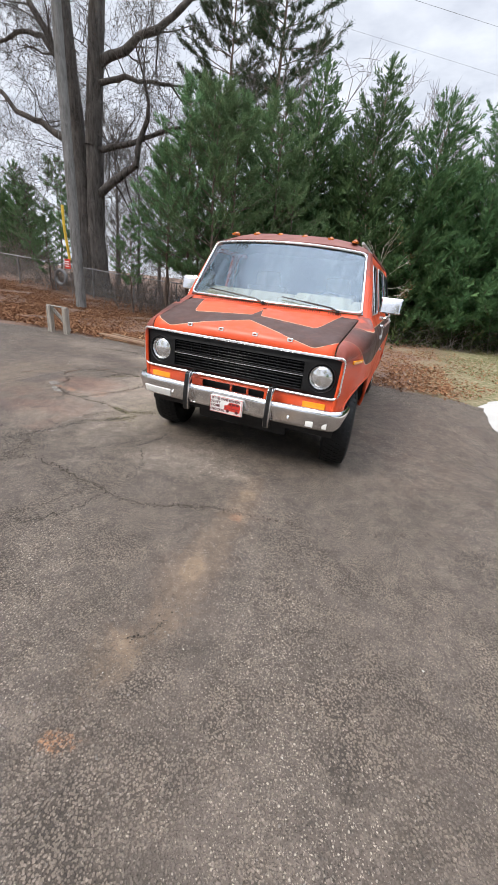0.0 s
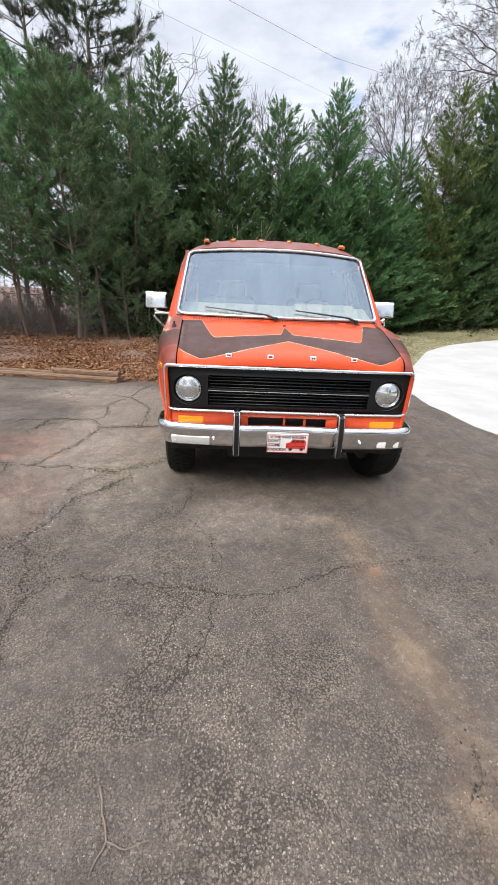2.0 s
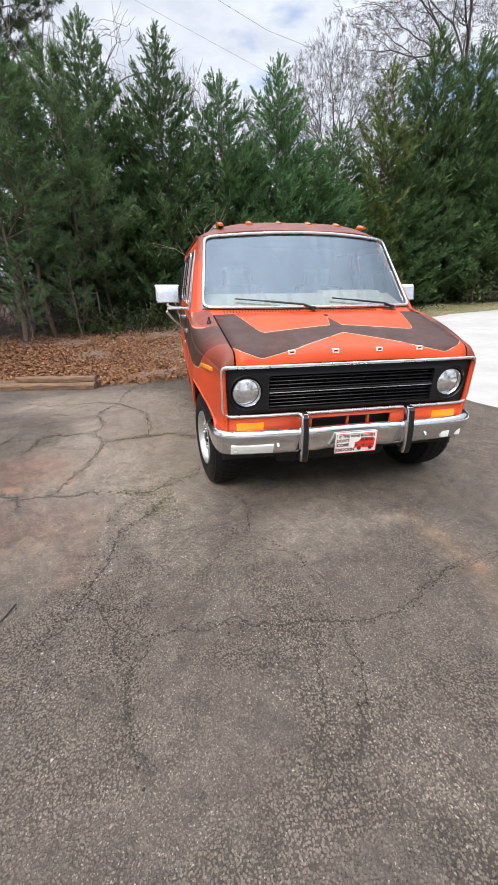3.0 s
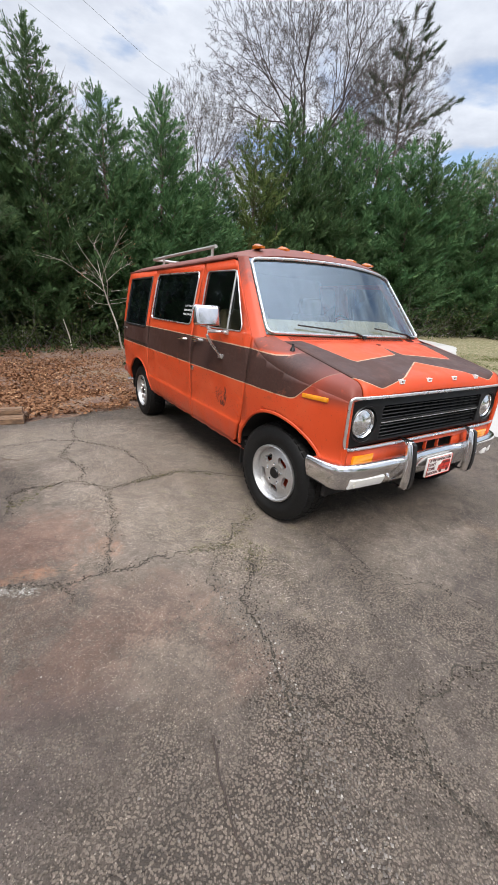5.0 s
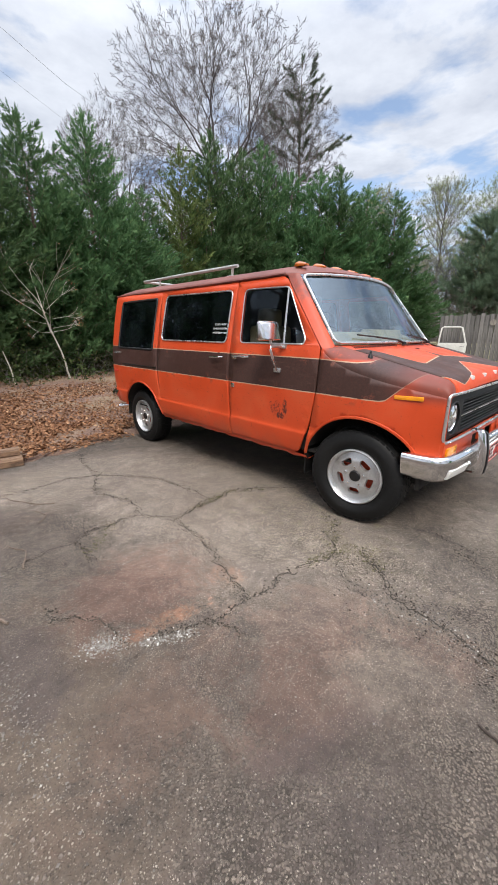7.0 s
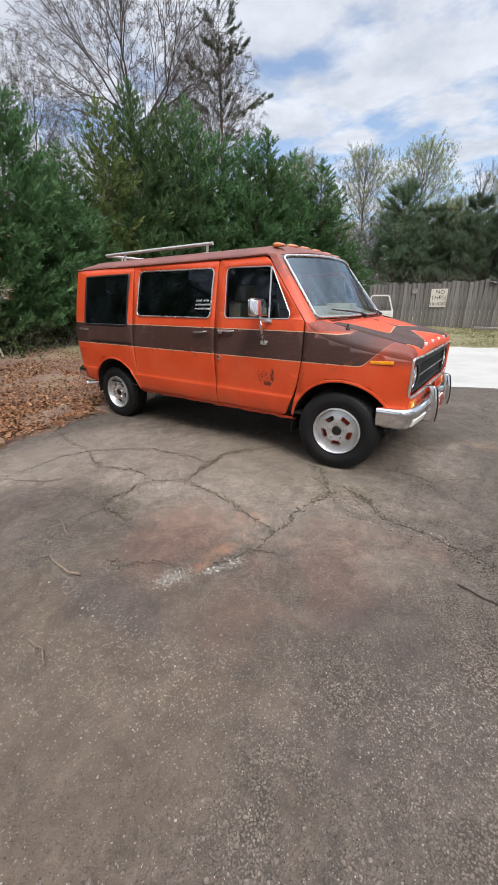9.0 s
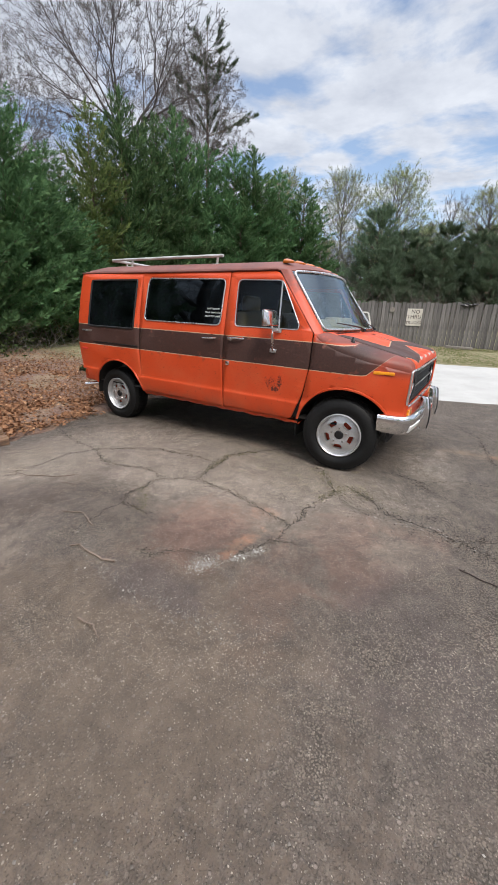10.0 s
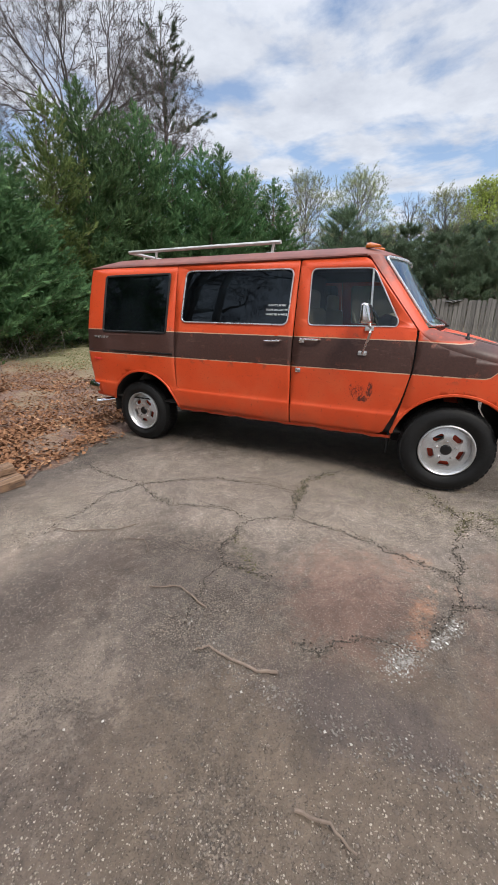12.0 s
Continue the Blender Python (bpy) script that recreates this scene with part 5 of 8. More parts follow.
for k in range(9):
    z = 0.762 + 0.0235 * k
    if k == 4:
        continue
    bm = bmesh.new()
    box(bm, (-0.572, FY + 0.022, z - 0.0035), (0.572, FY + 0.075, z + 0.0035), 0.002, 1)
    part("grille_slat", bm, M_BLACK, grille)
for k in range(13):
    x = -0.52 + 1.04 * k / 12
    bm = bmesh.new()
    box(bm, (x - 0.003, FY + 0.05, 0.75), (x + 0.003, FY + 0.08, 0.96))
    part("grille_upright", bm, M_BLACK, grille)
bm = bmesh.new()
box(bm, (-0.60, FY + 0.014, 0.852), (0.60, FY + 0.05, 0.858), 0.002)
part("grille_bar", bm, M_BRIGHT, grille, "bright middle grille bar")
bm = bmesh.new()
box(bm, (-0.58, FY + 0.012, 0.862), (0.58, FY + 0.05, 0.872), 0.003)
part("grille_bar_shade", bm, M_BLACK, grille)
for s in (-1, 1):
    c = (s * 0.715, FY, 0.862)
    bm = bmesh.new()
    revolve(bm, [(0.02, 0.118), (0.012, 0.112), (0.03, 0.1), (0.075, 0.098)], "y", 32, c)
    part("lamp_bucket", bm, M_BLACK, grille)
    bm = bmesh.new()
    revolve(bm, [(0.045, 0.096), (0.028, 0.0945), (0.024, 0.09), (0.03, 0.085), (0.045, 0.084)], "y", 32, c)
    ring = part("headlamp", bm, M_CHROME, grille, "round sealed-beam headlamp")
    bm = bmesh.new()
    revolve(bm, [(0.036, 0.086), (0.06, 0.07), (0.085, 0.04), (0.095, 0.0)], "y", 32, c)
    part("reflector", bm, M_BRIGHT, ring, "silver reflector bowl")
    bm = bmesh.new()
    revolve(bm, [(0.034, 0.086), (0.024, 0.07), (0.014, 0.045), (0.009, 0.02), (0.008, 0.0)], "y", 32, c)
    ln = part("lens", bm, M_LENS, ring, "fluted glass lens")
    ln.visible_shadow = False
    bm = bmesh.new()
    for k in range(7):
        x = -0.06 + 0.02 * k
        hgt = math.sqrt(max(0.0, 0.078 ** 2 - x * x))
        box(bm, (c[0] + x - 0.002, FY + 0.03, 0.862 - hgt), (c[0] + x + 0.002, FY + 0.036, 0.862 + hgt * 0.1))
    part("lens_flutes", bm, M_LENS, ring)

# front valance below the grille, with an intake and turn signals
bm = fill_flat(rounded([(-0.862, 0.50), (0.862, 0.50), (0.866, 0.715), (-0.866, 0.715)], 0.02), [rounded([(-0.285, 0.585), (0.285, 0.585), (0.285, 0.672), (-0.285, 0.672)], 0.008)], (-0.82, -0.7, 0.7, 0.82))
for v in bm.verts:
    v.co = Vector((v.co.y, FY + 0.012 + 0.03 * (abs(v.co.y) / 0.87) ** 6, v.co.z))
val = part("front_valance", bm, M_ORANGE, van, "orange front valance")
m = val.modifiers.new("depth", "SOLIDIFY")
m.thickness, m.offset = 0.02, 1
bm = bmesh.new()
box(bm, (-0.3, FY + 0.06, 0.57), (0.3, FY + 0.07, 0.69))
part("intake", bm, M_SEAL, val, "dark air intake")
for x in (-0.02, 0.13):
    bm = bmesh.new()
    box(bm, (x - 0.008, FY + 0.012, 0.585), (x + 0.008, FY + 0.03, 0.672))
    part("intake_strut", bm, M_ORANGE, val)
for s in (-1, 1):
    bm = bmesh.new()
    box(bm, (s * 0.607, FY - 0.006, 0.602), (s * 0.79, FY + 0.03, 0.668), 0.008)
    part("turn_signal", bm, M_AMBER, val, "amber turn signal")

# chrome bumper: a pressed bar that wraps round the corners
PLAN = [(-0.955, -0.33), (-0.95, -0.47), (-0.925, -0.555), (-0.87, -0.60), (-0.75, -0.625), (-0.45, -0.642), (-0.24, -0.648), (-0.20, -0.632), (0.20, -0.632), (0.24, -0.648), (0.45, -0.642), (0.75, -0.625), (0.87, -0.60), (0.925, -0.555), (0.95, -0.47), (0.955, -0.33)]
PROF = [(0.06, 0.628), (0.02, 0.634), (0.0, 0.622), (-0.008, 0.60), (-0.006, 0.575), (0.0, 0.55), (0.012, 0.50), (0.026, 0.468), (0.05, 0.455), (0.055, 0.47), (0.03, 0.55), (0.03, 0.61)]
bm = bmesh.new()
pts = [Vector((*p, 0)) for p in PLAN]
fine_pts = []
for i in range(len(pts) - 1):
    fine_pts += [pts[i].lerp(pts[i + 1], k / 3) for k in range(3)]
fine_pts.append(pts[-1])
for _ in range(2):
    fine_pts = [fine_pts[0]] + [(a + b * 2 + c) / 4 for a, b, c in zip(fine_pts, fine_pts[1:], fine_pts[2:])] + [fine_pts[-1]]
rings = []
for i, p in enumerate(fine_pts):
    t = (fine_pts[min(i + 1, len(fine_pts) - 1)] - fine_pts[max(i - 1, 0)]).normalized()
    nrm = Vector((-t.y, t.x, 0))
    rings.append([p + nrm * d + Vector((0, 0, z)) for d, z in PROF])
ring_tube(bm, rings)
bumper = part("front_bumper", bm, M_CHROME, van, "chrome front bumper")
for s in (-1, 1):
    bm = bmesh.new()
    rings = []
    for z, y, w in ((0.742, -0.60, 0.018), (0.740, -0.65, 0.022), (0.72, -0.672, 0.025), (0.60, -0.695, 0.027), (0.50, -0.70, 0.027), (0.43, -0.694, 0.025), (0.416, -0.68, 0.022), (0.414, -0.60, 0.018)):
        rings.append([(s * 0.367 - w, y + 0.05, z), (s * 0.367 - w, y + 0.008, z), (s * 0.367 - w * 0.75, y, z), (s * 0.367 + w * 0.75, y, z), (s * 0.367 + w, y + 0.008, z), (s * 0.367 + w, y + 0.05, z)])
    ring_tube(bm, rings)
    gd = part("bumper_guard", bm, M_CHROME, bumper, "chrome bumper guard with a black rubber face")
    bm = bmesh.new()
    rings = []
    for z, y in ((0.735, -0.657), (0.72, -0.677), (0.60, -0.700), (0.50, -0.705), (0.435, -0.699), (0.42, -0.685)):
        rings.append([(s * 0.367 - 0.018, y + 0.02, z), (s * 0.367 - 0.015, y - 0.004, z), (s * 0.367 + 0.015, y - 0.004, z), (s * 0.367 + 0.018, y + 0.02, z)])
    ring_tube(bm, rings)
    part("rubber_face", bm, M_BLACK, gd, "black rubber strip")
# stickers and bolts
bm = bmesh.new()
box(bm, (-0.835, -0.632, 0.474), (-0.56, -0.60, 0.537), 0.003)
for v in bm.verts:
    v.co.y += 0.03 * max(0, (-v.co.x - 0.56) / 0.27) ** 2 * 0.9 + (0.537 - v.co.z) * 0.35 - 0.011
part("bumper_sticker", bm, M_WHITE, bumper, "faded white bumper sticker")
for z in (0.497, 0.517):
    bm = bmesh.new()
    box(bm, (-0.815, -0.6385 + 0.0285 * 0.89, z - 0.005), (-0.795, -0.61, z + 0.005))
    part("sticker_bar", bm, M_FADEDINK, bumper)
for x, w in ((0.67, 0.06), (0.80, 0.035)):
    bm = bmesh.new()
    box(bm, (x, -0.6235 + 0.019 * (x > 0.7), 0.485), (x + w, -0.595, 0.53), 0.002)
    part("sticker_scrap", bm, M_WHITE, bumper, "torn white sticker scrap")
for x in (-0.53, 0.53):
    bm = bmesh.new()
    revolve(bm, [(0.01, 0.0), (-0.004, 0.008), (0.0, 0.012), (0.02, 0.012)], "y", 12, (x, -0.640, 0.53))
    part("bumper_bolt", bm, M_CHROME, bumper)
# front plate with a joke in red, and a red van-like shape
bm = bmesh.new()
box(bm, (-0.145, -0.664, 0.447), (0.148, -0.648, 0.589), 0.004)
plate = part("novelty_plate", bm, M_WHITE, bumper, "white novelty plate with red lettering")
bm = bmesh.new()
for a, b in (((-0.142, 0.584), (0.145, 0.586)), ((-0.142, 0.450), (0.145, 0.452)), ((-0.142, 0.450), (-0.140, 0.586)), ((0.143, 0.450), (0.145, 0.586))):
    box(bm, (a[0], -0.667, a[1]), (b[0], -0.6635, b[1]))
part("plate_edge", bm, M_REDINK, plate)
for txt, x, z, h in (("IF THE VANS ROCKIN", 0.0, 0.567, 0.026), ("DON'T", -0.095, 0.537, 0.030), ("COME", -0.095, 0.506, 0.030), ("KNOCKIN", -0.078, 0.472, 0.029)):
    lettering("plate_text", txt, h, M_DARKINK, plate, pose(x, -0.6655, z, 90, 0, 0), bold=0.0011)
bm = bmesh.new()
ring_tube(bm, [[(x, q, z) for x, z in ((-0.012, 0.482), (0.128, 0.476), (0.132, 0.536), (0.118, 0.552), (0.034, 0.552), (0.016, 0.528), (-0.010, 0.520))] for q in (-0.666, -0.6625)])
picture = part("plate_picture", bm, M_REDINK, plate, "red van-shaped picture", smooth=False)
bm = bmesh.new()
for x0, z0, x1, z1 in ((0.030, 0.530, 0.050, 0.546), (0.058, 0.530, 0.084, 0.546), (0.092, 0.530, 0.118, 0.546), (-0.008, 0.498, 0.010, 0.506), (0.036, 0.500, 0.124, 0.504), (0.054, 0.480, 0.056, 0.530)):
    box(bm, (x0, -0.6685, z0), (x1, -0.6655, z1))
for x in (0.022, 0.102):
    revolve(bm, [(-0.6685, 0.0), (-0.6685, 0.014), (-0.6625, 0.014)], "y", 12, (x, 0, 0.478))
part("picture_detail", bm, M_DARKINK, picture, "dark windows and wheels")

# mirrors: chrome boxes on bent arms
for s in (-1, 1):
    cx = s * 1.16 if s < 0 else 1.05
    bm = bmesh.new()
    box(bm, (cx - 0.105, 0.66, 1.33), (cx + 0.105, 0.74, 1.475), 0.02, 3)
    for v in bm.verts:
        if v.co.y < 0.7:
            v.co.x = cx + (v.co.x - cx) * 0.94
            v.co.z = 1.40 + (v.co.z - 1.40) * 0.94
            v.co.y += (v.co.z - 1.335) * 0.28
    mir = part("mirror", bm, M_CHROME, van, "square chrome door mirror")
    bm = bmesh.new()
    box(bm, (cx - 0.096, 0.741, 1.339), (cx + 0.096, 0.744, 1.466), 0.001)
    part("mirror_glass", bm, M_CHROME, mir, "mirror glass")
    bm = bmesh.new()
    a = s * side_x(0.7, 1.29)
    tube(bm, [(a, 0.70, 1.285), (a + s * 0.05, 0.69, 1.288), (cx - s * 0.02, 0.68, 1.30), (cx + s * 0.01, 0.68, 1.315), (cx, 0.69, 1.34)], 0.011, 8)
    tube(bm, [(a + s * 0.05, 0.69, 1.288), (cx + s * 0.012, 0.67, 1.29), (cx + s * 0.02, 0.67, 1.265), (cx - s * 0.03, 0.69, 1.2), (s * (side_x(0.73, 1.1) + 0.012), 0.735, 1.10)], 0.010, 8)
    box(bm, (a - 0.02, 0.67, 1.27), (a + 0.02, 0.74, 1.30), 0.006)
    box(bm, (s * (side_x(0.73, 1.1) - 0.01), 0.70, 1.08), (s * (side_x(0.73, 1.1) + 0.016), 0.77, 1.115), 0.006)
    part("mirror_arm", bm, M_BRIGHT, mir, "bent chrome mirror arm")

# roof rack
for s in (-1, 1):
    bm = bmesh.new()
    tube(bm, [(s * 0.63, 1.63, 2.02), (s * 0.63, 2.4, 2.022), (s * 0.63, 3.44, 2.02)], 0.017, 8)
    rail = part("rack_rail", bm, M_RACK, van, "weathered aluminium roof rail")
    for y in (1.70, 3.06):
        bm = bmesh.new()
        tube(bm, [(s * 0.63, y, 2.02), (s * 0.625, y + 0.02, 1.93)], 0.014, 6)
        box(bm, (s * 0.625 - 0.03, y - 0.02, 1.922), (s * 0.625 + 0.03, y + 0.07, 1.94), 0.006)
        part("rack_foot", bm, M_RACK, rail)
bm = bmesh.new()
tube(bm, [(-0.63, 3.43, 2.018), (0, 3.43, 2.018), (0.63, 3.43, 2.018)], 0.017, 8)
tube(bm, [(-0.4, 3.43, 2.018), (-0.4, 3.43, 1.93)], 0.012, 6)
tube(bm, [(0.4, 3.43, 2.018), (0.4, 3.43, 1.93)], 0.012, 6)
part("rack_crossbar", bm, M_RACK, van, "weathered aluminium roof crossbar")


# wheels: fat tyres on five-slot cast wheels
def wheel(name, y, z, r, w, s, steer, x_face):
    ob = new(name)
    ob.parent = van
    ob.matrix_local = pose(s * (x_face - 0.03), y, z, 0, 0, steer) @ (pose(0, 0, 0, 0, 0, 0) if s < 0 else pose(0, 0, 0, 0, 0, 180))
    rr = 0.205
    bm = bmesh.new()
    prof = [(0.012, rr + 0.004), (-0.004, rr + 0.02), (-0.022, rr + 0.06), (-0.022, r - 0.075), (-0.012, r - 0.035), (0.008, r - 0.008), (0.03, r), (w - 0.03, r), (w - 0.008, r - 0.008), (w + 0.012, r - 0.05), (w + 0.012, rr + 0.05), (w - 0.01, rr)]
    revolve(bm, prof, "x", 64)
    tyre = part("tyre", bm, M_RUBBER, ob, "black tyre with a blocky tread", angle=60)
    rng = random.Random(int(r * 1000) + int(s))
    bm = bmesh.new()
    n = 44
    for k in range(n):
        a = 2 * math.pi * k / n
        for row, (x0, x1) in enumerate(((0.0, 0.045), (0.055, w * 0.5 - 0.006), (w * 0.5 + 0.006, w - 0.055), (w - 0.045, w))):
            a0 = a + (0.5 if row % 2 else 0) * 2 * math.pi / n
            da = 2 * math.pi / n * 0.36
            sk = 0.25 * da
            q = []
            for rad in (r - 0.012, r + 0.006):
                dr = -0.012 if row in (0, 3) else 0
                q += [[(x0, a0 - da - sk, rad + (dr if row == 0 else 0)), (x1, a0 - da + sk, rad + (dr if row == 3 else 0)), (x1, a0 + da + sk, rad + (dr if row == 3 else 0)), (x0, a0 + da - sk, rad + (dr if row == 0 else 0))]]
            vs = [[bm.verts.new((x, rd * math.cos(t), rd * math.sin(t))) for x, t, rd in g] for g in q]
            bm.faces.new(vs[1])
            for i in range(4):
                j = (i + 1) % 4
                bm.faces.new((vs[0][i], vs[0][j], vs[1][j], vs[1][i]))
    part("tread", bm, M_RUBBER, tyre, smooth=False)
    # rim: lip, barrel and a slotted disc
    bm = bmesh.new()
    revolve(bm, [(0.02, rr + 0.008), (-0.012, rr + 0.008), (-0.016, rr), (-0.010, rr - 0.008), (0.03, rr - 0.018), (0.10, rr - 0.028), (w - 0.02, rr - 0.01), (w, rr + 0.006)], "x", 56)
    rim = part("rim", bm, M_ALU, ob, "cast aluminium wheel with five slots", angle=50)
    slots = []
    for k in range(5):
        a = radians(90 + 72 * k + 36)
        mid = 0.118
        loop = rounded([(-0.046, -0.022), (0.046, -0.022), (0.05, 0.022), (-0.05, 0.022)], 0.02, 4)
        slots.append([((mid + v) * math.cos(a + u / mid * 0.85), (mid + v) * math.sin(a + u / mid * 0.85)) for u, v in loop])
    disc = [((rr - 0.022) * math.cos(t), (rr - 0.022) * math.sin(t)) for t in [2 * math.pi * k / 60 for k in range(60)]]
    cap = [(0.036 * math.cos(t), 0.036 * math.sin(t)) for t in [2 * math.pi * k / 24 for k in range(24)]]
    bm = fill_flat(disc, slots + [cap])
    for v in bm.verts:
        rad = math.hypot(v.co.y, v.co.z)
        v.co.x = 0.042 - 0.02 * max(0, 1 - ((rad - 0.10) / 0.07) ** 2) if rad > 0.06 else 0.03
    dd = part("wheel_disc", bm, M_ALU, rim, "slotted wheel centre", smooth=False)
    m = dd.modifiers.new("depth", "SOLIDIFY")
    m.thickness, m.offset = 0.026, 0
    bm = bmesh.new()
    revolve(bm, [(0.036, 0.048), (0.018, 0.046), (0.006, 0.037), (0.002, 0.0)], "x", 24)
    part("hub_cap", bm, M_BLACK, rim, "black hub cap")
    for k in range(5):
        a = radians(90 + 72 * k)
        bm = bmesh.new()
        revolve(bm, [(0.04, 0.012), (0.004, 0.011), (-0.002, 0.007), (-0.003, 0)], "x", 6, (0, 0.072 * math.cos(a), 0.072 * math.sin(a)))
        part("lug_nut", bm, M_CHROME, rim)
    bm = bmesh.new()
    revolve(bm, [(0.075, 0.0), (0.075, 0.16), (0.09, 0.165), (0.16, 0.165)], "x", 32)
    part("brake_drum", bm, M_DRUM, ob, "red-painted brake drum")
    return tagged(ob, "fat black tyre on a slotted aluminium wheel")


for s in (-1, 1):
    wheel("front_wheel", 0.0, 0.36, 0.36, 0.205, s, 7, 0.985)
    wheel("rear_wheel", 3.15, 0.342 - 0.034, 0.342, 0.215, s, 0, 0.965)

# underside, floor and rear end
bm = bmesh.new()
box(bm, (-0.74, -0.35, 0.40), (0.74, 3.75, 0.44), 0.01)
box(bm, (-0.45, -0.3, 0.22), (0.45, 0.5, 0.40), 0.05)
box(bm, (-0.87, -0.44, 0.36), (0.87, -0.41, 0.66), 0.01)
box(bm, (-0.42, 0.4, 0.27), (-0.34, 3.7, 0.40), 0.01)
box(bm, (0.34, 0.4, 0.27), (0.42, 3.7, 0.40), 0.01)
tube(bm, [(-0.75, 0, 0.34), (0.75, 0, 0.34)], 0.04, 10)
tube(bm, [(-0.75, 3.15, 0.31), (-0.15, 3.15, 0.31), (0, 3.15, 0.31), (0.15, 3.15, 0.31), (0.75, 3.15, 0.31)], [0.05, 0.05, 0.13, 0.05, 0.05], 12)
part("chassis", bm, M_UNDER, van, "dark underbody and axles")
bm = bmesh.new()
tube(bm, [(-0.6, 2.4, 0.36), (-0.70, 2.7, 0.42), (-0.72, 3.4, 0.40), (-0.82, 3.7, 0.37), (-0.93, 3.86, 0.345)], 0.032, 10)
part("exhaust_pipe", bm, M_CHROME, van, "bright exhaust tailpipe")
for s in (-1, 1):
    for y0, z0 in ((0.455, 0.26), (3.535, 0.28)):
        bm = bmesh.new()
        box(bm, (s * 0.74, y0, z0), (s * 0.95, y0 + 0.013, 0.50), 0.004)
        part("mud_flap", bm, M_RUBBER, van, "black rubber mud flap")
bm = bmesh.new()
rows = []
for i in range(25):
    z = 0.45 + (1.84 - 0.45) * i / 24
    yr = float(np.interp(z, [0.45, 0.62, 0.95, 1.22, 1.84], [3.805, 3.81, 3.863, 3.848, 3.77]))
    half = side_x(yr, z) - 0.005
    rows.append([(half * u, yr + 0.045 * (1 - u ** 4), z) for u in [-1 + k / 8 for k in range(17)]])
sheet(bm, rows)
part("rear_doors", bm, M_SIDE, van, "orange rear doors")
bm = bmesh.new()
tube(bm, [(-0.985, 3.70, 0.545), (-0.975, 3.86, 0.545), (-0.9, 3.94, 0.545), (-0.5, 3.96, 0.545), (0.5, 3.96, 0.545), (0.9, 3.94, 0.545), (0.975, 3.86, 0.545), (0.985, 3.70, 0.545)], 0.045, 8, flat=1.3)
part("rear_bumper", bm, M_CHROME, van, "chrome rear bumper")
for s in (-1, 1):
    bm = bmesh.new()
    box(bm, (s * 0.80, 3.81, 0.72), (s * 0.90, 3.885, 1.0), 0.012)
    part("tail_lamp", bm, M_REDINK, van, "red tail lamp")

# dark strips added behind the door seams, in place of the shade there
for s in (-1, 1):
    bm = bmesh.new()
    rows = []
    for z, y in ((1.27, 0.35), (0.99, 0.34), (0.85, 0.365), (0.70, 0.395), (0.58, 0.43), (0.47, 0.47)):
        rows.append([(s * (side_x(y, z) - 0.035), y - 0.03, z), (s * (side_x(y, z) - 0.035), y + 0.07, z)])
    sheet(bm, rows)
    part("door_jamb", bm, M_SEAL, van, "dark backing strip behind the door seams")
    for y in (1.341, 2.608):
        bm = bmesh.new()
        sheet(bm, [[(s * (side_x(y, z) - 0.03), y - 0.05, z), (s * (side_x(y, z) - 0.03), y + 0.05, z)] for z in (0.46, 0.7, 0.95, 1.2)])
        part("door_jamb", bm, M_SEAL, van, "dark backing strip behind the door seams")

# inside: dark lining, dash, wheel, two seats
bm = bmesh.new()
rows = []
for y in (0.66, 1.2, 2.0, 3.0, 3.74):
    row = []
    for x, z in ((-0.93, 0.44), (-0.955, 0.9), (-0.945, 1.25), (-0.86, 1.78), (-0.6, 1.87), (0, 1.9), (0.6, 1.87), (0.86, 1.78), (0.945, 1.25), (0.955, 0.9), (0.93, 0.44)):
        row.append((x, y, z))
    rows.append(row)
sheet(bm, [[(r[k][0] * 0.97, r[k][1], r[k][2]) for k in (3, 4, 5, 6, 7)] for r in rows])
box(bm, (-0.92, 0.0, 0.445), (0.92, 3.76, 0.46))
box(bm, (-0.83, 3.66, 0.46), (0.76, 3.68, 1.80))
# dark wall added behind the seats, standing in for the unlit rear
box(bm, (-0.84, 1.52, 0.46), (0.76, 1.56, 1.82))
part("lining", bm, M_INNER, van, "dark interior lining with a wall added for the shade behind", smooth=False)
bm = bmesh.new()
rows = []
for k in range(17):
    u = -1 + k / 8
    f = screen(u * 0.96, 0.015)
    rows.append([f + Vector((0, 0.01, -0.006)), f + Vector((0, 0.16 + 0.08 * (1 - u * u), 0.035)), Vector((f.x, 0.60, 1.405)), Vector((f.x, 0.66, 1.37)), Vector((f.x, 0.64, 1.0)), Vector((f.x, 0.45, 0.9))])
sheet(bm, rows)
box(bm, (0.16, 0.50, 1.32), (0.76, 0.68, 1.43), 0.03)
part("dashboard", bm, M_BEIGE, van, "beige dashboard")
bm = bmesh.new()
c, tilt = Vector((0.45, 0.80, 1.30)), radians(30)
tube(bm, [c + Vector((0.19 * math.cos(a), 0.19 * math.sin(a) * math.sin(tilt), 0.19 * math.sin(a) * math.cos(tilt))) for a in [2 * math.pi * k / 28 for k in range(28)]], 0.012, 6, True)
tube(bm, [c + Vector((-0.18, 0, 0)), c + Vector((0.18, 0, 0))], 0.012, 6)
tube(bm, [c, c + Vector((0, -0.25, -0.2))], 0.02, 8)
part("steering_wheel", bm, M_BLACK, van, "thin black steering wheel")
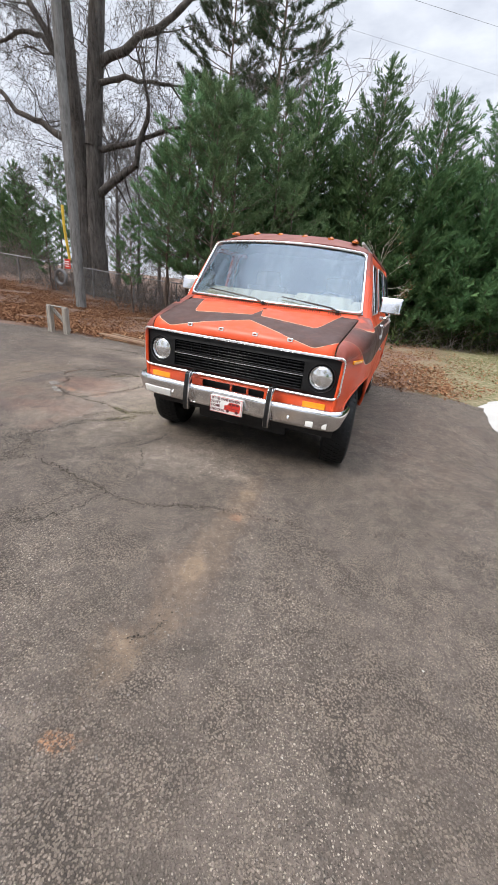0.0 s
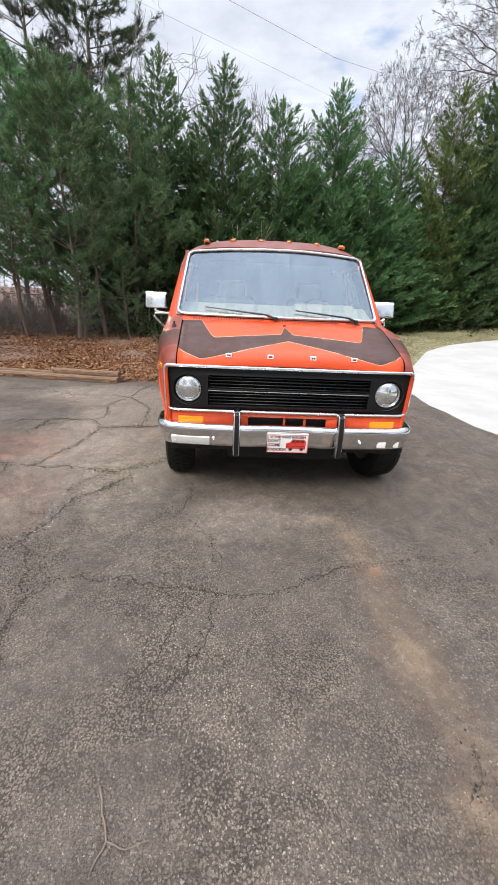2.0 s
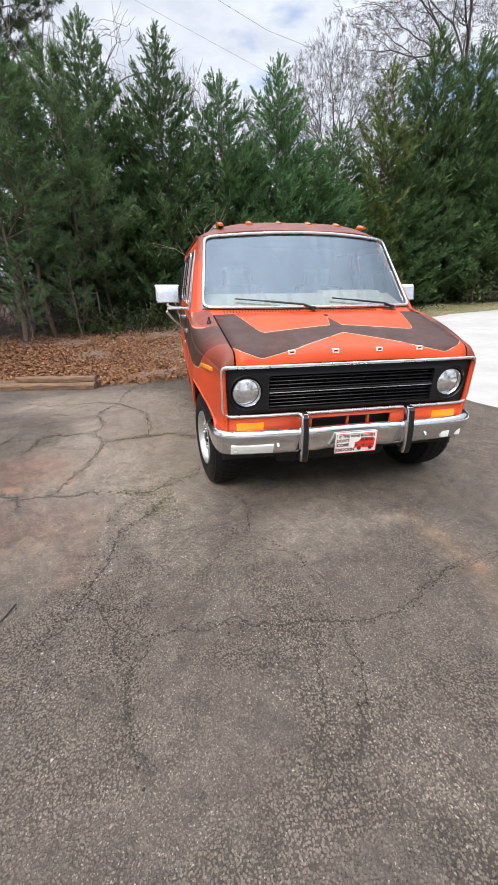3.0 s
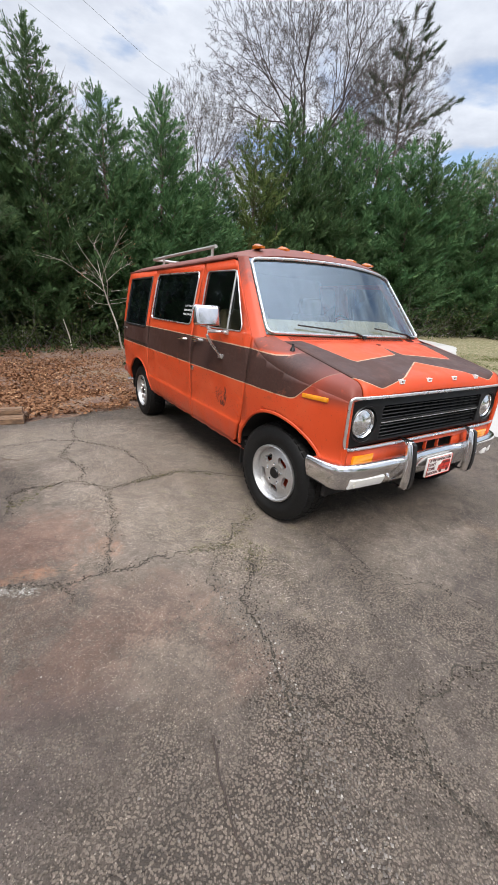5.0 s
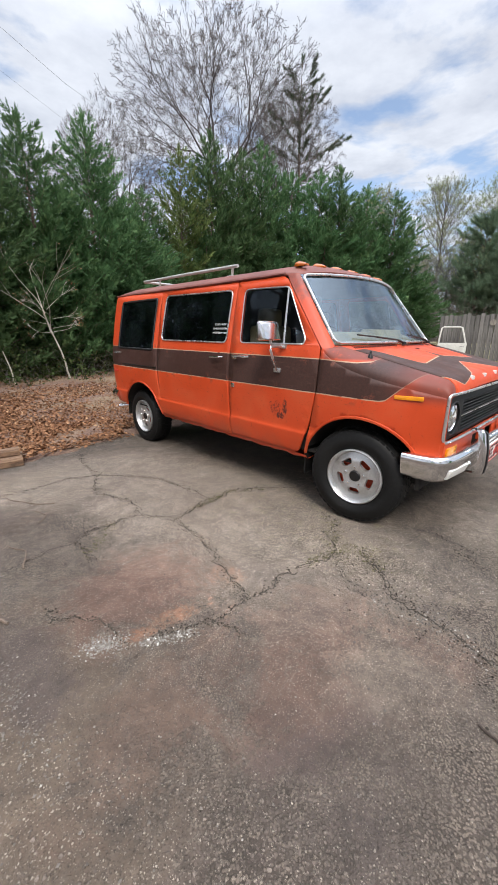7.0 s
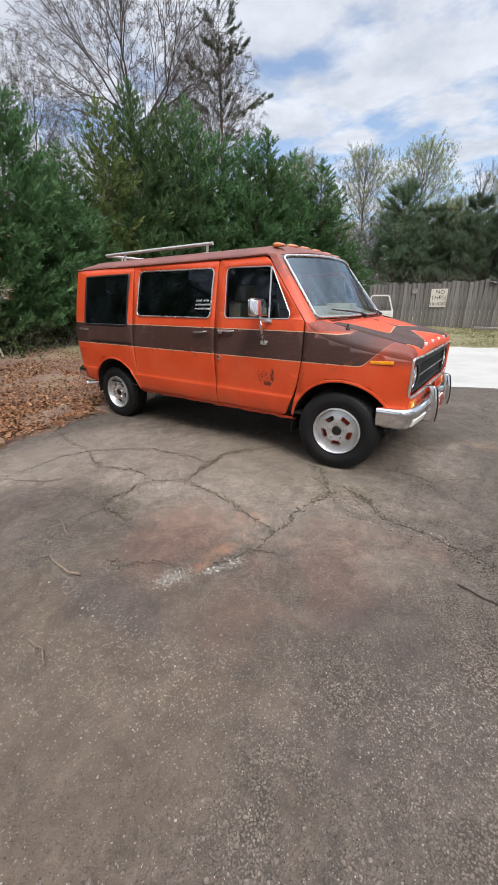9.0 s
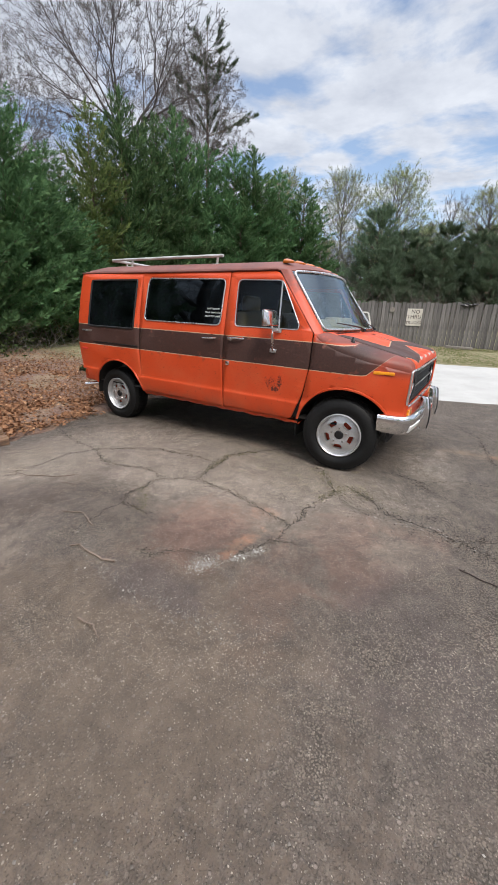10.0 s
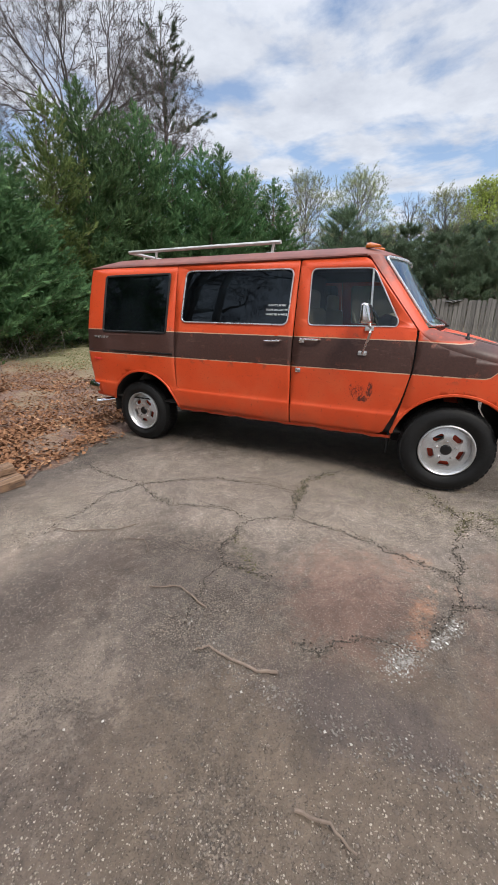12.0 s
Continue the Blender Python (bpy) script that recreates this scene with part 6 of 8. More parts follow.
for s in (-1, 1):
    seat = new("front_seat")
    seat.parent = van
    tagged(seat, "tan bucket seat with a high back")
    bm = bmesh.new()
    box(bm, (s * 0.45 - 0.26, 0.85, 0.72), (s * 0.45 + 0.26, 1.35, 0.90), 0.06, 3)
    part("seat_cushion", bm, M_CLOTH, seat)
    bm = bmesh.new()
    box(bm, (s * 0.45 - 0.26, 1.26, 0.85), (s * 0.45 + 0.26, 1.40, 1.46), 0.06, 3)
    box(bm, (s * 0.45 - 0.15, 1.30, 1.42), (s * 0.45 + 0.15, 1.40, 1.62), 0.05, 3)
    part("seat_back", bm, M_CLOTH, seat)
    bm = bmesh.new()
    box(bm, (s * 0.45 - 0.2, 0.92, 0.45), (s * 0.45 + 0.2, 1.3, 0.73), 0.02)
    part("seat_base", bm, M_INNER, seat)

# decal on the side window
for k, txt in enumerate(("DON'T LAUGH", "YOUR DAUGHTER", "MIGHT BE IN HERE")):
    z = 1.462 - 0.038 * k
    y = 1.515
    m = Matrix.Translation((-(side_x(y, z) + 0.001), y, z)) @ pose(0, 0, 0, 90, 0, -90) @ pose(0, 0, 0, -8.5, 0, 0)
    lettering("window_decal", txt, 0.0245, M_DECAL, van, m, "white vinyl joke lettering on the side window")

# the cab leans in a little more on the driver's side, above the belt
for ob in bpy.data.objects:
    top = ob
    while top.parent:
        top = top.parent
    if top is not van or ob.type != "MESH" or ob.name.split(".")[0] in ("cab_lamp", "hood", "hood_letter", "hood_latch", "mirror", "mirror_glass", "mirror_arm"):
        continue
    co = np.empty(len(ob.data.vertices) * 3, np.float32)
    ob.data.vertices.foreach_get("co", co)
    co = co.reshape(-1, 3)
    k = np.clip((co[:, 2] - 1.12) / 0.16, 0, 1) * (0.6 + 0.4 * np.clip((co[:, 2] - 1.3) / 0.5, 0, 1)) * np.clip((co[:, 1] - 0.1) / 0.2, 0, 1)
    if ob.data.users > 1 or not ((co[:, 0] > 0) & (k > 0)).any():
        continue
    co[:, 0] *= np.where(co[:, 0] > 0, 1 - 0.12 * k, 1)
    ob.data.vertices.foreach_set("co", co.ravel())
    ob.data.update()

# ---- trees ----
def limbs_mesh(name, segs, mat):
    """Tapered bars from rows of (x0, y0, z0, x1, y1, z1, r0, r1)."""
    S = np.array(segs, float)
    P, Q, R0, R1 = S[:, :3], S[:, 3:6], S[:, 6], S[:, 7]
    vs, fs, base = [], [], 0
    for sides, pick in ((7, np.maximum(R0, R1) > 0.05), (4, (np.maximum(R0, R1) <= 0.05) & (np.maximum(R0, R1) > 0.014)), (3, np.maximum(R0, R1) <= 0.014)):
        if not pick.any():
            continue
        p, q, r0, r1 = P[pick], Q[pick], R0[pick], R1[pick]
        t = q - p
        t /= np.linalg.norm(t, axis=1)[:, None] + 1e-9
        ref = np.where(np.abs(t[:, 2:3]) < 0.9, np.array([[0, 0, 1.0]]), np.array([[1.0, 0, 0]]))
        s = np.cross(t, ref)
        s /= np.linalg.norm(s, axis=1)[:, None]
        u = np.cross(s, t)
        a = 2 * np.pi * np.arange(sides) / sides
        ring = s[:, None] * np.cos(a)[None, :, None] + u[:, None] * np.sin(a)[None, :, None]
        v = np.concatenate([p[:, None] + ring * r0[:, None, None], q[:, None] + ring * r1[:, None, None]], 1)
        k = len(p)
        o = base + np.arange(k)[:, None] * 2 * sides + np.arange(sides)[None]
        o2 = base + np.arange(k)[:, None] * 2 * sides + (np.arange(sides)[None] + 1) % sides
        fs.append(np.stack([o, o2, o2 + sides, o + sides], 2).reshape(-1, 4))
        vs.append(v.reshape(-1, 3))
        base += k * 2 * sides
    me = mesh_np(name, np.concatenate(vs), np.concatenate(fs), mat)
    me.shade_smooth()
    return me


def blades_mesh(name, base, way, side, length, width, mat, bend=0.0):
    """Kite-shaped leaflets."""
    b, d, s = base, way, side
    l, w = length[:, None], width[:, None]
    v = np.stack([b, b + d * l * 0.45 + s * w, b + d * l, b + d * l * 0.45 - s * w], 1)
    if bend:
        v[:, 2, 2] -= bend * length
    i = np.arange(len(b))[:, None] * 4
    return mesh_np(name, v.reshape(-1, 3), np.concatenate([i, i + 1, i + 2, i + 3], 1), mat)


def needles_mesh(name, base, way, side, length, width, mat):
    """Slender three-cornered leaflets."""
    l, w = length[:, None], width[:, None]
    v = np.stack([base + side * w, base - side * w, base + way * l], 1)
    i = np.arange(len(base))[:, None] * 3
    return mesh_np(name, v.reshape(-1, 3), np.concatenate([i, i + 1, i + 2], 1), mat)


def fronds_mesh(name, base, way, side, length, rng, mat):
    """Feathery sprays: leaflets in two ranks along a short spine."""
    n, k = len(base), 4
    up = np.array([0, 0, 1.0])
    l = length[:, None]
    spine = [base + way * l * (i / k) + up * l * 0.1 * (i / k) ** 2 for i in range(k + 1)]
    tips = []
    for sg in (1, -1):
        for i in range(k):
            reach = (0.62 - 0.09 * i) * rng.uniform(0.6, 1.3, (n, 1))
            tips.append(spine[i] + (way * 0.75 + side * sg * 0.50) * l * reach + up * l * rng.normal(0.02, 0.08, (n, 1)))
    v = np.stack(spine + tips, 1)
    per = v.shape[1]
    t = np.array([(i, i + 1, k + 1 + i) for i in range(k)] + [(i + 1, i, 2 * k + 1 + i) for i in range(k)])
    f = (np.arange(n)[:, None, None] * per + t[None]).reshape(-1, 3)
    return mesh_np(name, v.reshape(-1, 3), f, mat)


def unit(v):
    return v / (np.linalg.norm(v, axis=-1, keepdims=True) + 1e-9)


def child(name, me, parent, label=""):
    ob = new(name, me)
    ob.parent = parent
    return tagged(ob, label)


def cypress(seed, H, R, mat, label, n_branch=250, low=0.02, dens=1.0):
    """A feathery conifer: a tapered trunk, rising branches, flat upswept sprays."""
    rng = np.random.default_rng(seed)
    tree = thing("cypress_tree", label, "tree", group="cypress screen")
    segs = []
    px = np.cumsum(rng.normal(0, 0.03, 12)), np.cumsum(rng.normal(0, 0.03, 12))
    zz = np.linspace(0, H * 0.97, 12)
    for i in range(11):
        segs.append((px[0][i], px[1][i], zz[i], px[0][i + 1], px[1][i + 1], zz[i + 1], 0.13 * (1 - i / 11.5), 0.13 * (1 - (i + 1) / 11.5)))
    up = np.array([0, 0, 1.0])
    B, D, S, L = [], [], [], []
    for k in range(n_branch):
        u = (k + rng.uniform(0, 1)) / n_branch
        rel = low + (0.975 - low) * (1 - (1 - u) ** 0.72)
        h = H * rel
        ln = 1.15 * R * (1 - rel) ** 0.85 * rng.uniform(0.5, 1.15) * (1.0 if rel > 0.12 else 0.75 + 2 * rel) + 0.10
        az = k * 2.39996 + rng.normal(0, 0.4)
        o = np.array([math.cos(az), math.sin(az), 0])
        lat = np.array([-o[1], o[0], 0])
        cx, cy = np.interp(h, zz, px[0]), np.interp(h, zz, px[1])
        rise = (0.10 + 0.80 * rel) * rng.uniform(0.7, 1.25)
        curl = rng.uniform(0.08, 0.30) * (1 - 0.5 * rel)
        sway = rng.normal(0, 0.15)
        f = lambda q: np.array([cx, cy, h]) + o * ln * q * (1 - 0.14 * q) + up * ln * (rise * q * 0.6 + curl * q * q) + lat * ln * sway * q * q
        pts = [f(q) for q in (0, 0.35, 0.7, 1.0)]
        r = 0.008 + 0.014 * ln / R
        for a, b, q in zip(pts, pts[1:], (1, 0.65, 0.35)):
            segs.append((*a, *b, r * q, r * q * 0.6))
        m = int((5 + ln * 11) * dens)
        for i, q in enumerate(np.append(np.sort(rng.uniform(0.15, 1.0, m * 3)), [0.97, 1.0, 1.0])):
            t = unit(f(min(1.05, q + 0.05)) - f(q - 0.05))
            sg = 1 if i % 2 else -1
            way = unit(t * rng.uniform(0.5, 1.0) + lat * sg * rng.uniform(0.1, 0.8) + up * rng.uniform(-0.2, 0.45) + rng.normal(0, 0.2, 3))
            flat = unit(o * rng.uniform(-0.4, 0.9) + up * 0.8 + rng.normal(0, 0.5, 3))
            B.append(f(q) + way * rng.uniform(0, 0.16) + rng.normal(0, 0.03, 3))
            D.append(way)
            S.append(unit(np.cross(way, flat)))
            L.append((0.11 + 0.07 * min(1, ln / 1.5)) * rng.uniform(0.7, 1.35))
    # leader
    for z in np.linspace(H * 0.92, H * 1.0, 30):
        az = rng.uniform(0, 6.28)
        way = unit(np.array([math.cos(az) * 0.5, math.sin(az) * 0.5, 1.0]))
        B.append(np.array([px[0][-1], px[1][-1], z]))
        D.append(way)
        S.append(unit(np.cross(way, rng.normal(0, 1, 3))))
        L.append(rng.uniform(0.14, 0.26))
    child("trunk", limbs_mesh("trunk", segs, M_BARK_PINE), tree, "thin brown trunk and branches")
    child("crown", fronds_mesh("crown", np.array(B), np.array(D), np.array(S), np.array(L), rng, mat), tree, "dense feathery evergreen sprays")
    return tree


def pine(seed, H, R, mat, label, low=0.12, whorls=11, lean=0.0, needle=0.19, tufts=9, name="pine_tree", group="young pines", arms=5, lift=0.5):
    """A pine: a thin trunk with whorls of limbs, tufts of needles towards their ends."""
    rng = np.random.default_rng(seed)
    tree = thing(name, label, "tree", group=group)
    segs, B, D = [], [], []
    k = 14
    zz = np.linspace(0, H, k)
    cx = np.cumsum(rng.normal(0, 0.035, k)) + lean * zz
    cy = np.cumsum(rng.normal(0, 0.035, k))
    r0 = 0.009 * H + 0.015
    up = np.array([0, 0, 1.0])
    for i in range(k - 1):
        segs.append((cx[i], cy[i], zz[i], cx[i + 1], cy[i + 1], zz[i + 1], r0 * (1 - i / k), r0 * (1 - (i + 1) / k)))

    def arm(p0, o, ln, el, r, deep):
        f = lambda s: p0 + o * ln * s + up * ln * (el * s * 0.7 + 0.3 * s * s)
        pts = [f(s) for s in (0, 0.5, 1.0)]
        segs.append((*pts[0], *pts[1], r, r * 0.6))
        segs.append((*pts[1], *pts[2], r * 0.6, r * 0.3))
        for s in rng.uniform(0.5, 1.02, max(2, int(tufts * ln * 0.5))):
            B.append(f(s) + rng.normal(0, 0.04, 3))
            D.append(unit(o * 0.8 + up * 0.55 + rng.normal(0, 0.3, 3)))
        B.append(pts[2])
        D.append(unit(o * 0.7 + up * 0.8))
        if deep:
            for s in (0.35, 0.5, 0.62, 0.75, 0.88):
                sg = rng.choice([-1, 1])
                w = unit(o + sg * np.array([-o[1], o[0], 0]) * rng.uniform(0.5, 1.1))
                arm(f(s), w, ln * rng.uniform(0.25, 0.5), el * 0.6, r * 0.45, False)

    for j in range(whorls):
        rel = low + (0.97 - low) * (j + rng.uniform(0, 0.5)) / whorls
        h = H * rel
        p0 = np.array([np.interp(h, zz, cx), np.interp(h, zz, cy), h])
        turn = rng.uniform(0, 6.283)
        for i in range(rng.integers(arms - 2, arms + 1)):
            az = turn + 6.283 * i / arms + rng.normal(0, 0.25)
            ln = R * (1 - rel) ** 0.6 * rng.uniform(0.5, 1.1) * min(1, 0.55 + (rel - low) * 3) + 0.18
            arm(p0 + up * rng.normal(0, 0.06), np.array([math.cos(az), math.sin(az), 0]), ln, rng.uniform(0.0, 0.45) + lift * (rel if lift > 0 else 1), 0.007 + 0.010 * ln, True)
    for _ in range(10):
        B.append(np.array([cx[-1], cy[-1], H]) + rng.normal(0, 0.06, 3) + up * rng.uniform(-0.3, 0.1))
        D.append(unit(up + rng.normal(0, 0.3, 3)))
    B, D = np.array(B), np.array(D)
    c = 20
    b = np.repeat(B, c, 0)
    dd = np.repeat(D, c, 0)
    w = unit(dd * 0.8 + rng.normal(0, 0.5, (len(b), 3)))
    b = b + dd * rng.uniform(-0.16, 0.06, (len(b), 1)) * needle / 0.19
    sd = unit(np.cross(w, rng.normal(0, 1, w.shape)))
    ll = rng.uniform(0.6, 1.1, len(b)) * needle
    child("trunk", limbs_mesh("trunk", segs, M_BARK_PINE), tree, "rough brown trunk with thin limbs")
    child("crown", needles_mesh("crown", b, w, sd, ll, np.full(len(b), 0.0085 * needle / 0.19), mat), tree, "tufts of long green needles")
    return tree


def grow(rng, p, d, ln, r, depth, segs, tips, spread, up, keep=0.72, wig=0.12, kids=(2, 3), rmin=0.004):
    """Branch a limb again and again."""
    n = max(2, int(ln / (0.35 if r < 0.05 else 0.6)))
    q = np.array(p, float)
    d = np.array(d, float)
    rr = r
    for i in range(n):
        d = unit(d + rng.normal(0, wig, 3) + np.array([0, 0, up]))
        nx = q + d * ln / n
        r2 = max(rmin * 0.6, r * (1 - 0.45 * (i + 1) / n))
        segs.append((*q, *nx, rr, r2))
        q, rr = nx, r2
        if depth > 0 and i >= n * 0.35 and rng.uniform() < 0.55:
            ax = unit(np.cross(d, rng.normal(0, 1, 3)))
            c = unit(d + ax * spread * rng.uniform(0.7, 1.4))
            grow(rng, q, c, ln * rng.uniform(0.4, 0.65), max(rmin, rr * 0.55), depth - 1, segs, tips, spread, up, keep, wig, kids, rmin)
    if depth > 0:
        for _ in range(rng.integers(kids[0], kids[1] + 1)):
            ax = unit(np.cross(d, rng.normal(0, 1, 3)))
            c = unit(d + ax * spread * rng.uniform(0.5, 1.2))
            grow(rng, q, c, ln * keep * rng.uniform(0.75, 1.15), max(rmin, rr * 0.75), depth - 1, segs, tips, spread, up, keep, wig, kids, rmin)
    else:
        tips.append(q)


def twiggy(segs, tips, rng, n=4, ln=0.7, r=0.009):
    """Sprays of fine twigs on the ends of the limbs."""
    out = []
    for t in tips:
        for _ in range(n):
            d = unit(rng.normal(0, 1, 3) + np.array([0, 0, 0.5]))
            m = t + d * ln * rng.uniform(0.3, 0.6)
            e = m + unit(d + rng.normal(0, 0.4, 3)) * ln * rng.uniform(0.3, 0.6)
            segs += [(*t, *m, r, r * 0.7), (*m, *e, r * 0.7, r * 0.35)]
            out.append(e)
    return out


def bare_tree(seed, trunks, mat, label, depth=5, spread=0.55, up=0.03, buds=None, bud_size=0.08, bud_share=1, name="bare_tree", group="bare trees", rmin=0.004, wig=0.12, keep=0.72, kids=(2, 3), fine=0):
    """trunks: rows of start, direction, length, radius."""
    rng = np.random.default_rng(seed)
    tree = thing(name, label, "tree", group=group)
    segs, tips = [], []
    for p, d, ln, r in trunks:
        grow(rng, p, unit(np.array(d, float)), ln, r, depth, segs, tips, spread, up, keep, wig, kids, rmin)
    if fine:
        tips = twiggy(segs, tips, rng, fine, 0.9, rmin)
    child("trunk", limbs_mesh("trunk", segs, mat), tree, "branching grey limbs and twigs")
    if buds is not None and tips:
        t = np.repeat(np.array(tips), bud_share, 0)
        t = t + rng.normal(0, bud_size * 2.2, t.shape) * (bud_share > 1)
        w = unit(rng.normal(0, 1, t.shape) + np.array([[0, 0, 0.6]]))
        sd = unit(np.cross(w, rng.normal(0, 1, w.shape)))
        ll = rng.uniform(0.6, 1.3, len(t)) * bud_size
        child("crown", blades_mesh("crown", t, w, sd, ll, ll * 0.32, buds), tree, "small swelling buds and young leaves")
    return tree


def stand(tree, x, y, turn=0.0, size=1.0, sink=0.05, tall=None):
    tree.matrix_world = Matrix.Translation((x, y, float(height(x, y)) - sink)) @ pose(0, 0, 0, 0, 0, turn) @ Matrix.Diagonal((size, size, tall or size, 1))
    return tree


def again(tree, x, y, turn, size, tall=None, sink=0.05):
    ob = copy_thing(tree, Matrix.Identity(4))
    return stand(ob, x, y, turn, size, sink, tall)


# the cypress screen behind the van: two builds, set out along a curve
cyp_a = stand(cypress(11, 8.4, 2.9, M_CYP, "tall dark green cypress with feathery upswept sprays"), 3.05, 13.3, 0, 1.0)
cyp_b = stand(cypress(12, 8.4, 2.6, M_CYP, "tall dark green cypress with a thin pointed top"), -1.05, 12.3, 0, 1.0)
cyp_c = stand(cypress(13, 8.0, 3.1, M_CYP, "broad bushy dark green cypress"), 0.95, 13.0, 0, 0.97)
for src, x, y, turn, sz, tall in (
        (cyp_b, -3.1, 12.4, 80, 1.0, 1.02), (cyp_c, -5.0, 12.6, 140, 0.95, 0.9), (cyp_c, -2.1, 13.2, 200, 1.0, 0.82), (cyp_c, 2.0, 13.6, 250, 1.0, 0.75),
        (cyp_c, 4.6, 13.6, 30, 1.05, 0.78), (cyp_a, 6.3, 15.2, 75, 1.05, 0.86), (cyp_a, 10.6, 15.6, 160, 1.2, 1.25), (cyp_c, 12.4, 15.6, 210, 1.15, 1.25),
        (cyp_a, 14.0, 15.4, 260, 1.25, 1.28), (cyp_c, 15.6, 14.6, 310, 1.25, 1.2), (cyp_a, 16.6, 13.2, 20, 1.2, 1.13), (cyp_b, 17.6, 12.4, 120, 1.25, 1.15),
        (cyp_a, 18.9, 11.4, 45, 1.15, 1.05), (cyp_b, 20.0, 10.2, 190, 1.2, 1.0), (cyp_c, 20.8, 9.0, 90, 0.95, 0.62), (cyp_c, 13.0, 14.0, 10, 1.0, 0.8), (cyp_c, 16.0, 12.2, 170, 1.0, 0.78), (cyp_c, 9.2, 14.6, 330, 0.95, 0.72), (cyp_c, 6.0, 14.0, 100, 0.9, 0.62)):
    again(src, x, y, turn, sz, tall)
cyp_y = stand(cypress(14, 8.6, 2.6, M_CYPY, "yellowish green cypress with a loose crown", dens=0.75), 8.5, 15.3, 0, 1.08)
again(cyp_y, 7.6, 14.4, 120, 0.8, 0.6)

# low brush along the foot of the trees
def brush(seed, n, w, h, mat, label, leaf=1.0):
    rng = np.random.default_rng(seed)
    ob = thing("bush", label, "bush", group="brush under the trees")
    segs, B, D = [], [], []
    for _ in range(n):
        p = np.array([rng.normal(0, w * 0.35), rng.normal(0, w * 0.25), 0])
        d = unit(np.array([rng.normal(0, 0.6), rng.normal(0, 0.6), 1.0]))
        ln = h * rng.uniform(0.4, 1.1)
        q = p
        for i in range(4):
            d = unit(d + rng.normal(0, 0.3, 3) - np.array([0, 0, 0.12]))
            nx = q + d * ln / 4
            segs.append((*q, *nx, 0.008 * (1 - i / 5), 0.008 * (1 - (i + 1) / 5)))
            for _ in range(6):
                B.append(q + (nx - q) * rng.uniform(0, 1) + rng.normal(0, 0.05, 3))
                D.append(unit(d + rng.normal(0, 0.8, 3)))
            q = nx
    B, D = np.array(B), np.array(D)
    sd = unit(np.cross(D, rng.normal(0, 1, D.shape)))
    ll = rng.uniform(0.06, 0.14, len(B)) * leaf
    tagged(child("stem_tangle", limbs_mesh("stem_tangle", segs, M_BARK_FAR), ob, "thin tangled stems"), kind="stuff")
    tagged(child("foliage", blades_mesh("foliage", B, D, sd, ll, ll * 0.26, mat), ob, "small mixed leaves"), kind="stuff")
    return ob


br_a = stand(brush(31, 170, 2.6, 1.5, M_BRUSH, "tangled low green brush under the trees"), -1.6, 11.2)
br_b = stand(brush(32, 110, 2.4, 1.9, M_BUDRED, "tangled brown leafless brush", 0.4), -6.9, 9.4)
for src, x, y, turn, sz in ((br_a, 0.6, 12.2, 90, 1.0), (br_a, 2.6, 13.0, 200, 1.0), (br_a, 5.0, 13.8, 40, 1.0), (br_a, 7.5, 14.4, 290, 1.0), (br_a, 10.0, 14.6, 10, 1.1), (br_a, 13.0, 14.2, 130, 1.3),
                            (br_a, 15.5, 12.6, 60, 1.5), (br_a, 17.8, 10.8, 160, 1.5), (br_a, -3.6, 10.4, 150, 0.9), (br_b, -9.0, 10.5, 70, 1.1), (br_b, -11.5, 11.0, 20, 1.2), (br_b, -4.6, 10.8, 240, 0.9), (br_b, -14, 11.5, 100, 1.3), (br_b, 14.5, 12.8, 80, 1.3), (br_b, 16.5, 11.0, 180, 1.3), (br_b, 2.2, 12.4, 310, 0.9)):
    again(src, x, y, turn, sz)

# young pines beside them
pine_a = stand(pine(21, 6.6, 1.7, M_PINE, "young pine with long soft needles and a thin trunk", low=0.2, whorls=11, tufts=8), -5.05, 8.3)
pine_b = stand(pine(22, 6.2, 1.5, M_PINE, "slender young pine with sparse lower limbs", low=0.3, whorls=9, tufts=6), -4.45, 9.1)
for src, x, y, turn, sz in ((pine_a, -5.9, 8.9, 110, 1.02), (pine_b, -6.5, 8.4, 50, 0.82), (pine_b, -7.1, 9.0, 210, 0.85), (pine_a, -3.9, 10.3, 260, 1.05), (pine_b, -5.4, 10.6, 330, 1.15), (pine_a, -6.9, 10.9, 40, 1.12), (pine_a, -3.0, 10.8, 130, 0.8), (pine_b, -7.9, 8.3, 10, 0.5), (pine_a, -3.7, 8.9, 70, 0.42), (pine_a, -4.7, 8.0, 200, 0.36), (pine_a, -13.2, 9.6, 80, 0.5)):
    again(src, x, y, turn, sz)
big_pine = stand(pine(23, 18.5, 4.6, M_PINEDARK, "tall old pine with a ragged high crown", low=0.47, whorls=13, tufts=11, needle=0.27, name="pine_tree", group="tall pines", arms=6, lift=0.1), -7.6, 19.9)
again(big_pine, -10.9, 20.6, 140, 0.95)

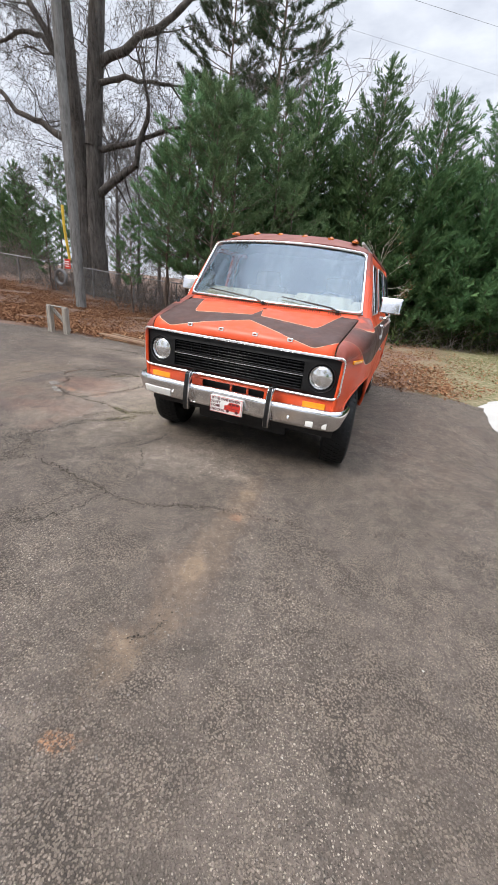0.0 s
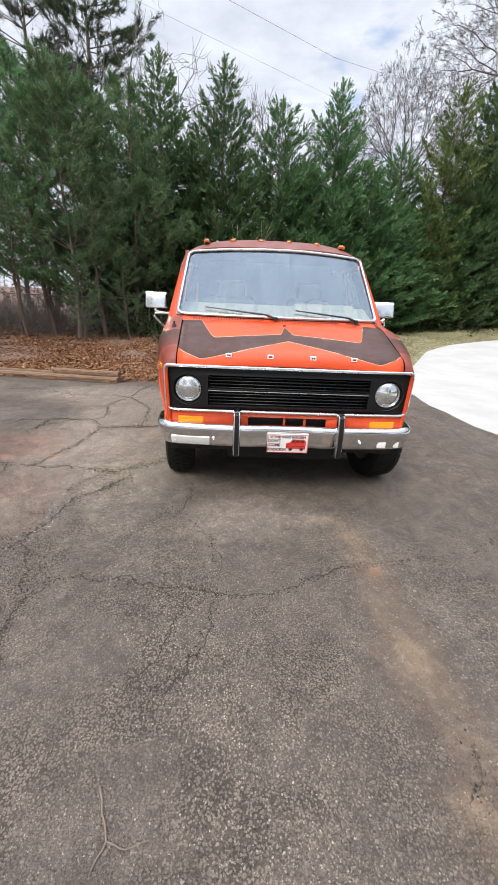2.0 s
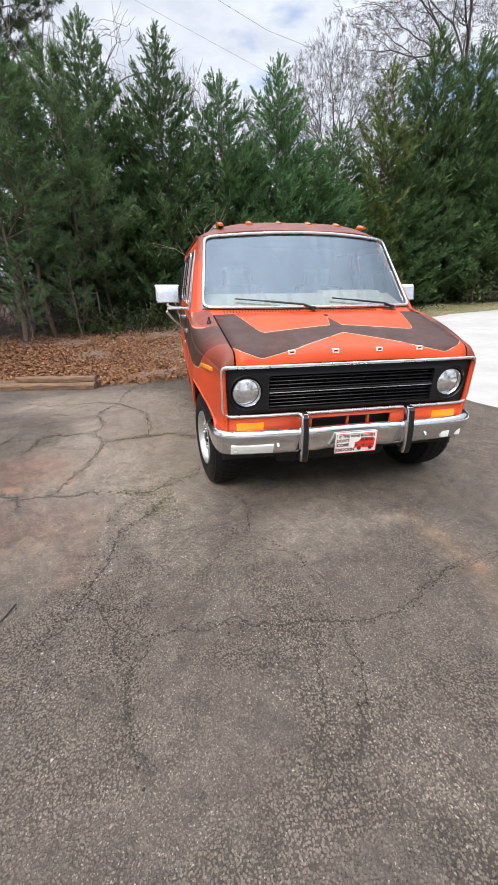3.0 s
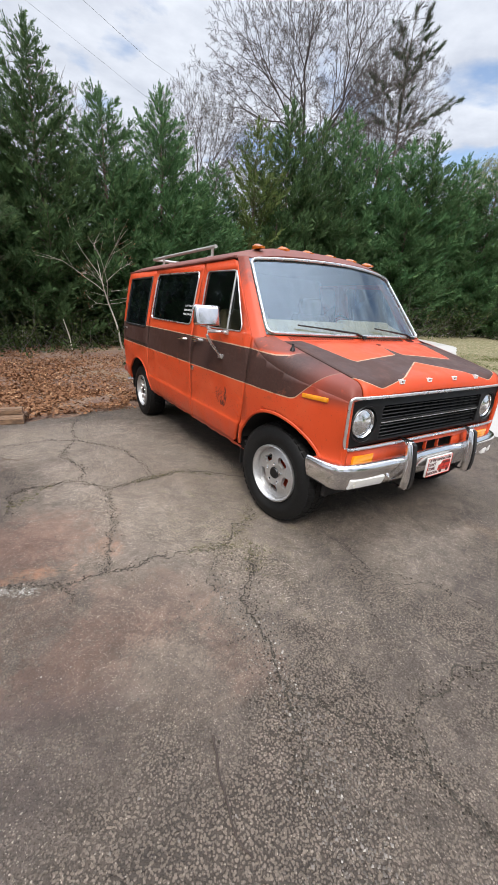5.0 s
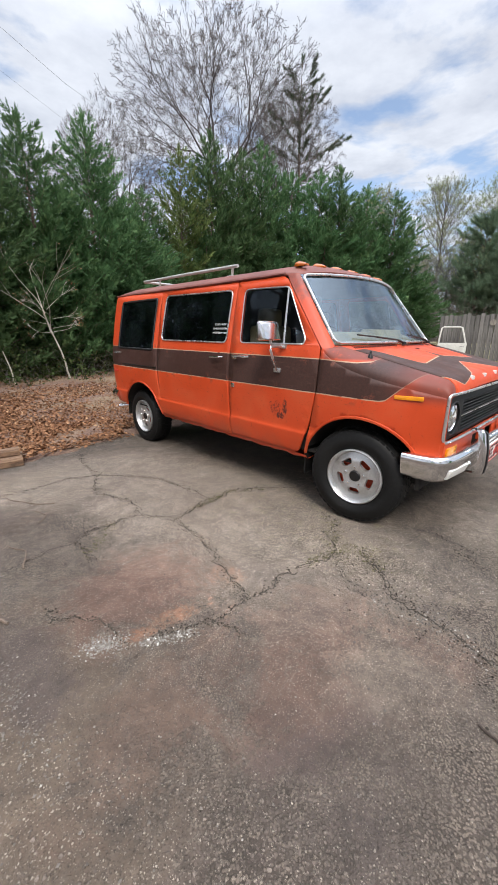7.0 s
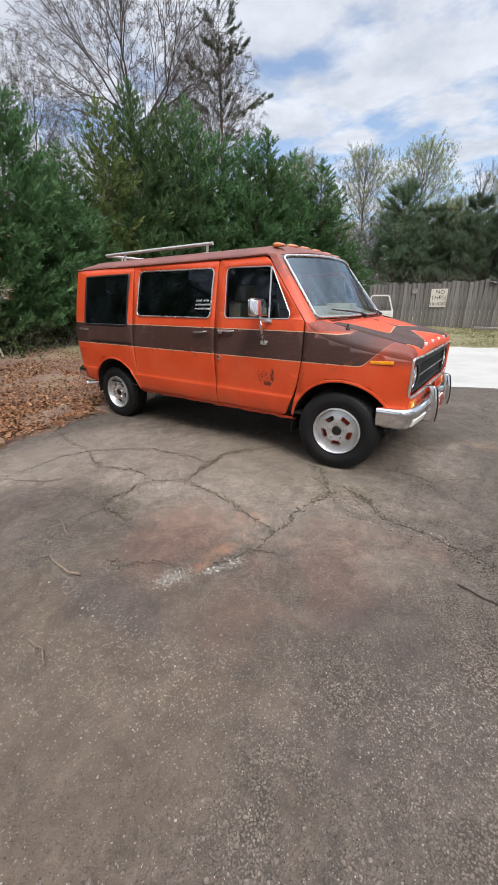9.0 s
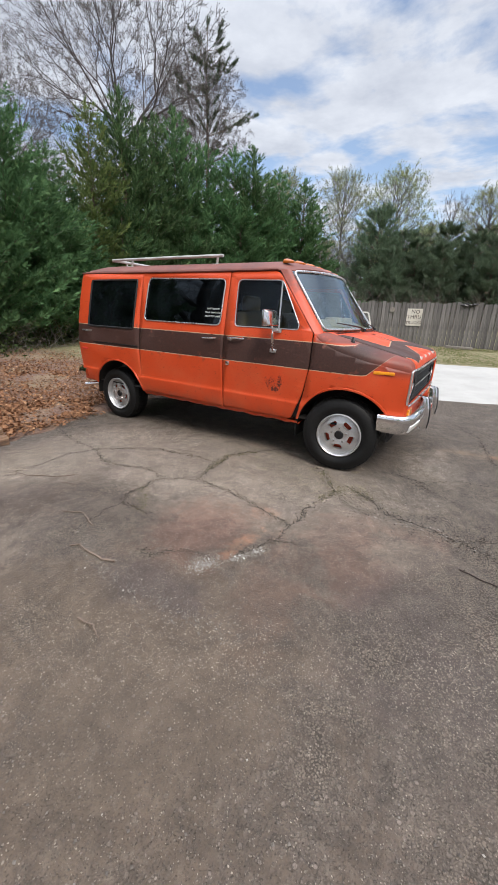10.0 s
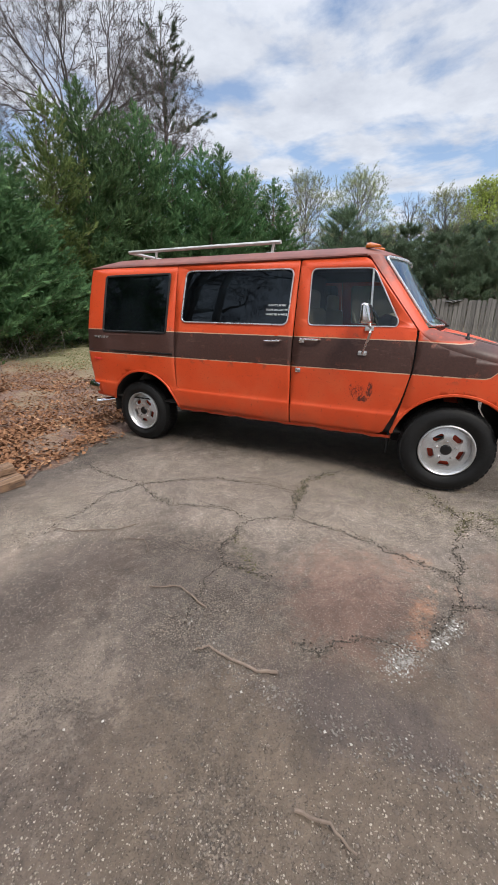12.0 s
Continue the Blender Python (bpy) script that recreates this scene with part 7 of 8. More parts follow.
# the old forked tree by the fence
def old_forked_tree(seed, label):
    rng = np.random.default_rng(seed)
    tree = thing("bare_tree", label, "tree", group="bare trees")
    segs, tips = [], []

    def limb(r0, r1, *pts, depth=3, twigs=1.3, gap=0.55):
        """A crooked limb along pts of (x, z), with side branches on it."""
        y, p = 0.0, []
        for a, b in zip(pts, pts[1:]):
            m = max(2, int(math.dist(a, b) / 0.3))
            for i in range(m):
                t = i / m
                y += rng.normal(0, 0.03)
                p.append((a[0] + (b[0] - a[0]) * t + rng.normal(0, 0.02), y, a[1] + (b[1] - a[1]) * t + rng.normal(0, 0.02)))
        p.append((pts[-1][0], y, pts[-1][1]))
        p = np.array(p)
        rr = r0 + (r1 - r0) * np.linspace(0, 1, len(p)) ** 0.8
        rr = rr * (1 + rng.normal(0, 0.05, len(p)))
        for i in range(len(p) - 1):
            segs.append((*p[i], *p[i + 1], rr[i], rr[i + 1]))
            if r0 < 0.3 and i > 1 and rng.uniform() < gap:
                d = unit(unit(p[i + 1] - p[i]) * 0.5 + rng.normal(0, 0.7, 3) + np.array([0, 0, 0.35]))
                grow(rng, p[i], d, twigs * rng.uniform(0.6, 1.2), max(0.012, rr[i] * 0.28), 2, segs, tips, 0.75, 0.02, 0.7, 0.22, (2, 3), 0.007)
        d = unit(p[-1] - p[-3])
        for _ in range(2):
            grow(rng, p[-1], unit(d + rng.normal(0, 0.35, 3)), twigs, r1 * 0.8, depth, segs, tips, 0.7, 0.02, 0.7, 0.2, (2, 3), 0.007)

    # two trunks that part near the ground, with flared feet
    for r0, pts in ((0.62, ((0.25, -0.2), (0.2, 0.35), (0.05, 2.3), (0.15, 5.6), (0.4, 7.9), (0.6, 9.9))), (0.52, ((-0.2, -0.2), (-0.28, 0.4), (-0.47, 3.0), (-0.61, 5.6), (-0.85, 8.0), (-1.0, 10.0)))):
        last, lr = None, r0
        for (xa, za), (xb, zb) in zip(pts, pts[1:]):
            m = max(1, int((zb - za) / 0.35))
            for i in range(m + 1):
                t = i / m
                q = (xa + (xb - xa) * t, 0.03 * math.sin(za * 3 + t), za + (zb - za) * t)
                r = (0.40 + (r0 - 0.40) * max(0, 1 - q[2] / 0.9) ** 2 - 0.013 * max(0, q[2])) * (1 + rng.normal(0, 0.03))
                if last:
                    segs.append((*last, *q, lr, r))
                last, lr = q, r
        for _ in range(3):
            grow(rng, last, unit(np.array([rng.normal(0, 0.5), rng.normal(0, 0.5), 1.0])), 3.0, 0.16, 3, segs, tips, 0.6, 0.03, 0.72, 0.14, (2, 3), 0.008)
    limb(0.19, 0.07, (0.2, 3.9), (0.55, 4.1), (1.64, 4.67), (2.18, 4.98), (2.33, 5.62), (2.79, 6.28), (2.87, 6.81))
    limb(0.14, 0.05, (0.2, 5.5), (0.64, 5.53), (2.03, 5.74), (2.87, 5.95), (3.51, 6.09), (4.43, 6.23))
    limb(0.12, 0.05, (0.3, 7.5), (0.82, 7.5), (1.92, 7.59), (2.39, 7.41), (3.03, 7.37), (3.79, 7.28))
    limb(0.18, 0.09, (0.3, 8.0), (0.82, 8.18), (1.78, 8.36), (2.34, 8.70), (3.17, 8.77), (3.74, 9.08), (4.42, 9.44))
    limb(0.17, 0.06, (-0.6, 5.6), (-1.45, 5.93), (-2.39, 6.38), (-3.58, 6.73), (-4.10, 7.30), (-5.27, 7.91))
    limb(0.12, 0.05, (-0.8, 7.9), (-1.42, 8.34), (-1.97, 9.02), (-2.89, 9.20), (-3.93, 9.02), (-4.97, 9.05))
    limb(0.17, 0.10, (-0.8, 7.8), (-1.40, 8.44), (-1.94, 9.22), (-2.70, 10.21))
    # shoots round the trunks
    for _ in range(60):
        q = (rng.choice([0.2, -0.6]) + rng.normal(0, 0.25), rng.normal(0, 0.25), rng.uniform(2, 9))
        grow(rng, q, unit(np.array([rng.normal(0, 1), rng.normal(0, 1), 0.5])), 1.3, 0.018, 2, segs, tips, 0.7, 0.03, 0.7, 0.2, (2, 3), 0.006)
    ends = np.array(twiggy(segs, tips, rng, 4, 0.9, 0.006))
    child("trunk", limbs_mesh("trunk", segs, M_BARK_OLD), tree, "rough grey-brown double trunk with bare limbs")
    w = unit(rng.normal(0, 1, ends.shape))
    sd = unit(np.cross(w, rng.normal(0, 1, w.shape)))
    ll = rng.uniform(0.03, 0.07, len(ends))
    child("crown", blades_mesh("crown", ends, w, sd, ll, ll * 0.35, M_BUDRED), tree, "small reddish buds")
    return tree


old_tree = stand(old_forked_tree(41, "massive old forked tree with bare limbs"), -12.0, 11.0, sink=0.0)


def branch_out(rng, p, pts, segs, ends, thick=0.0072, reach=0.30, level=0):
    """Share the places of a crown out among limbs that fork again and again."""
    n = len(pts)
    if n <= 2:
        for q in pts:
            m = (p + q) / 2 + rng.normal(0, 0.06, 3) * np.linalg.norm(q - p)
            segs.append((*p, *m, thick, thick * 0.8))
            segs.append((*m, *q, thick * 0.8, thick * 0.5))
            ends.append((q, unit(q - m)))
        return
    c = pts.mean(0)
    q = p + (c - p) * (reach if level > 2 else 0.07) * rng.uniform(0.7, 1.2) + (level > 2) * rng.normal(0, 0.025, 3) * np.linalg.norm(c - p)
    m = (p + q) / 2 + rng.normal(0, 0.03, 3) * np.linalg.norm(q - p)
    r = thick * n ** 0.48
    segs.append((*p, *m, r, r * 0.95))
    segs.append((*m, *q, r * 0.95, r * 0.88))
    w = unit(pts - q)
    a, b = w[rng.integers(n)], w[rng.integers(n)]
    for _ in range(4):
        near = (w @ a) > (w @ b)
        if near.all() or not near.any():
            near = np.arange(n) % 2 == 0
        a, b = unit(w[near].mean(0)), unit(w[~near].mean(0))
    branch_out(rng, q, pts[near], segs, ends, thick, reach, level + 1)
    branch_out(rng, q, pts[~near], segs, ends, thick, reach, level + 1)


def domed_tree(seed, fork, mid, R, V, label, n=1700, buds=M_BUDRED, bud=0.06):
    """A bare tree whose limbs fill a rounded crown R wide and V high round the height mid."""
    rng = np.random.default_rng(seed)
    tree = thing("bare_tree", label, "tree", group="bare trees")
    segs, tips = [], []
    base = np.array([0, 0, fork])
    r = 0.0072 * n ** 0.48
    for i in range(6):
        segs.append((0, 0, fork * i / 6, 0, 0, fork * (i + 1) / 6, r * (1.5 - 0.08 * i), r * (1.42 - 0.08 * i)))
    d = unit(rng.normal(0, 1, (n * 4, 3)))
    d = d[(d[:, 2] > -0.70)][:n]
    lobes = 1 + 0.05 * np.sin(d[:, 0] * 5 + 1) + 0.05 * np.sin(d[:, 1] * 6 + d[:, 2] * 4)
    k = (rng.uniform(0.10, 1.0, len(d)) ** 0.42 * lobes)[:, None]
    pts = np.array([0, 0, mid]) + d * k * np.array([R, R, V])
    branch_out(rng, base, pts, segs, tips)
    out = []
    for q, way in tips:
        for _ in range(3):
            w = unit(way * 0.6 + unit((q - np.array([0, 0, mid - 1.5])) / np.array([R, R, V])) * 0.6 + rng.normal(0, 0.5, 3))
            m = q + w * rng.uniform(0.15, 0.35)
            segs.append((*q, *m, 0.0095, 0.008))
            for _ in range(3):
                e = m + unit(w + rng.normal(0, 0.5, 3)) * rng.uniform(0.15, 0.35)
                segs.append((*m, *e, 0.008, 0.006))
                out.append(e)
    ends = np.array(out)
    child("trunk", limbs_mesh("trunk", segs, M_BARK_GREY), tree, "grey limbs and fine twigs")
    w = unit(rng.normal(0, 1, ends.shape) + np.array([[0, 0, 0.6]]))
    sd = unit(np.cross(w, rng.normal(0, 1, w.shape)))
    ll = rng.uniform(0.6, 1.3, len(ends)) * bud
    child("crown", blades_mesh("crown", ends, w, sd, ll, ll * 0.3, buds), tree, "small reddish buds")
    return tree


def upright_tree(seed, H, R, label, buds, bud, n=420, leaves=6):
    """A slim tree with steep side branches all the way up."""
    rng = np.random.default_rng(seed)
    tree = thing("bare_tree", label, "tree", group="slim spring trees")
    segs, tips = [], []
    zz = np.linspace(0, H * 0.93, 16)
    cx, cy = np.cumsum(rng.normal(0, 0.05, 16)), np.cumsum(rng.normal(0, 0.05, 16))
    for i in range(15):
        segs.append((cx[i], cy[i], zz[i], cx[i + 1], cy[i + 1], zz[i + 1], 0.14 * (1 - i / 15.5), 0.14 * (1 - (i + 1) / 15.5)))
    for k in range(n // 10):
        rel = 0.20 + 0.76 * (k + rng.uniform()) / (n // 10)
        wide = R * math.sin(math.pi * min(1, 0.12 + 0.86 * rel)) ** 0.8
        az = k * 2.4 + rng.normal(0, 0.3)
        rad = wide * rng.uniform(0.35, 1.0, 10)
        a = az + rng.normal(0, 0.45, 10)
        z = np.minimum(rel * H + rng.normal(0, 0.05 * H, 10), H * rng.uniform(0.90, 0.97, 10))
        z0 = max(0.12, rel - 0.16) * H
        p = np.array([np.interp(z0, zz, cx), np.interp(z0, zz, cy), z0])
        branch_out(rng, p, np.stack([p[0] + rad * np.cos(a), p[1] + rad * np.sin(a), np.maximum(z, z0 + 0.5)], 1), segs, tips, 0.010, 0.4, 3)
    out = []
    for q, way in tips:
        for _ in range(4):
            e = q + unit(way * 0.6 + rng.normal(0, 0.5, 3) + np.array([0, 0, 0.5])) * rng.uniform(0.25, 0.65)
            segs.append((*q, *e, 0.008, 0.004))
            out += [q + (e - q) * f for f in np.linspace(0.3, 1.0, leaves)]
    child("trunk", limbs_mesh("trunk", segs, M_BARK_FAR), tree, "straight pale trunk with steep twigs")
    t = np.array(out) + rng.normal(0, 0.035, (len(out), 3))
    w = unit(rng.normal(0, 1, t.shape))
    sd = unit(np.cross(w, rng.normal(0, 1, w.shape)))
    ll = rng.uniform(0.5, 1.3, len(t)) * bud
    child("crown", blades_mesh("crown", t, w, sd, ll, ll * 0.35, buds), tree, "haze of small young leaves")
    return tree


# bare trees behind the screen
far_bare = stand(domed_tree(42, 11.0, 14.9, 7.7, 6.0, "large bare tree with a wide rounded crown of fine twigs"), 17.9, 23.5)
arch = stand(bare_tree(44, [((0, 0, 0), (0.22, 0, 1), 6.6, 0.09), ((1.5, 0, 6.3), (1.0, 0, 0.62), 2.6, 0.05), ((3.5, 0, 7.7), (0.9, 0, 0.35), 1.5, 0.03)], M_BARK_FAR, "leaning bare tree arching over the cypresses", depth=2, spread=0.6, up=0.03, rmin=0.009, keep=0.5, fine=3), -6.2, 14.8)
slim = stand(upright_tree(43, 12.0, 3.5, "slim upright tree with pale green spring leaves", M_BUD, 0.08, n=800), 35.5, 13.2, 0, 1.18, tall=1.17)
slim_bare = stand(upright_tree(45, 10.5, 2.9, "slim bare tree behind the cypresses", M_BUDRED, 0.03, n=340, leaves=2), -2.0, 19.5, 0, 0.95)
back_pine = stand(pine(24, 19.0, 5.2, M_PINEDARK, "thin old pine with patchy dark needles", low=0.50, whorls=7, tufts=14, needle=0.27, group="tall pines", arms=4, lift=0.15), 25.4, 21.9, 0, 1.14)
again(far_bare, 24.8, 22.6, 130, 0.56, 0.98)
again(far_bare, 10.2, 25.4, 300, 0.52, 0.70)
for src, x, y, turn, sz in ((slim, 36.4, 8.3, 80, 1.24), (slim, 33.6, 18.8, 190, 1.26), (slim, 37.2, 0.7, 40, 1.06), (slim, 38.0, 15.5, 230, 0.78), (slim, 40.0, 11.0, 20, 0.88), (slim, 39.5, 5.2, 300, 0.9), (slim, 34.0, -5.5, 60, 0.95), (slim, 35.6, 21.2, 80, 1.1), (slim_bare, 37.0, 3.6, 40, 1.08), (slim_bare, 34.5, 11.2, 140, 0.72), (slim_bare, 35.5, 12.0, 240, 0.8), (slim_bare, 33.5, 12.6, 10, 0.66),
                            (slim_bare, 0.8, 19.5, 10, 0.98), (slim_bare, 4.0, 20.5, 250, 0.95), (slim_bare, -5.5, 18.0, 50, 0.95), (slim_bare, -10.5, 16.5, 50, 0.85), (slim_bare, -15.0, 16.0, 50, 0.8), (slim_bare, -8.3, 14.5, 90, 0.7), (slim_bare, -13.5, 18.0, 150, 0.9), (slim_bare, 28.5, 18.5, 0, 1.1)):
    again(src, x, y, turn, sz * 1.05 if src is slim else sz, sz * 0.93 if src is slim else sz)
green_tree = stand(upright_tree(46, 7.0, 2.6, "young tree in fresh yellow-green spring leaf", M_BUDBRIGHT, 0.11, n=700, leaves=8), 44.0, -3.2, 0, 1.9)
far_pine = stand(pine(25, 8.6, 2.9, M_PINEFAR, "dark green pine beyond the fence", low=0.02, whorls=18, tufts=11, needle=0.30, arms=7, group="pines beyond the fence"), 32.6, 8.6, 0, 1.12)
for x, y, turn, sz in ((34.5, 6.6, 60, 0.95), (33.0, 5.2, 130, 0.84), (35.0, 3.2, 200, 0.98), (33.5, 1.0, 250, 0.86), (35.0, -1.5, 310, 0.95), (33.0, -4.0, 20, 0.9), (38.0, 17.5, 150, 0.75), (36.0, -7.0, 150, 1.0), (31.4, 7.0, 30, 0.74), (32.4, 3.0, 100, 0.78), (32.0, -0.6, 170, 0.80), (32.5, -2.6, 300, 0.85), (39.0, 6.0, 10, 1.05), (39.5, 0.5, 80, 1.05), (39.0, 9.6, 140, 0.95), (40.0, -5.0, 200, 1.1)):
    again(far_pine, x, y, turn, sz)
for x, y, turn, sz in ((28.0, 11.4, 0, 2.3), (27.5, 9.4, 60, 2.1), (29.0, 6.0, 20, 2.0), (28.5, 2.0, 140, 2.0), (30.0, 12.2, 0, 2.2), (30.5, 10.4, 60, 2.0), (31.0, 13.6, 120, 2.2), (31.0, 7.0, 200, 1.8), (30.0, 3.5, 90, 1.8), (30.0, 0.0, 10, 1.8), (30.0, -3.5, 50, 1.8), (33, 17, 50, 2.4)):
    again(br_b, x, y, turn, sz)
for src, x, y, turn, sz in ((cyp_c, -24.0, 17.0, 0, 0.8), (pine_a, -15.0, 13.0, 60, 0.75), (pine_b, -17.5, 12.5, 10, 0.7), (slim_bare, -17.0, 18.5, 0, 0.9), (slim_bare, -24.0, 13.0, 0, 0.8), (slim_bare, -12.0, 14.0, 30, 0.7), (pine_a, -21.0, 20.0, 60, 1.1), (br_b, -16.5, 11.5, 0, 1.4), (br_b, -19.0, 12.0, 50, 1.5), (br_b, -22.0, 13.0, 90, 1.6), (br_b, -26.0, 14.0, 130, 2.0), (br_b, -10.5, 12.5, 170, 1.6), (br_b, -7.5, 12.0, 20, 1.5), (br_b, -30.0, 16.0, 70, 2.5), (slim_bare, -29.0, 19.0, 0, 1.0), (cyp_c, -33.0, 22.0, 0, 0.9), (pine_a, -28.0, 24.0, 0, 1.3)):
    again(src, x, y, turn, sz)
# bare trees across the drive, behind the camera, that the windows mirror
back_tree = again(far_bare, -17.0, -3.0, 60, 0.95)
again(far_bare, -15.0, 6.5, 200, 0.8)
again(slim, -9.0, -16.0, 90, 1.2)
again(slim, 4.0, -19.0, 90, 1.2)
again(cyp_c, -19.0, -9.0, 10, 1.2)
again(cyp_c, 10.0, -18.0, 10, 1.2)

# ---- fence, sign, posts, timbers, sapling, pole ----
FX, FY0, FY1 = 12.2, -14.0, 4.1
fence = thing("wooden_fence", "tall weathered grey picket fence with uneven tops", "fence")
_r = random.Random(5)
_fz = lambda y: float(height(FX, y))
bm = bmesh.new()
box(bm, (-0.009, -0.068, 0), (0.009, 0.068, 1.0), 0.003, 1)
for v in bm.verts:
    if v.co.z > 0.99 and abs(v.co.y) > 0.03:
        v.co.z -= 0.04
_picket = mesh_of("picket", bm, M_PICKET, smooth=False)
y = FY0
while y < FY1:
    ob = new("picket", _picket)
    ob.parent = fence
    g = _fz(y)
    ob.matrix_local = pose(FX + _r.uniform(-0.006, 0.006), y, g + 0.02 + _r.uniform(-0.02, 0.02), _r.uniform(-0.8, 0.8), 0, _r.uniform(-3, 3)) @ Matrix.Diagonal((1, 1, 1.66 + _r.uniform(-0.05, 0.05), 1))
    y += 0.148 + _r.uniform(-0.003, 0.006)
for z in (0.4, 1.3):
    bm = bmesh.new()
    rows = [[(FX + 0.012, yy, _fz(yy) + z), (FX + 0.05, yy, _fz(yy) + z), (FX + 0.05, yy, _fz(yy) + z + 0.09), (FX + 0.012, yy, _fz(yy) + z + 0.09)] for yy in np.linspace(FY0, FY1, 20)]
    ring_tube(bm, rows)
    part("rail", bm, M_PICKET, fence, smooth=False)
for k in range(8):
    yy = FY0 + 0.1 + k * 2.55
    bm = bmesh.new()
    box(bm, (FX + 0.052, yy - 0.045, _fz(yy) - 0.3), (FX + 0.142, yy + 0.045, _fz(yy) + 1.6), 0.006)
    part("post", bm, M_PICKET, fence, smooth=False)

sign = thing("sign", "white board sign with hand-painted letters on the fence", "sign")
bm = bmesh.new()
box(bm, (FX - 0.035, 1.20, 1.24), (FX - 0.014, 1.76, 1.88), 0.004)
part("board", bm, M_SIGNWHITE, sign, "stained white board", smooth=False)
for txt, z, h, dy in (("NO", 1.76, 0.20, -0.03), ("THRU", 1.57, 0.20, 0.0), ("TRUCKS", 1.35, 0.155, 0.0)):
    lettering("sign_text", txt, h, M_SIGNINK, sign, pose(FX - 0.037, 1.48 + dy, z, 90, 0, -90) @ pose(0, 0, 0, 0, 0, random.Random(int(z * 100)).uniform(-3, 3)), extrude=0.001)

disc = bmesh.new()
revolve(disc, [(0, 0), (0, 0.10), (0.03, 0.09), (0.04, 0)], "x", 20, (FX - 0.05, 2.34, 1.83))
solid("fence_ornament", disc, M_POSTWOOD, "small round pale disc fixed to the fence", "ornament")
bird = bmesh.new()
for a, b, c in (((-0.34 - 0.30, 2.08), (-0.34, 1.98), 0.05), ((-0.34, 1.98), (-0.34 + 0.3, 2.03), 0.045), ((-0.55, 1.94), (-0.2, 2.1), 0.035)):
    tube(bird, [(FX - 0.04, a[0], a[1]), (FX - 0.06, (a[0] + b[0]) / 2, (a[1] + b[1]) / 2 + 0.02), (FX - 0.04, b[0], b[1])], [0.012, c, 0.012], 6)
solid("metal_ornament", bird, M_BLACK, "dark metal wall ornament on the fence", "ornament")
bm = bmesh.new()
box(bm, (FX - 0.35, -0.75, 0.42), (FX - 0.05, 0.15, 0.56), 0.03)
for v in bm.verts:
    v.co.z += 0.02 * math.sin(v.co.y * 9)
solid("stone", bm, M_POSTWOOD, "pale flat stone at the foot of the fence", "stone")

# landscape timbers along the litter's edge
def timber(x0, y0, x1, y1, z, r, seed):
    rr = random.Random(seed)
    bm = bmesh.new()
    n = 10
    rings = []
    for i in range(n + 1):
        t = i / n
        cx, cy = x0 + (x1 - x0) * t, y0 + (y1 - y0) * t
        d = Vector((-(y1 - y0), x1 - x0, 0)).normalized()
        w = r * (1 + rr.uniform(-0.06, 0.06))
        rings.append([Vector((cx, cy, z)) + d * w * a + Vector((0, 0, w * 0.75 * b)) for a, b in ((-1, -0.6), (-1, 0.5), (-0.7, 0.95), (0.7, 0.95), (1, 0.5), (1, -0.6), (0.6, -0.9), (-0.6, -0.9))])
    ring_tube(bm, rings)
    return solid("timber", bm, M_TIMBER, "split weathered landscape timber edging the leaves", "timber", group="edging timbers", smooth=False)


timber(-5.2, 3.62, -2.40, 3.27, 0.035, 0.075, 1)
timber(-5.0, 3.80, -2.36, 3.42, 0.04, 0.07, 2)
timber(-3.6, 3.53, -2.40, 3.36, 0.125, 0.06, 3)

# two short posts with a cross-board by the pole
stile = thing("post_gate", "two short grey wooden posts joined by a board", "posts")
for x in (-6.24, -5.78):
    bm = bmesh.new()
    box(bm, (x - 0.055, 3.15, -0.1), (x + 0.055, 3.25, 0.56), 0.008)
    part("post", bm, M_POSTWOOD, stile, smooth=False)
bm = bmesh.new()
tube(bm, [(-6.3, 3.2, 0.57), (-6.0, 3.2, 0.572), (-5.72, 3.2, 0.565)], 0.03, 6, flat=0.6)
part("cross_board", bm, M_POSTWOOD, stile)
bm = bmesh.new()
tube(bm, [(-6.2, 3.24, 0.5), (-6.0, 3.3, 0.3), (-5.85, 3.35, 0.05)], 0.045, 6)
part("brace", bm, M_POSTWOOD, stile, "brown leaning brace")

# utility pole with a yellow guy guard
pole = thing("utility_pole", "tall grey weathered wooden utility pole leaning slightly", "pole")
bm = bmesh.new()
tube(bm, [(-9.35, 7.3, -0.3), (-9.55, 7.4, 3.0), (-9.8, 7.55, 7.0), (-10.0, 7.7, 11.5)], [0.17, 0.155, 0.14, 0.12], 16)
part("shaft", bm, M_POLE, pole)
bm = bmesh.new()
tube(bm, [(-10.05, 7.6, 1.62), (-10.3, 7.7, 2.6), (-10.42, 7.8, 3.3)], 0.045, 8)
part("guy_guard", bm, M_YELLOW, pole, "yellow plastic guy-wire guard")
bm = bmesh.new()
tube(bm, [(-9.95, 7.55, -0.1), (-10.42, 7.8, 3.3), (-10.0, 7.7, 11.0)], 0.006, 5)
part("guy_wire", bm, M_GALV, pole)
warn = bmesh.new()
box(warn, (-9.86, 7.18, 1.34), (-9.62, 7.2, 1.64), 0.004)
solid("warning_sign", warn, M_REDINK, "small red and white warning sign on the wire fence", "sign", smooth=False)
warn2 = bmesh.new()
for k in range(3):
    box(warn2, (-9.83, 7.176, 1.40 + k * 0.07), (-9.66, 7.179, 1.43 + k * 0.07))
solid("warning_sign_text", warn2, M_WHITE, "pale bars of writing on the red sign", "sign", smooth=False)
wire = bmesh.new()
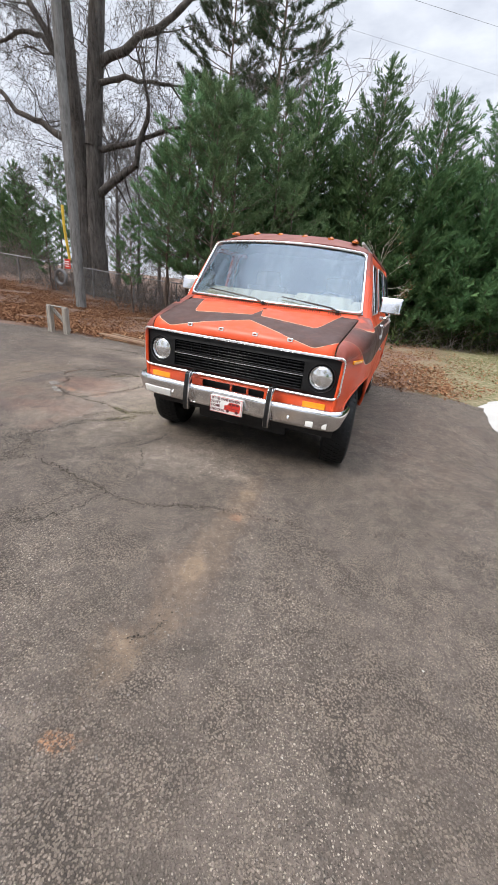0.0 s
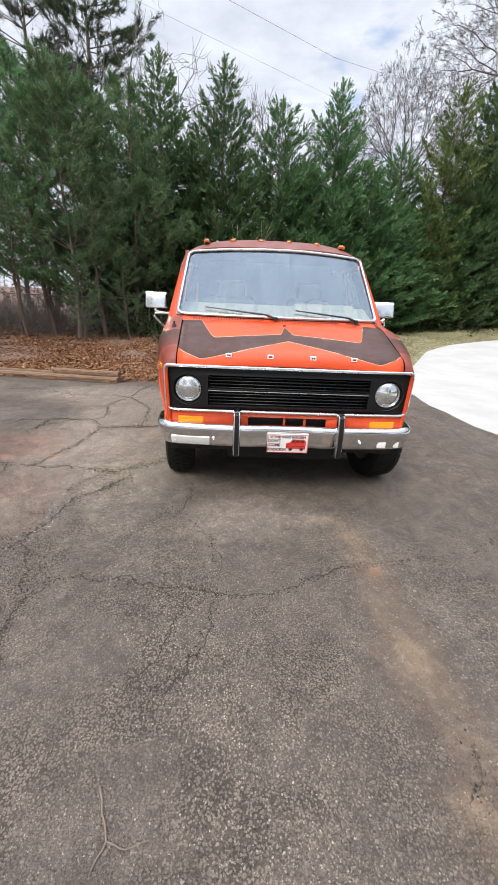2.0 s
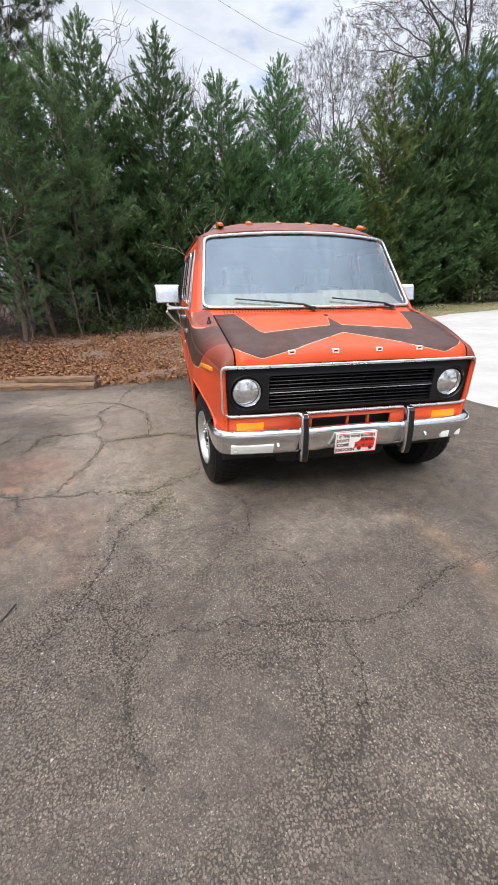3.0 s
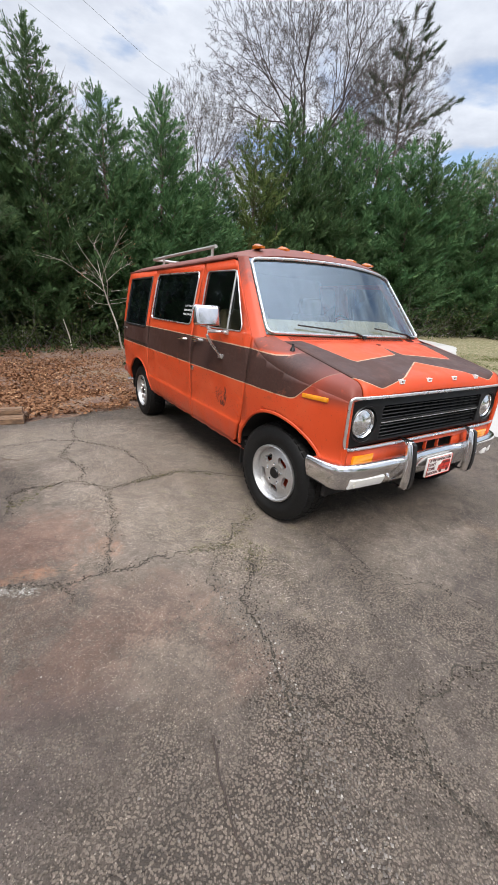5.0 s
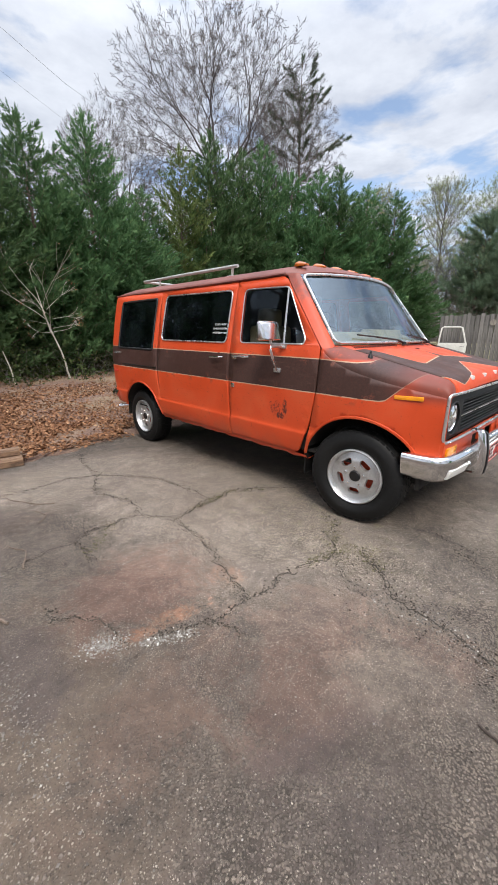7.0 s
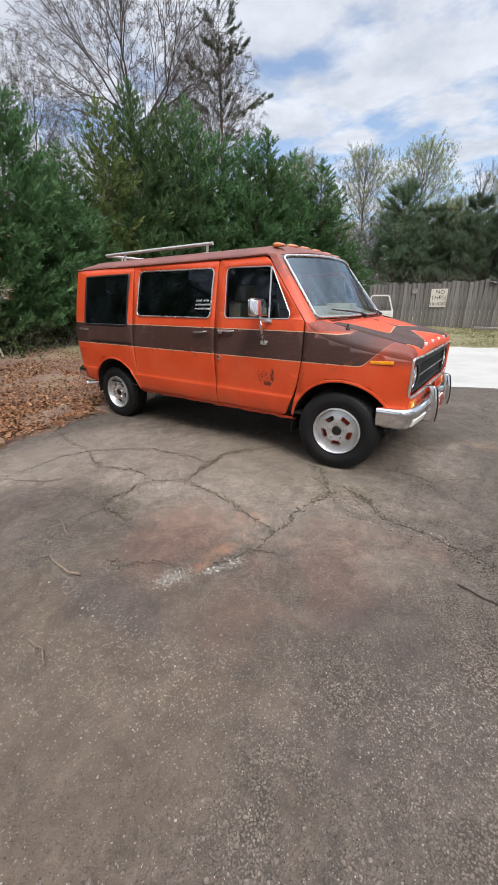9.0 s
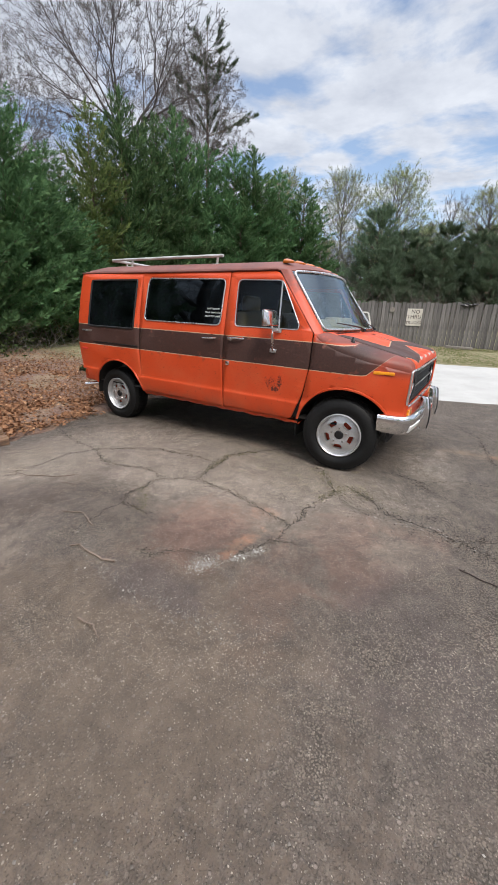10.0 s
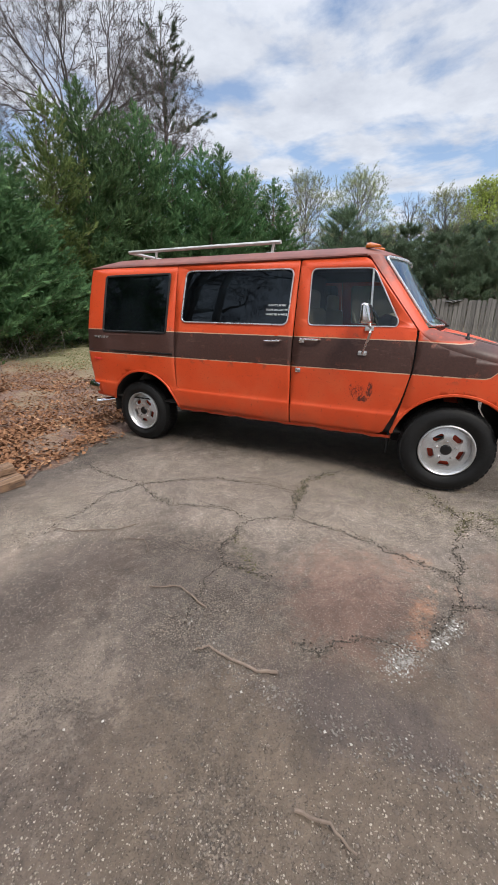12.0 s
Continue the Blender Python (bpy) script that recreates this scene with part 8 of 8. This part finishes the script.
tube(wire, [(-10.0, 7.7, 11.2), (-4.0, 10.4, 9.9), (2.7, 13.3, 9.2), (12, 17.5, 9.6), (26.0, 24.0, 12.5)], 0.0045, 5)
solid("power_line", wire, M_GALV, "thin grey overhead power line", "cable")
wire = bmesh.new()
tube(wire, [(-10.0, 7.7, 10.4), (-4.0, 10.6, 9.0), (3, 13.8, 8.3), (12, 18, 8.8), (26.0, 24.5, 11.5)], 0.003, 5)
solid("power_line", wire, M_GALV, "thin grey overhead power line", "cable")

# chain-link fence along the wood
link = thing("wire_fence", "rusty grey chain-link fence under the trees", "fence")
bm = bmesh.new()
A, Bp = Vector((-19.0, 9.3, 0)), Vector((-3.4, 10.4, 0))
zt = lambda p: float(height(p.x, p.y)) + 1.15
n = 8
pts = [A.lerp(Bp, i / n) for i in range(n + 1)]
tube(bm, [(p.x, p.y, zt(p)) for p in pts], 0.022, 6)
part("top_rail", bm, M_GALV, link)
for p in pts:
    bm = bmesh.new()
    tube(bm, [(p.x, p.y + 0.03, zt(p) - 1.3), (p.x, p.y + 0.03, zt(p) + 0.04)], 0.028, 8)
    part("post", bm, M_GALV, link)
d = (Bp - A).normalized()
L = (Bp - A).length
V, F = [], []
for sgn in (1, -1):
    u = -1.1
    while u < L + 1.1:
        a, b = (u, 0.03), (u + sgn * 1.1, 1.13)
        for (u0, z0), (u1, z1) in ((a, b),):
            if 0 <= min(u0, u1) and max(u0, u1) <= L:
                p, q = A + d * u0, A + d * u1
                hp, hq = float(height(p.x, p.y)), float(height(q.x, q.y))
                k = len(V)
                V += [(p.x, p.y, hp + z0 - 0.003), (q.x, q.y, hq + z1 - 0.003), (q.x, q.y, hq + z1 + 0.003), (p.x, p.y, hp + z0 + 0.003)]
                F.append((k, k + 1, k + 2, k + 3))
        u += 0.075
mesh_l = new("mesh_wire", mesh_np("mesh_wire", V, F, M_GALV))
mesh_l.parent = link

# an old tyre rim hung on the wire fence
bm = bmesh.new()
tube(bm, [(-12.6 + 0.28 * math.cos(a), 9.55, 0.95 + 0.28 * math.sin(a)) for a in [2 * math.pi * k / 28 for k in range(28)]], 0.07, 8, True)
solid("hanging_tyre", bm, M_GALV, "old grey tyre hung on the wire fence", "tyre")

# sapling by the litter
sap = bare_tree(51, [((0, 0, 0), (-0.20, 0, 1), 2.5, 0.036), ((-0.33, 0, 1.65), (-0.9, -0.2, 0.12), 0.5, 0.010), ((-0.34, 0, 1.7), (0.9, 0.2, 0.15), 0.55, 0.010), ((-0.36, 0, 1.8), (0.8, -0.5, 0.22), 0.5, 0.009), ((-0.38, 0, 1.9), (-0.8, 0.4, 0.22), 0.5, 0.009), ((-0.42, 0, 2.1), (0.9, 0.1, 0.3), 0.6, 0.010), ((-0.45, 0, 2.25), (-0.8, -0.1, 0.4), 0.55, 0.010), ((-0.48, 0, 2.4), (0.8, -0.2, 0.8), 0.7, 0.010)],
                M_SAPLING, "slender pale sapling with a few dry leaves", depth=2, spread=0.6, up=0.02, buds=M_LEAF, bud_size=0.05, bud_share=3, name="sapling", group="saplings", rmin=0.006, wig=0.10, keep=0.55)
stand(sap, 0.66, 10.4, 0, 0.84)
sap2 = bmesh.new()
tube(sap2, [(-0.85, 10.2, 0.05), (-0.9, 10.2, 0.55), (-1.02, 10.15, 1.0)], [0.022, 0.018, 0.012], 6)
solid("sapling_stump", sap2, M_SAPLING, "cut pale sapling stem at the edge of the brush", "stump")

# sticks on the drive
def stick(pts, r, seed, label, mat=None):
    rr = random.Random(seed)
    bm = bmesh.new()
    p = []
    for a, b in zip(pts, pts[1:]):
        for k in range(4):
            t = k / 4
            p.append((a[0] + (b[0] - a[0]) * t + rr.uniform(-1, 1) * r * 0.8, a[1] + (b[1] - a[1]) * t + rr.uniform(-1, 1) * r * 0.8, 0.006 + r * rr.uniform(0.7, 1.3)))
    p.append((*pts[-1], 0.006 + r))
    tube(bm, p, [r * (1 - 0.5 * i / len(p)) for i in range(len(p))], 6)
    return solid("stick", bm, mat or M_STICK, label, "stick", group="sticks on the drive")


stick([(-3.12, 0.60), (-3.16, 0.69), (-3.15, 0.80), (-3.14, 0.92), (-3.18, 0.96)], 0.0075, 1, "crooked dry stick lying on the asphalt")
stick([(-2.95, 1.05), (-2.88, 1.25), (-2.95, 1.4)], 0.006, 2, "thin dry stick lying on the asphalt")
stick([(-3.51, 0.40), (-3.5, 0.3), (-3.53, 0.22)], 0.006, 3, "short dry twig lying on the asphalt")
stick([(-2.02, -1.16), (-2.06, -1.29), (-2.09, -1.44), (-2.07, -1.5)], 0.0045, 4, "thin dark twig lying on the asphalt", M_TWIG)
stick([(-0.78, -2.41), (-0.72, -2.53), (-0.745, -2.60)], 0.0035, 5, "thin dark twig lying on the asphalt")
stick([(-0.72, -2.53), (-0.66, -2.55), (-0.60, -2.53)], 0.0025, 7, "thin dark twig lying on the asphalt")
stick([(-2.62, 2.0), (-2.75, 2.22), (-2.78, 2.4)], 0.004, 8, "thin dry twig lying on the asphalt")
stick([(-2.70, 1.62), (-2.62, 1.72), (-2.66, 1.85)], 0.004, 9, "thin dry twig lying on the asphalt")
stick([(-2.5, 1.9), (-2.62, 1.98), (-2.7, 1.95)], 0.004, 6, "thin dry twig lying on the asphalt")

# ---- leaves, grass, loose stones ----
def scatter_leaves(n, seed):
    rng = np.random.default_rng(seed)
    x = rng.uniform(-17, 5.0, n * 3)
    y = 3.3 + rng.gamma(1.5, 2.0, n * 3)
    e = drive_edge(x)
    keep = (y > e - 0.05 - 0.12 * rng.exponential(1, n * 3)) & (y < 12.5) & ~((np.abs(x) < 0.98) & (y < 3.9)) & (x < concrete_edge(y) - 0.1)
    thin = np.where(x > 2.4, 0.12, np.where(x > 0.6, 0.4, np.where(x > -0.8, 0.75, 1.0))) * np.where((np.sin(x * 1.1 + 2) + np.sin(y * 1.4) > 0.9), 0.35, 1.0)
    keep &= rng.uniform(0, 1, n * 3) < thin
    x, y = x[keep][:n], y[keep][:n]
    k = len(x)
    z = height(x, y) + 0.025 + rng.uniform(0, 0.03, k)
    a = rng.uniform(0, 6.28, k)
    tilt = rng.normal(0, 0.35, (k, 2))
    d = unit(np.stack([np.cos(a), np.sin(a), tilt[:, 0]], 1))
    s = unit(np.stack([-np.sin(a), np.cos(a), tilt[:, 1]], 1))
    l = rng.uniform(0.03, 0.07, k)
    w = l * rng.uniform(0.25, 0.45, k)
    b = np.stack([x, y, z], 1)
    mid = b + d * (l * 0.5)[:, None]
    v = np.stack([b, mid + s * w[:, None] + np.array([0, 0, 1.0]) * (w * 0.5)[:, None], b + d * l[:, None], mid - s * w[:, None] + np.array([0, 0, 1.0]) * (w * 0.5)[:, None], mid], 1)
    i = np.arange(k)[:, None] * 5
    f = np.concatenate([np.concatenate([i, i + 1, i + 4], 1), np.concatenate([i + 1, i + 2, i + 4], 1), np.concatenate([i + 2, i + 3, i + 4], 1), np.concatenate([i + 3, i, i + 4], 1)])
    ob = new("dead_leaves", mesh_np("dead_leaves", v.reshape(-1, 3), f, M_LEAF))
    return tagged(ob, "carpet of curled brown dead leaves under the trees", "leaves", kind="stuff")


scatter_leaves(135000, 61)


def scatter_grass(n, seed):
    rng = np.random.default_rng(seed)
    x = np.concatenate([rng.uniform(8.0, 12.2, n // 2), rng.uniform(0.8, 12.0, n - n // 2)])
    y = np.concatenate([rng.uniform(-9, 4.5, n // 2), rng.uniform(4.0, 14.0, n - n // 2)])
    far = np.interp(y, [-9, -4, 0, 2.5, 5, 7, 9, 10.2], [10.5, 8.6, 8.0, 8.5, 10.5, 14, 15, 15])
    inside = (x > concrete_edge(y) - 0.05) & (x < far + 0.05) & (y < 10.3)
    thin = rng.uniform(0, 1, n) < np.where(y > 4.0, np.clip((x - 0.6) / 4, 0.05, 1), 1)
    k = ~inside & thin
    x, y = x[k], y[k]
    b = np.stack([x, y, height(x, y) + 0.005], 1)
    w = unit(np.concatenate([rng.normal(0, 0.5, (len(x), 2)), np.ones((len(x), 1))], 1))
    sd = unit(np.cross(w, rng.normal(0, 1, w.shape)))
    l = rng.uniform(0.03, 0.085, len(x))
    ob = new("grass", blades_mesh("grass", b, w, sd, l, np.full(len(x), 0.005), M_GRASS, 0.2))
    return tagged(ob, "thin patchy spring grass beside the concrete", "grass", kind="stuff")


scatter_grass(60000, 62)


def scatter_stones(n, seed, name, label, spots, size, mat, wide=True):
    """Loose stones: thinly over the drive, thick along a few washed-out runs."""
    rng = np.random.default_rng(seed)
    xs, ys = [], []
    if wide:
        xs.append(rng.uniform(-5.5, 2.5, n)), ys.append(rng.uniform(-3.5, 3.3, n))
    for (x0, y0), (x1, y1), sd, m in spots:
        t = rng.uniform(0, 1, m)
        w = sd * (0.5 + np.abs(np.sin(t * 9)))
        xs.append(x0 + (x1 - x0) * t + rng.normal(0, 1, m) * w), ys.append(y0 + (y1 - y0) * t + rng.normal(0, 1, m) * w)
    x, y = np.concatenate(xs), np.concatenate(ys)
    k = ~((np.abs(x) < 1.0) & (y > -0.5))
    x, y = x[k], y[k]
    r = np.minimum(rng.gamma(3.0, size, len(x)) + 0.0012, 0.0065)
    o = np.array([[1, 0, 0], [-1, 0, 0], [0, 1, 0], [0, -1, 0], [0, 0, 0.8], [0, 0, -0.8]], float)
    zz = 0.004 * np.sin(x * 1.9 + y)
    v = np.stack([x, y, r * 0.35 + 0.001 + zz], 1)[:, None] + o[None] * r[:, None, None] * rng.uniform(0.6, 1.3, (len(x), 6, 1))
    t = np.array([[0, 2, 4], [2, 1, 4], [1, 3, 4], [3, 0, 4], [2, 0, 5], [1, 2, 5], [3, 1, 5], [0, 3, 5]])
    f = (np.arange(len(x))[:, None, None] * 6 + t[None]).reshape(-1, 3)
    ob = new(name, mesh_np(name, v.reshape(-1, 3), f, mat))
    return tagged(ob, label, "gravel", kind="stuff")


scatter_stones(6000, 63, "loose_grit", "loose grit and small stones on the asphalt", [
    ((-3.19, 0.75), (-3.22, 0.34), 0.035, 260), ((-3.22, 0.34), (-3.18, -0.25), 0.035, 320), ((-3.19, 0.75), (-2.95, 1.2), 0.04, 300),
    ((-1.60, -0.8), (-1.75, -1.5), 0.05, 700), ((-1.66, -0.5), (-1.6, -0.9), 0.04, 300), ((-1.75, -1.5), (-1.9, -2.0), 0.07, 600)], 0.0010, M_PEBBLE)
scatter_stones(0, 65, "crack_crumbs", "dark crumbled asphalt and dirt along the cracks", lay_crack.runs + [((-1.45, -0.3), (-1.75, -1.3), 0.10, 420), ((-1.75, -1.3), (-1.4, -1.7), 0.10, 260)], 0.0009, M_CRUMB, False)
scatter_stones(0, 64, "white_gravel", "patch of small white gravel washed together on the asphalt", [
    ((-2.90, 0.19), (-2.78, 0.12), 0.03, 620), ((-2.72, 0.04), (-2.50, -0.08), 0.016, 420)], 0.0008, M_WHITEGRAVEL, False)

scatter_stones(0, 66, "moss", "yellow-green moss in the cracks beside the van", [
    ((-1.28, -0.26), (-1.43, -0.17), 0.05, 110), ((-1.43, -0.17), (-1.66, -0.12), 0.03, 80), ((-1.26, 1.07), (-0.85, 0.77), 0.02, 150), ((-1.74, 0.99), (-1.26, 1.07), 0.016, 120),
    ((-2.30, 1.22), (-2.61, 0.94), 0.022, 90), ((-1.40, -0.46), (-1.28, -0.26), 0.05, 90), ((-1.02, 0.12), (-1.34, -0.10), 0.04, 110), ((-0.70, 0.66), (-1.05, 0.15), 0.08, 90)], 0.0011, M_MOSS, False)

# a loose vehicle door stood against the end of the fence
loose = thing("vehicle_door", "loose white truck door leaning against the fence", "vehicle door")
bm = bmesh.new()
g0 = _fz(3.5) - 0.04
ring_tube(bm, [[(11.80 + dx + 0.10 * (z - 0.42), y0, z), (11.85 + dx + 0.10 * (z - 0.42), y0, z), (11.85 + dx + 0.10 * (z - 0.42), y1, z), (11.80 + dx + 0.10 * (z - 0.42), y1, z)] for z, y0, y1, dx in ((g0, 3.12, 3.92, 0.02), (g0 + 0.04, 3.03, 3.97, 0.0), (0.75, 2.99, 3.98, -0.02), (1.05, 2.99, 3.98, -0.01), (1.13, 3.0, 3.97, 0.0))])
part("door_panel", bm, M_DOORWHITE, loose, smooth=False)
bm = bmesh.new()
tube(bm, [(11.88, 3.955, 1.10), (11.91, 3.945, 1.4), (11.945, 3.92, 1.66), (11.95, 3.86, 1.70), (11.95, 3.3, 1.69), (11.945, 3.22, 1.66), (11.91, 3.12, 1.38), (11.88, 3.02, 1.10)], 0.028, 8, flat=0.7)
part("window_frame", bm, M_DOORWHITE, loose)
bm = bmesh.new()
box(bm, (11.845, 3.05, 0.98), (11.868, 3.2, 1.01), 0.004)
part("door_handle", bm, M_GALV, loose, "dull metal handle")
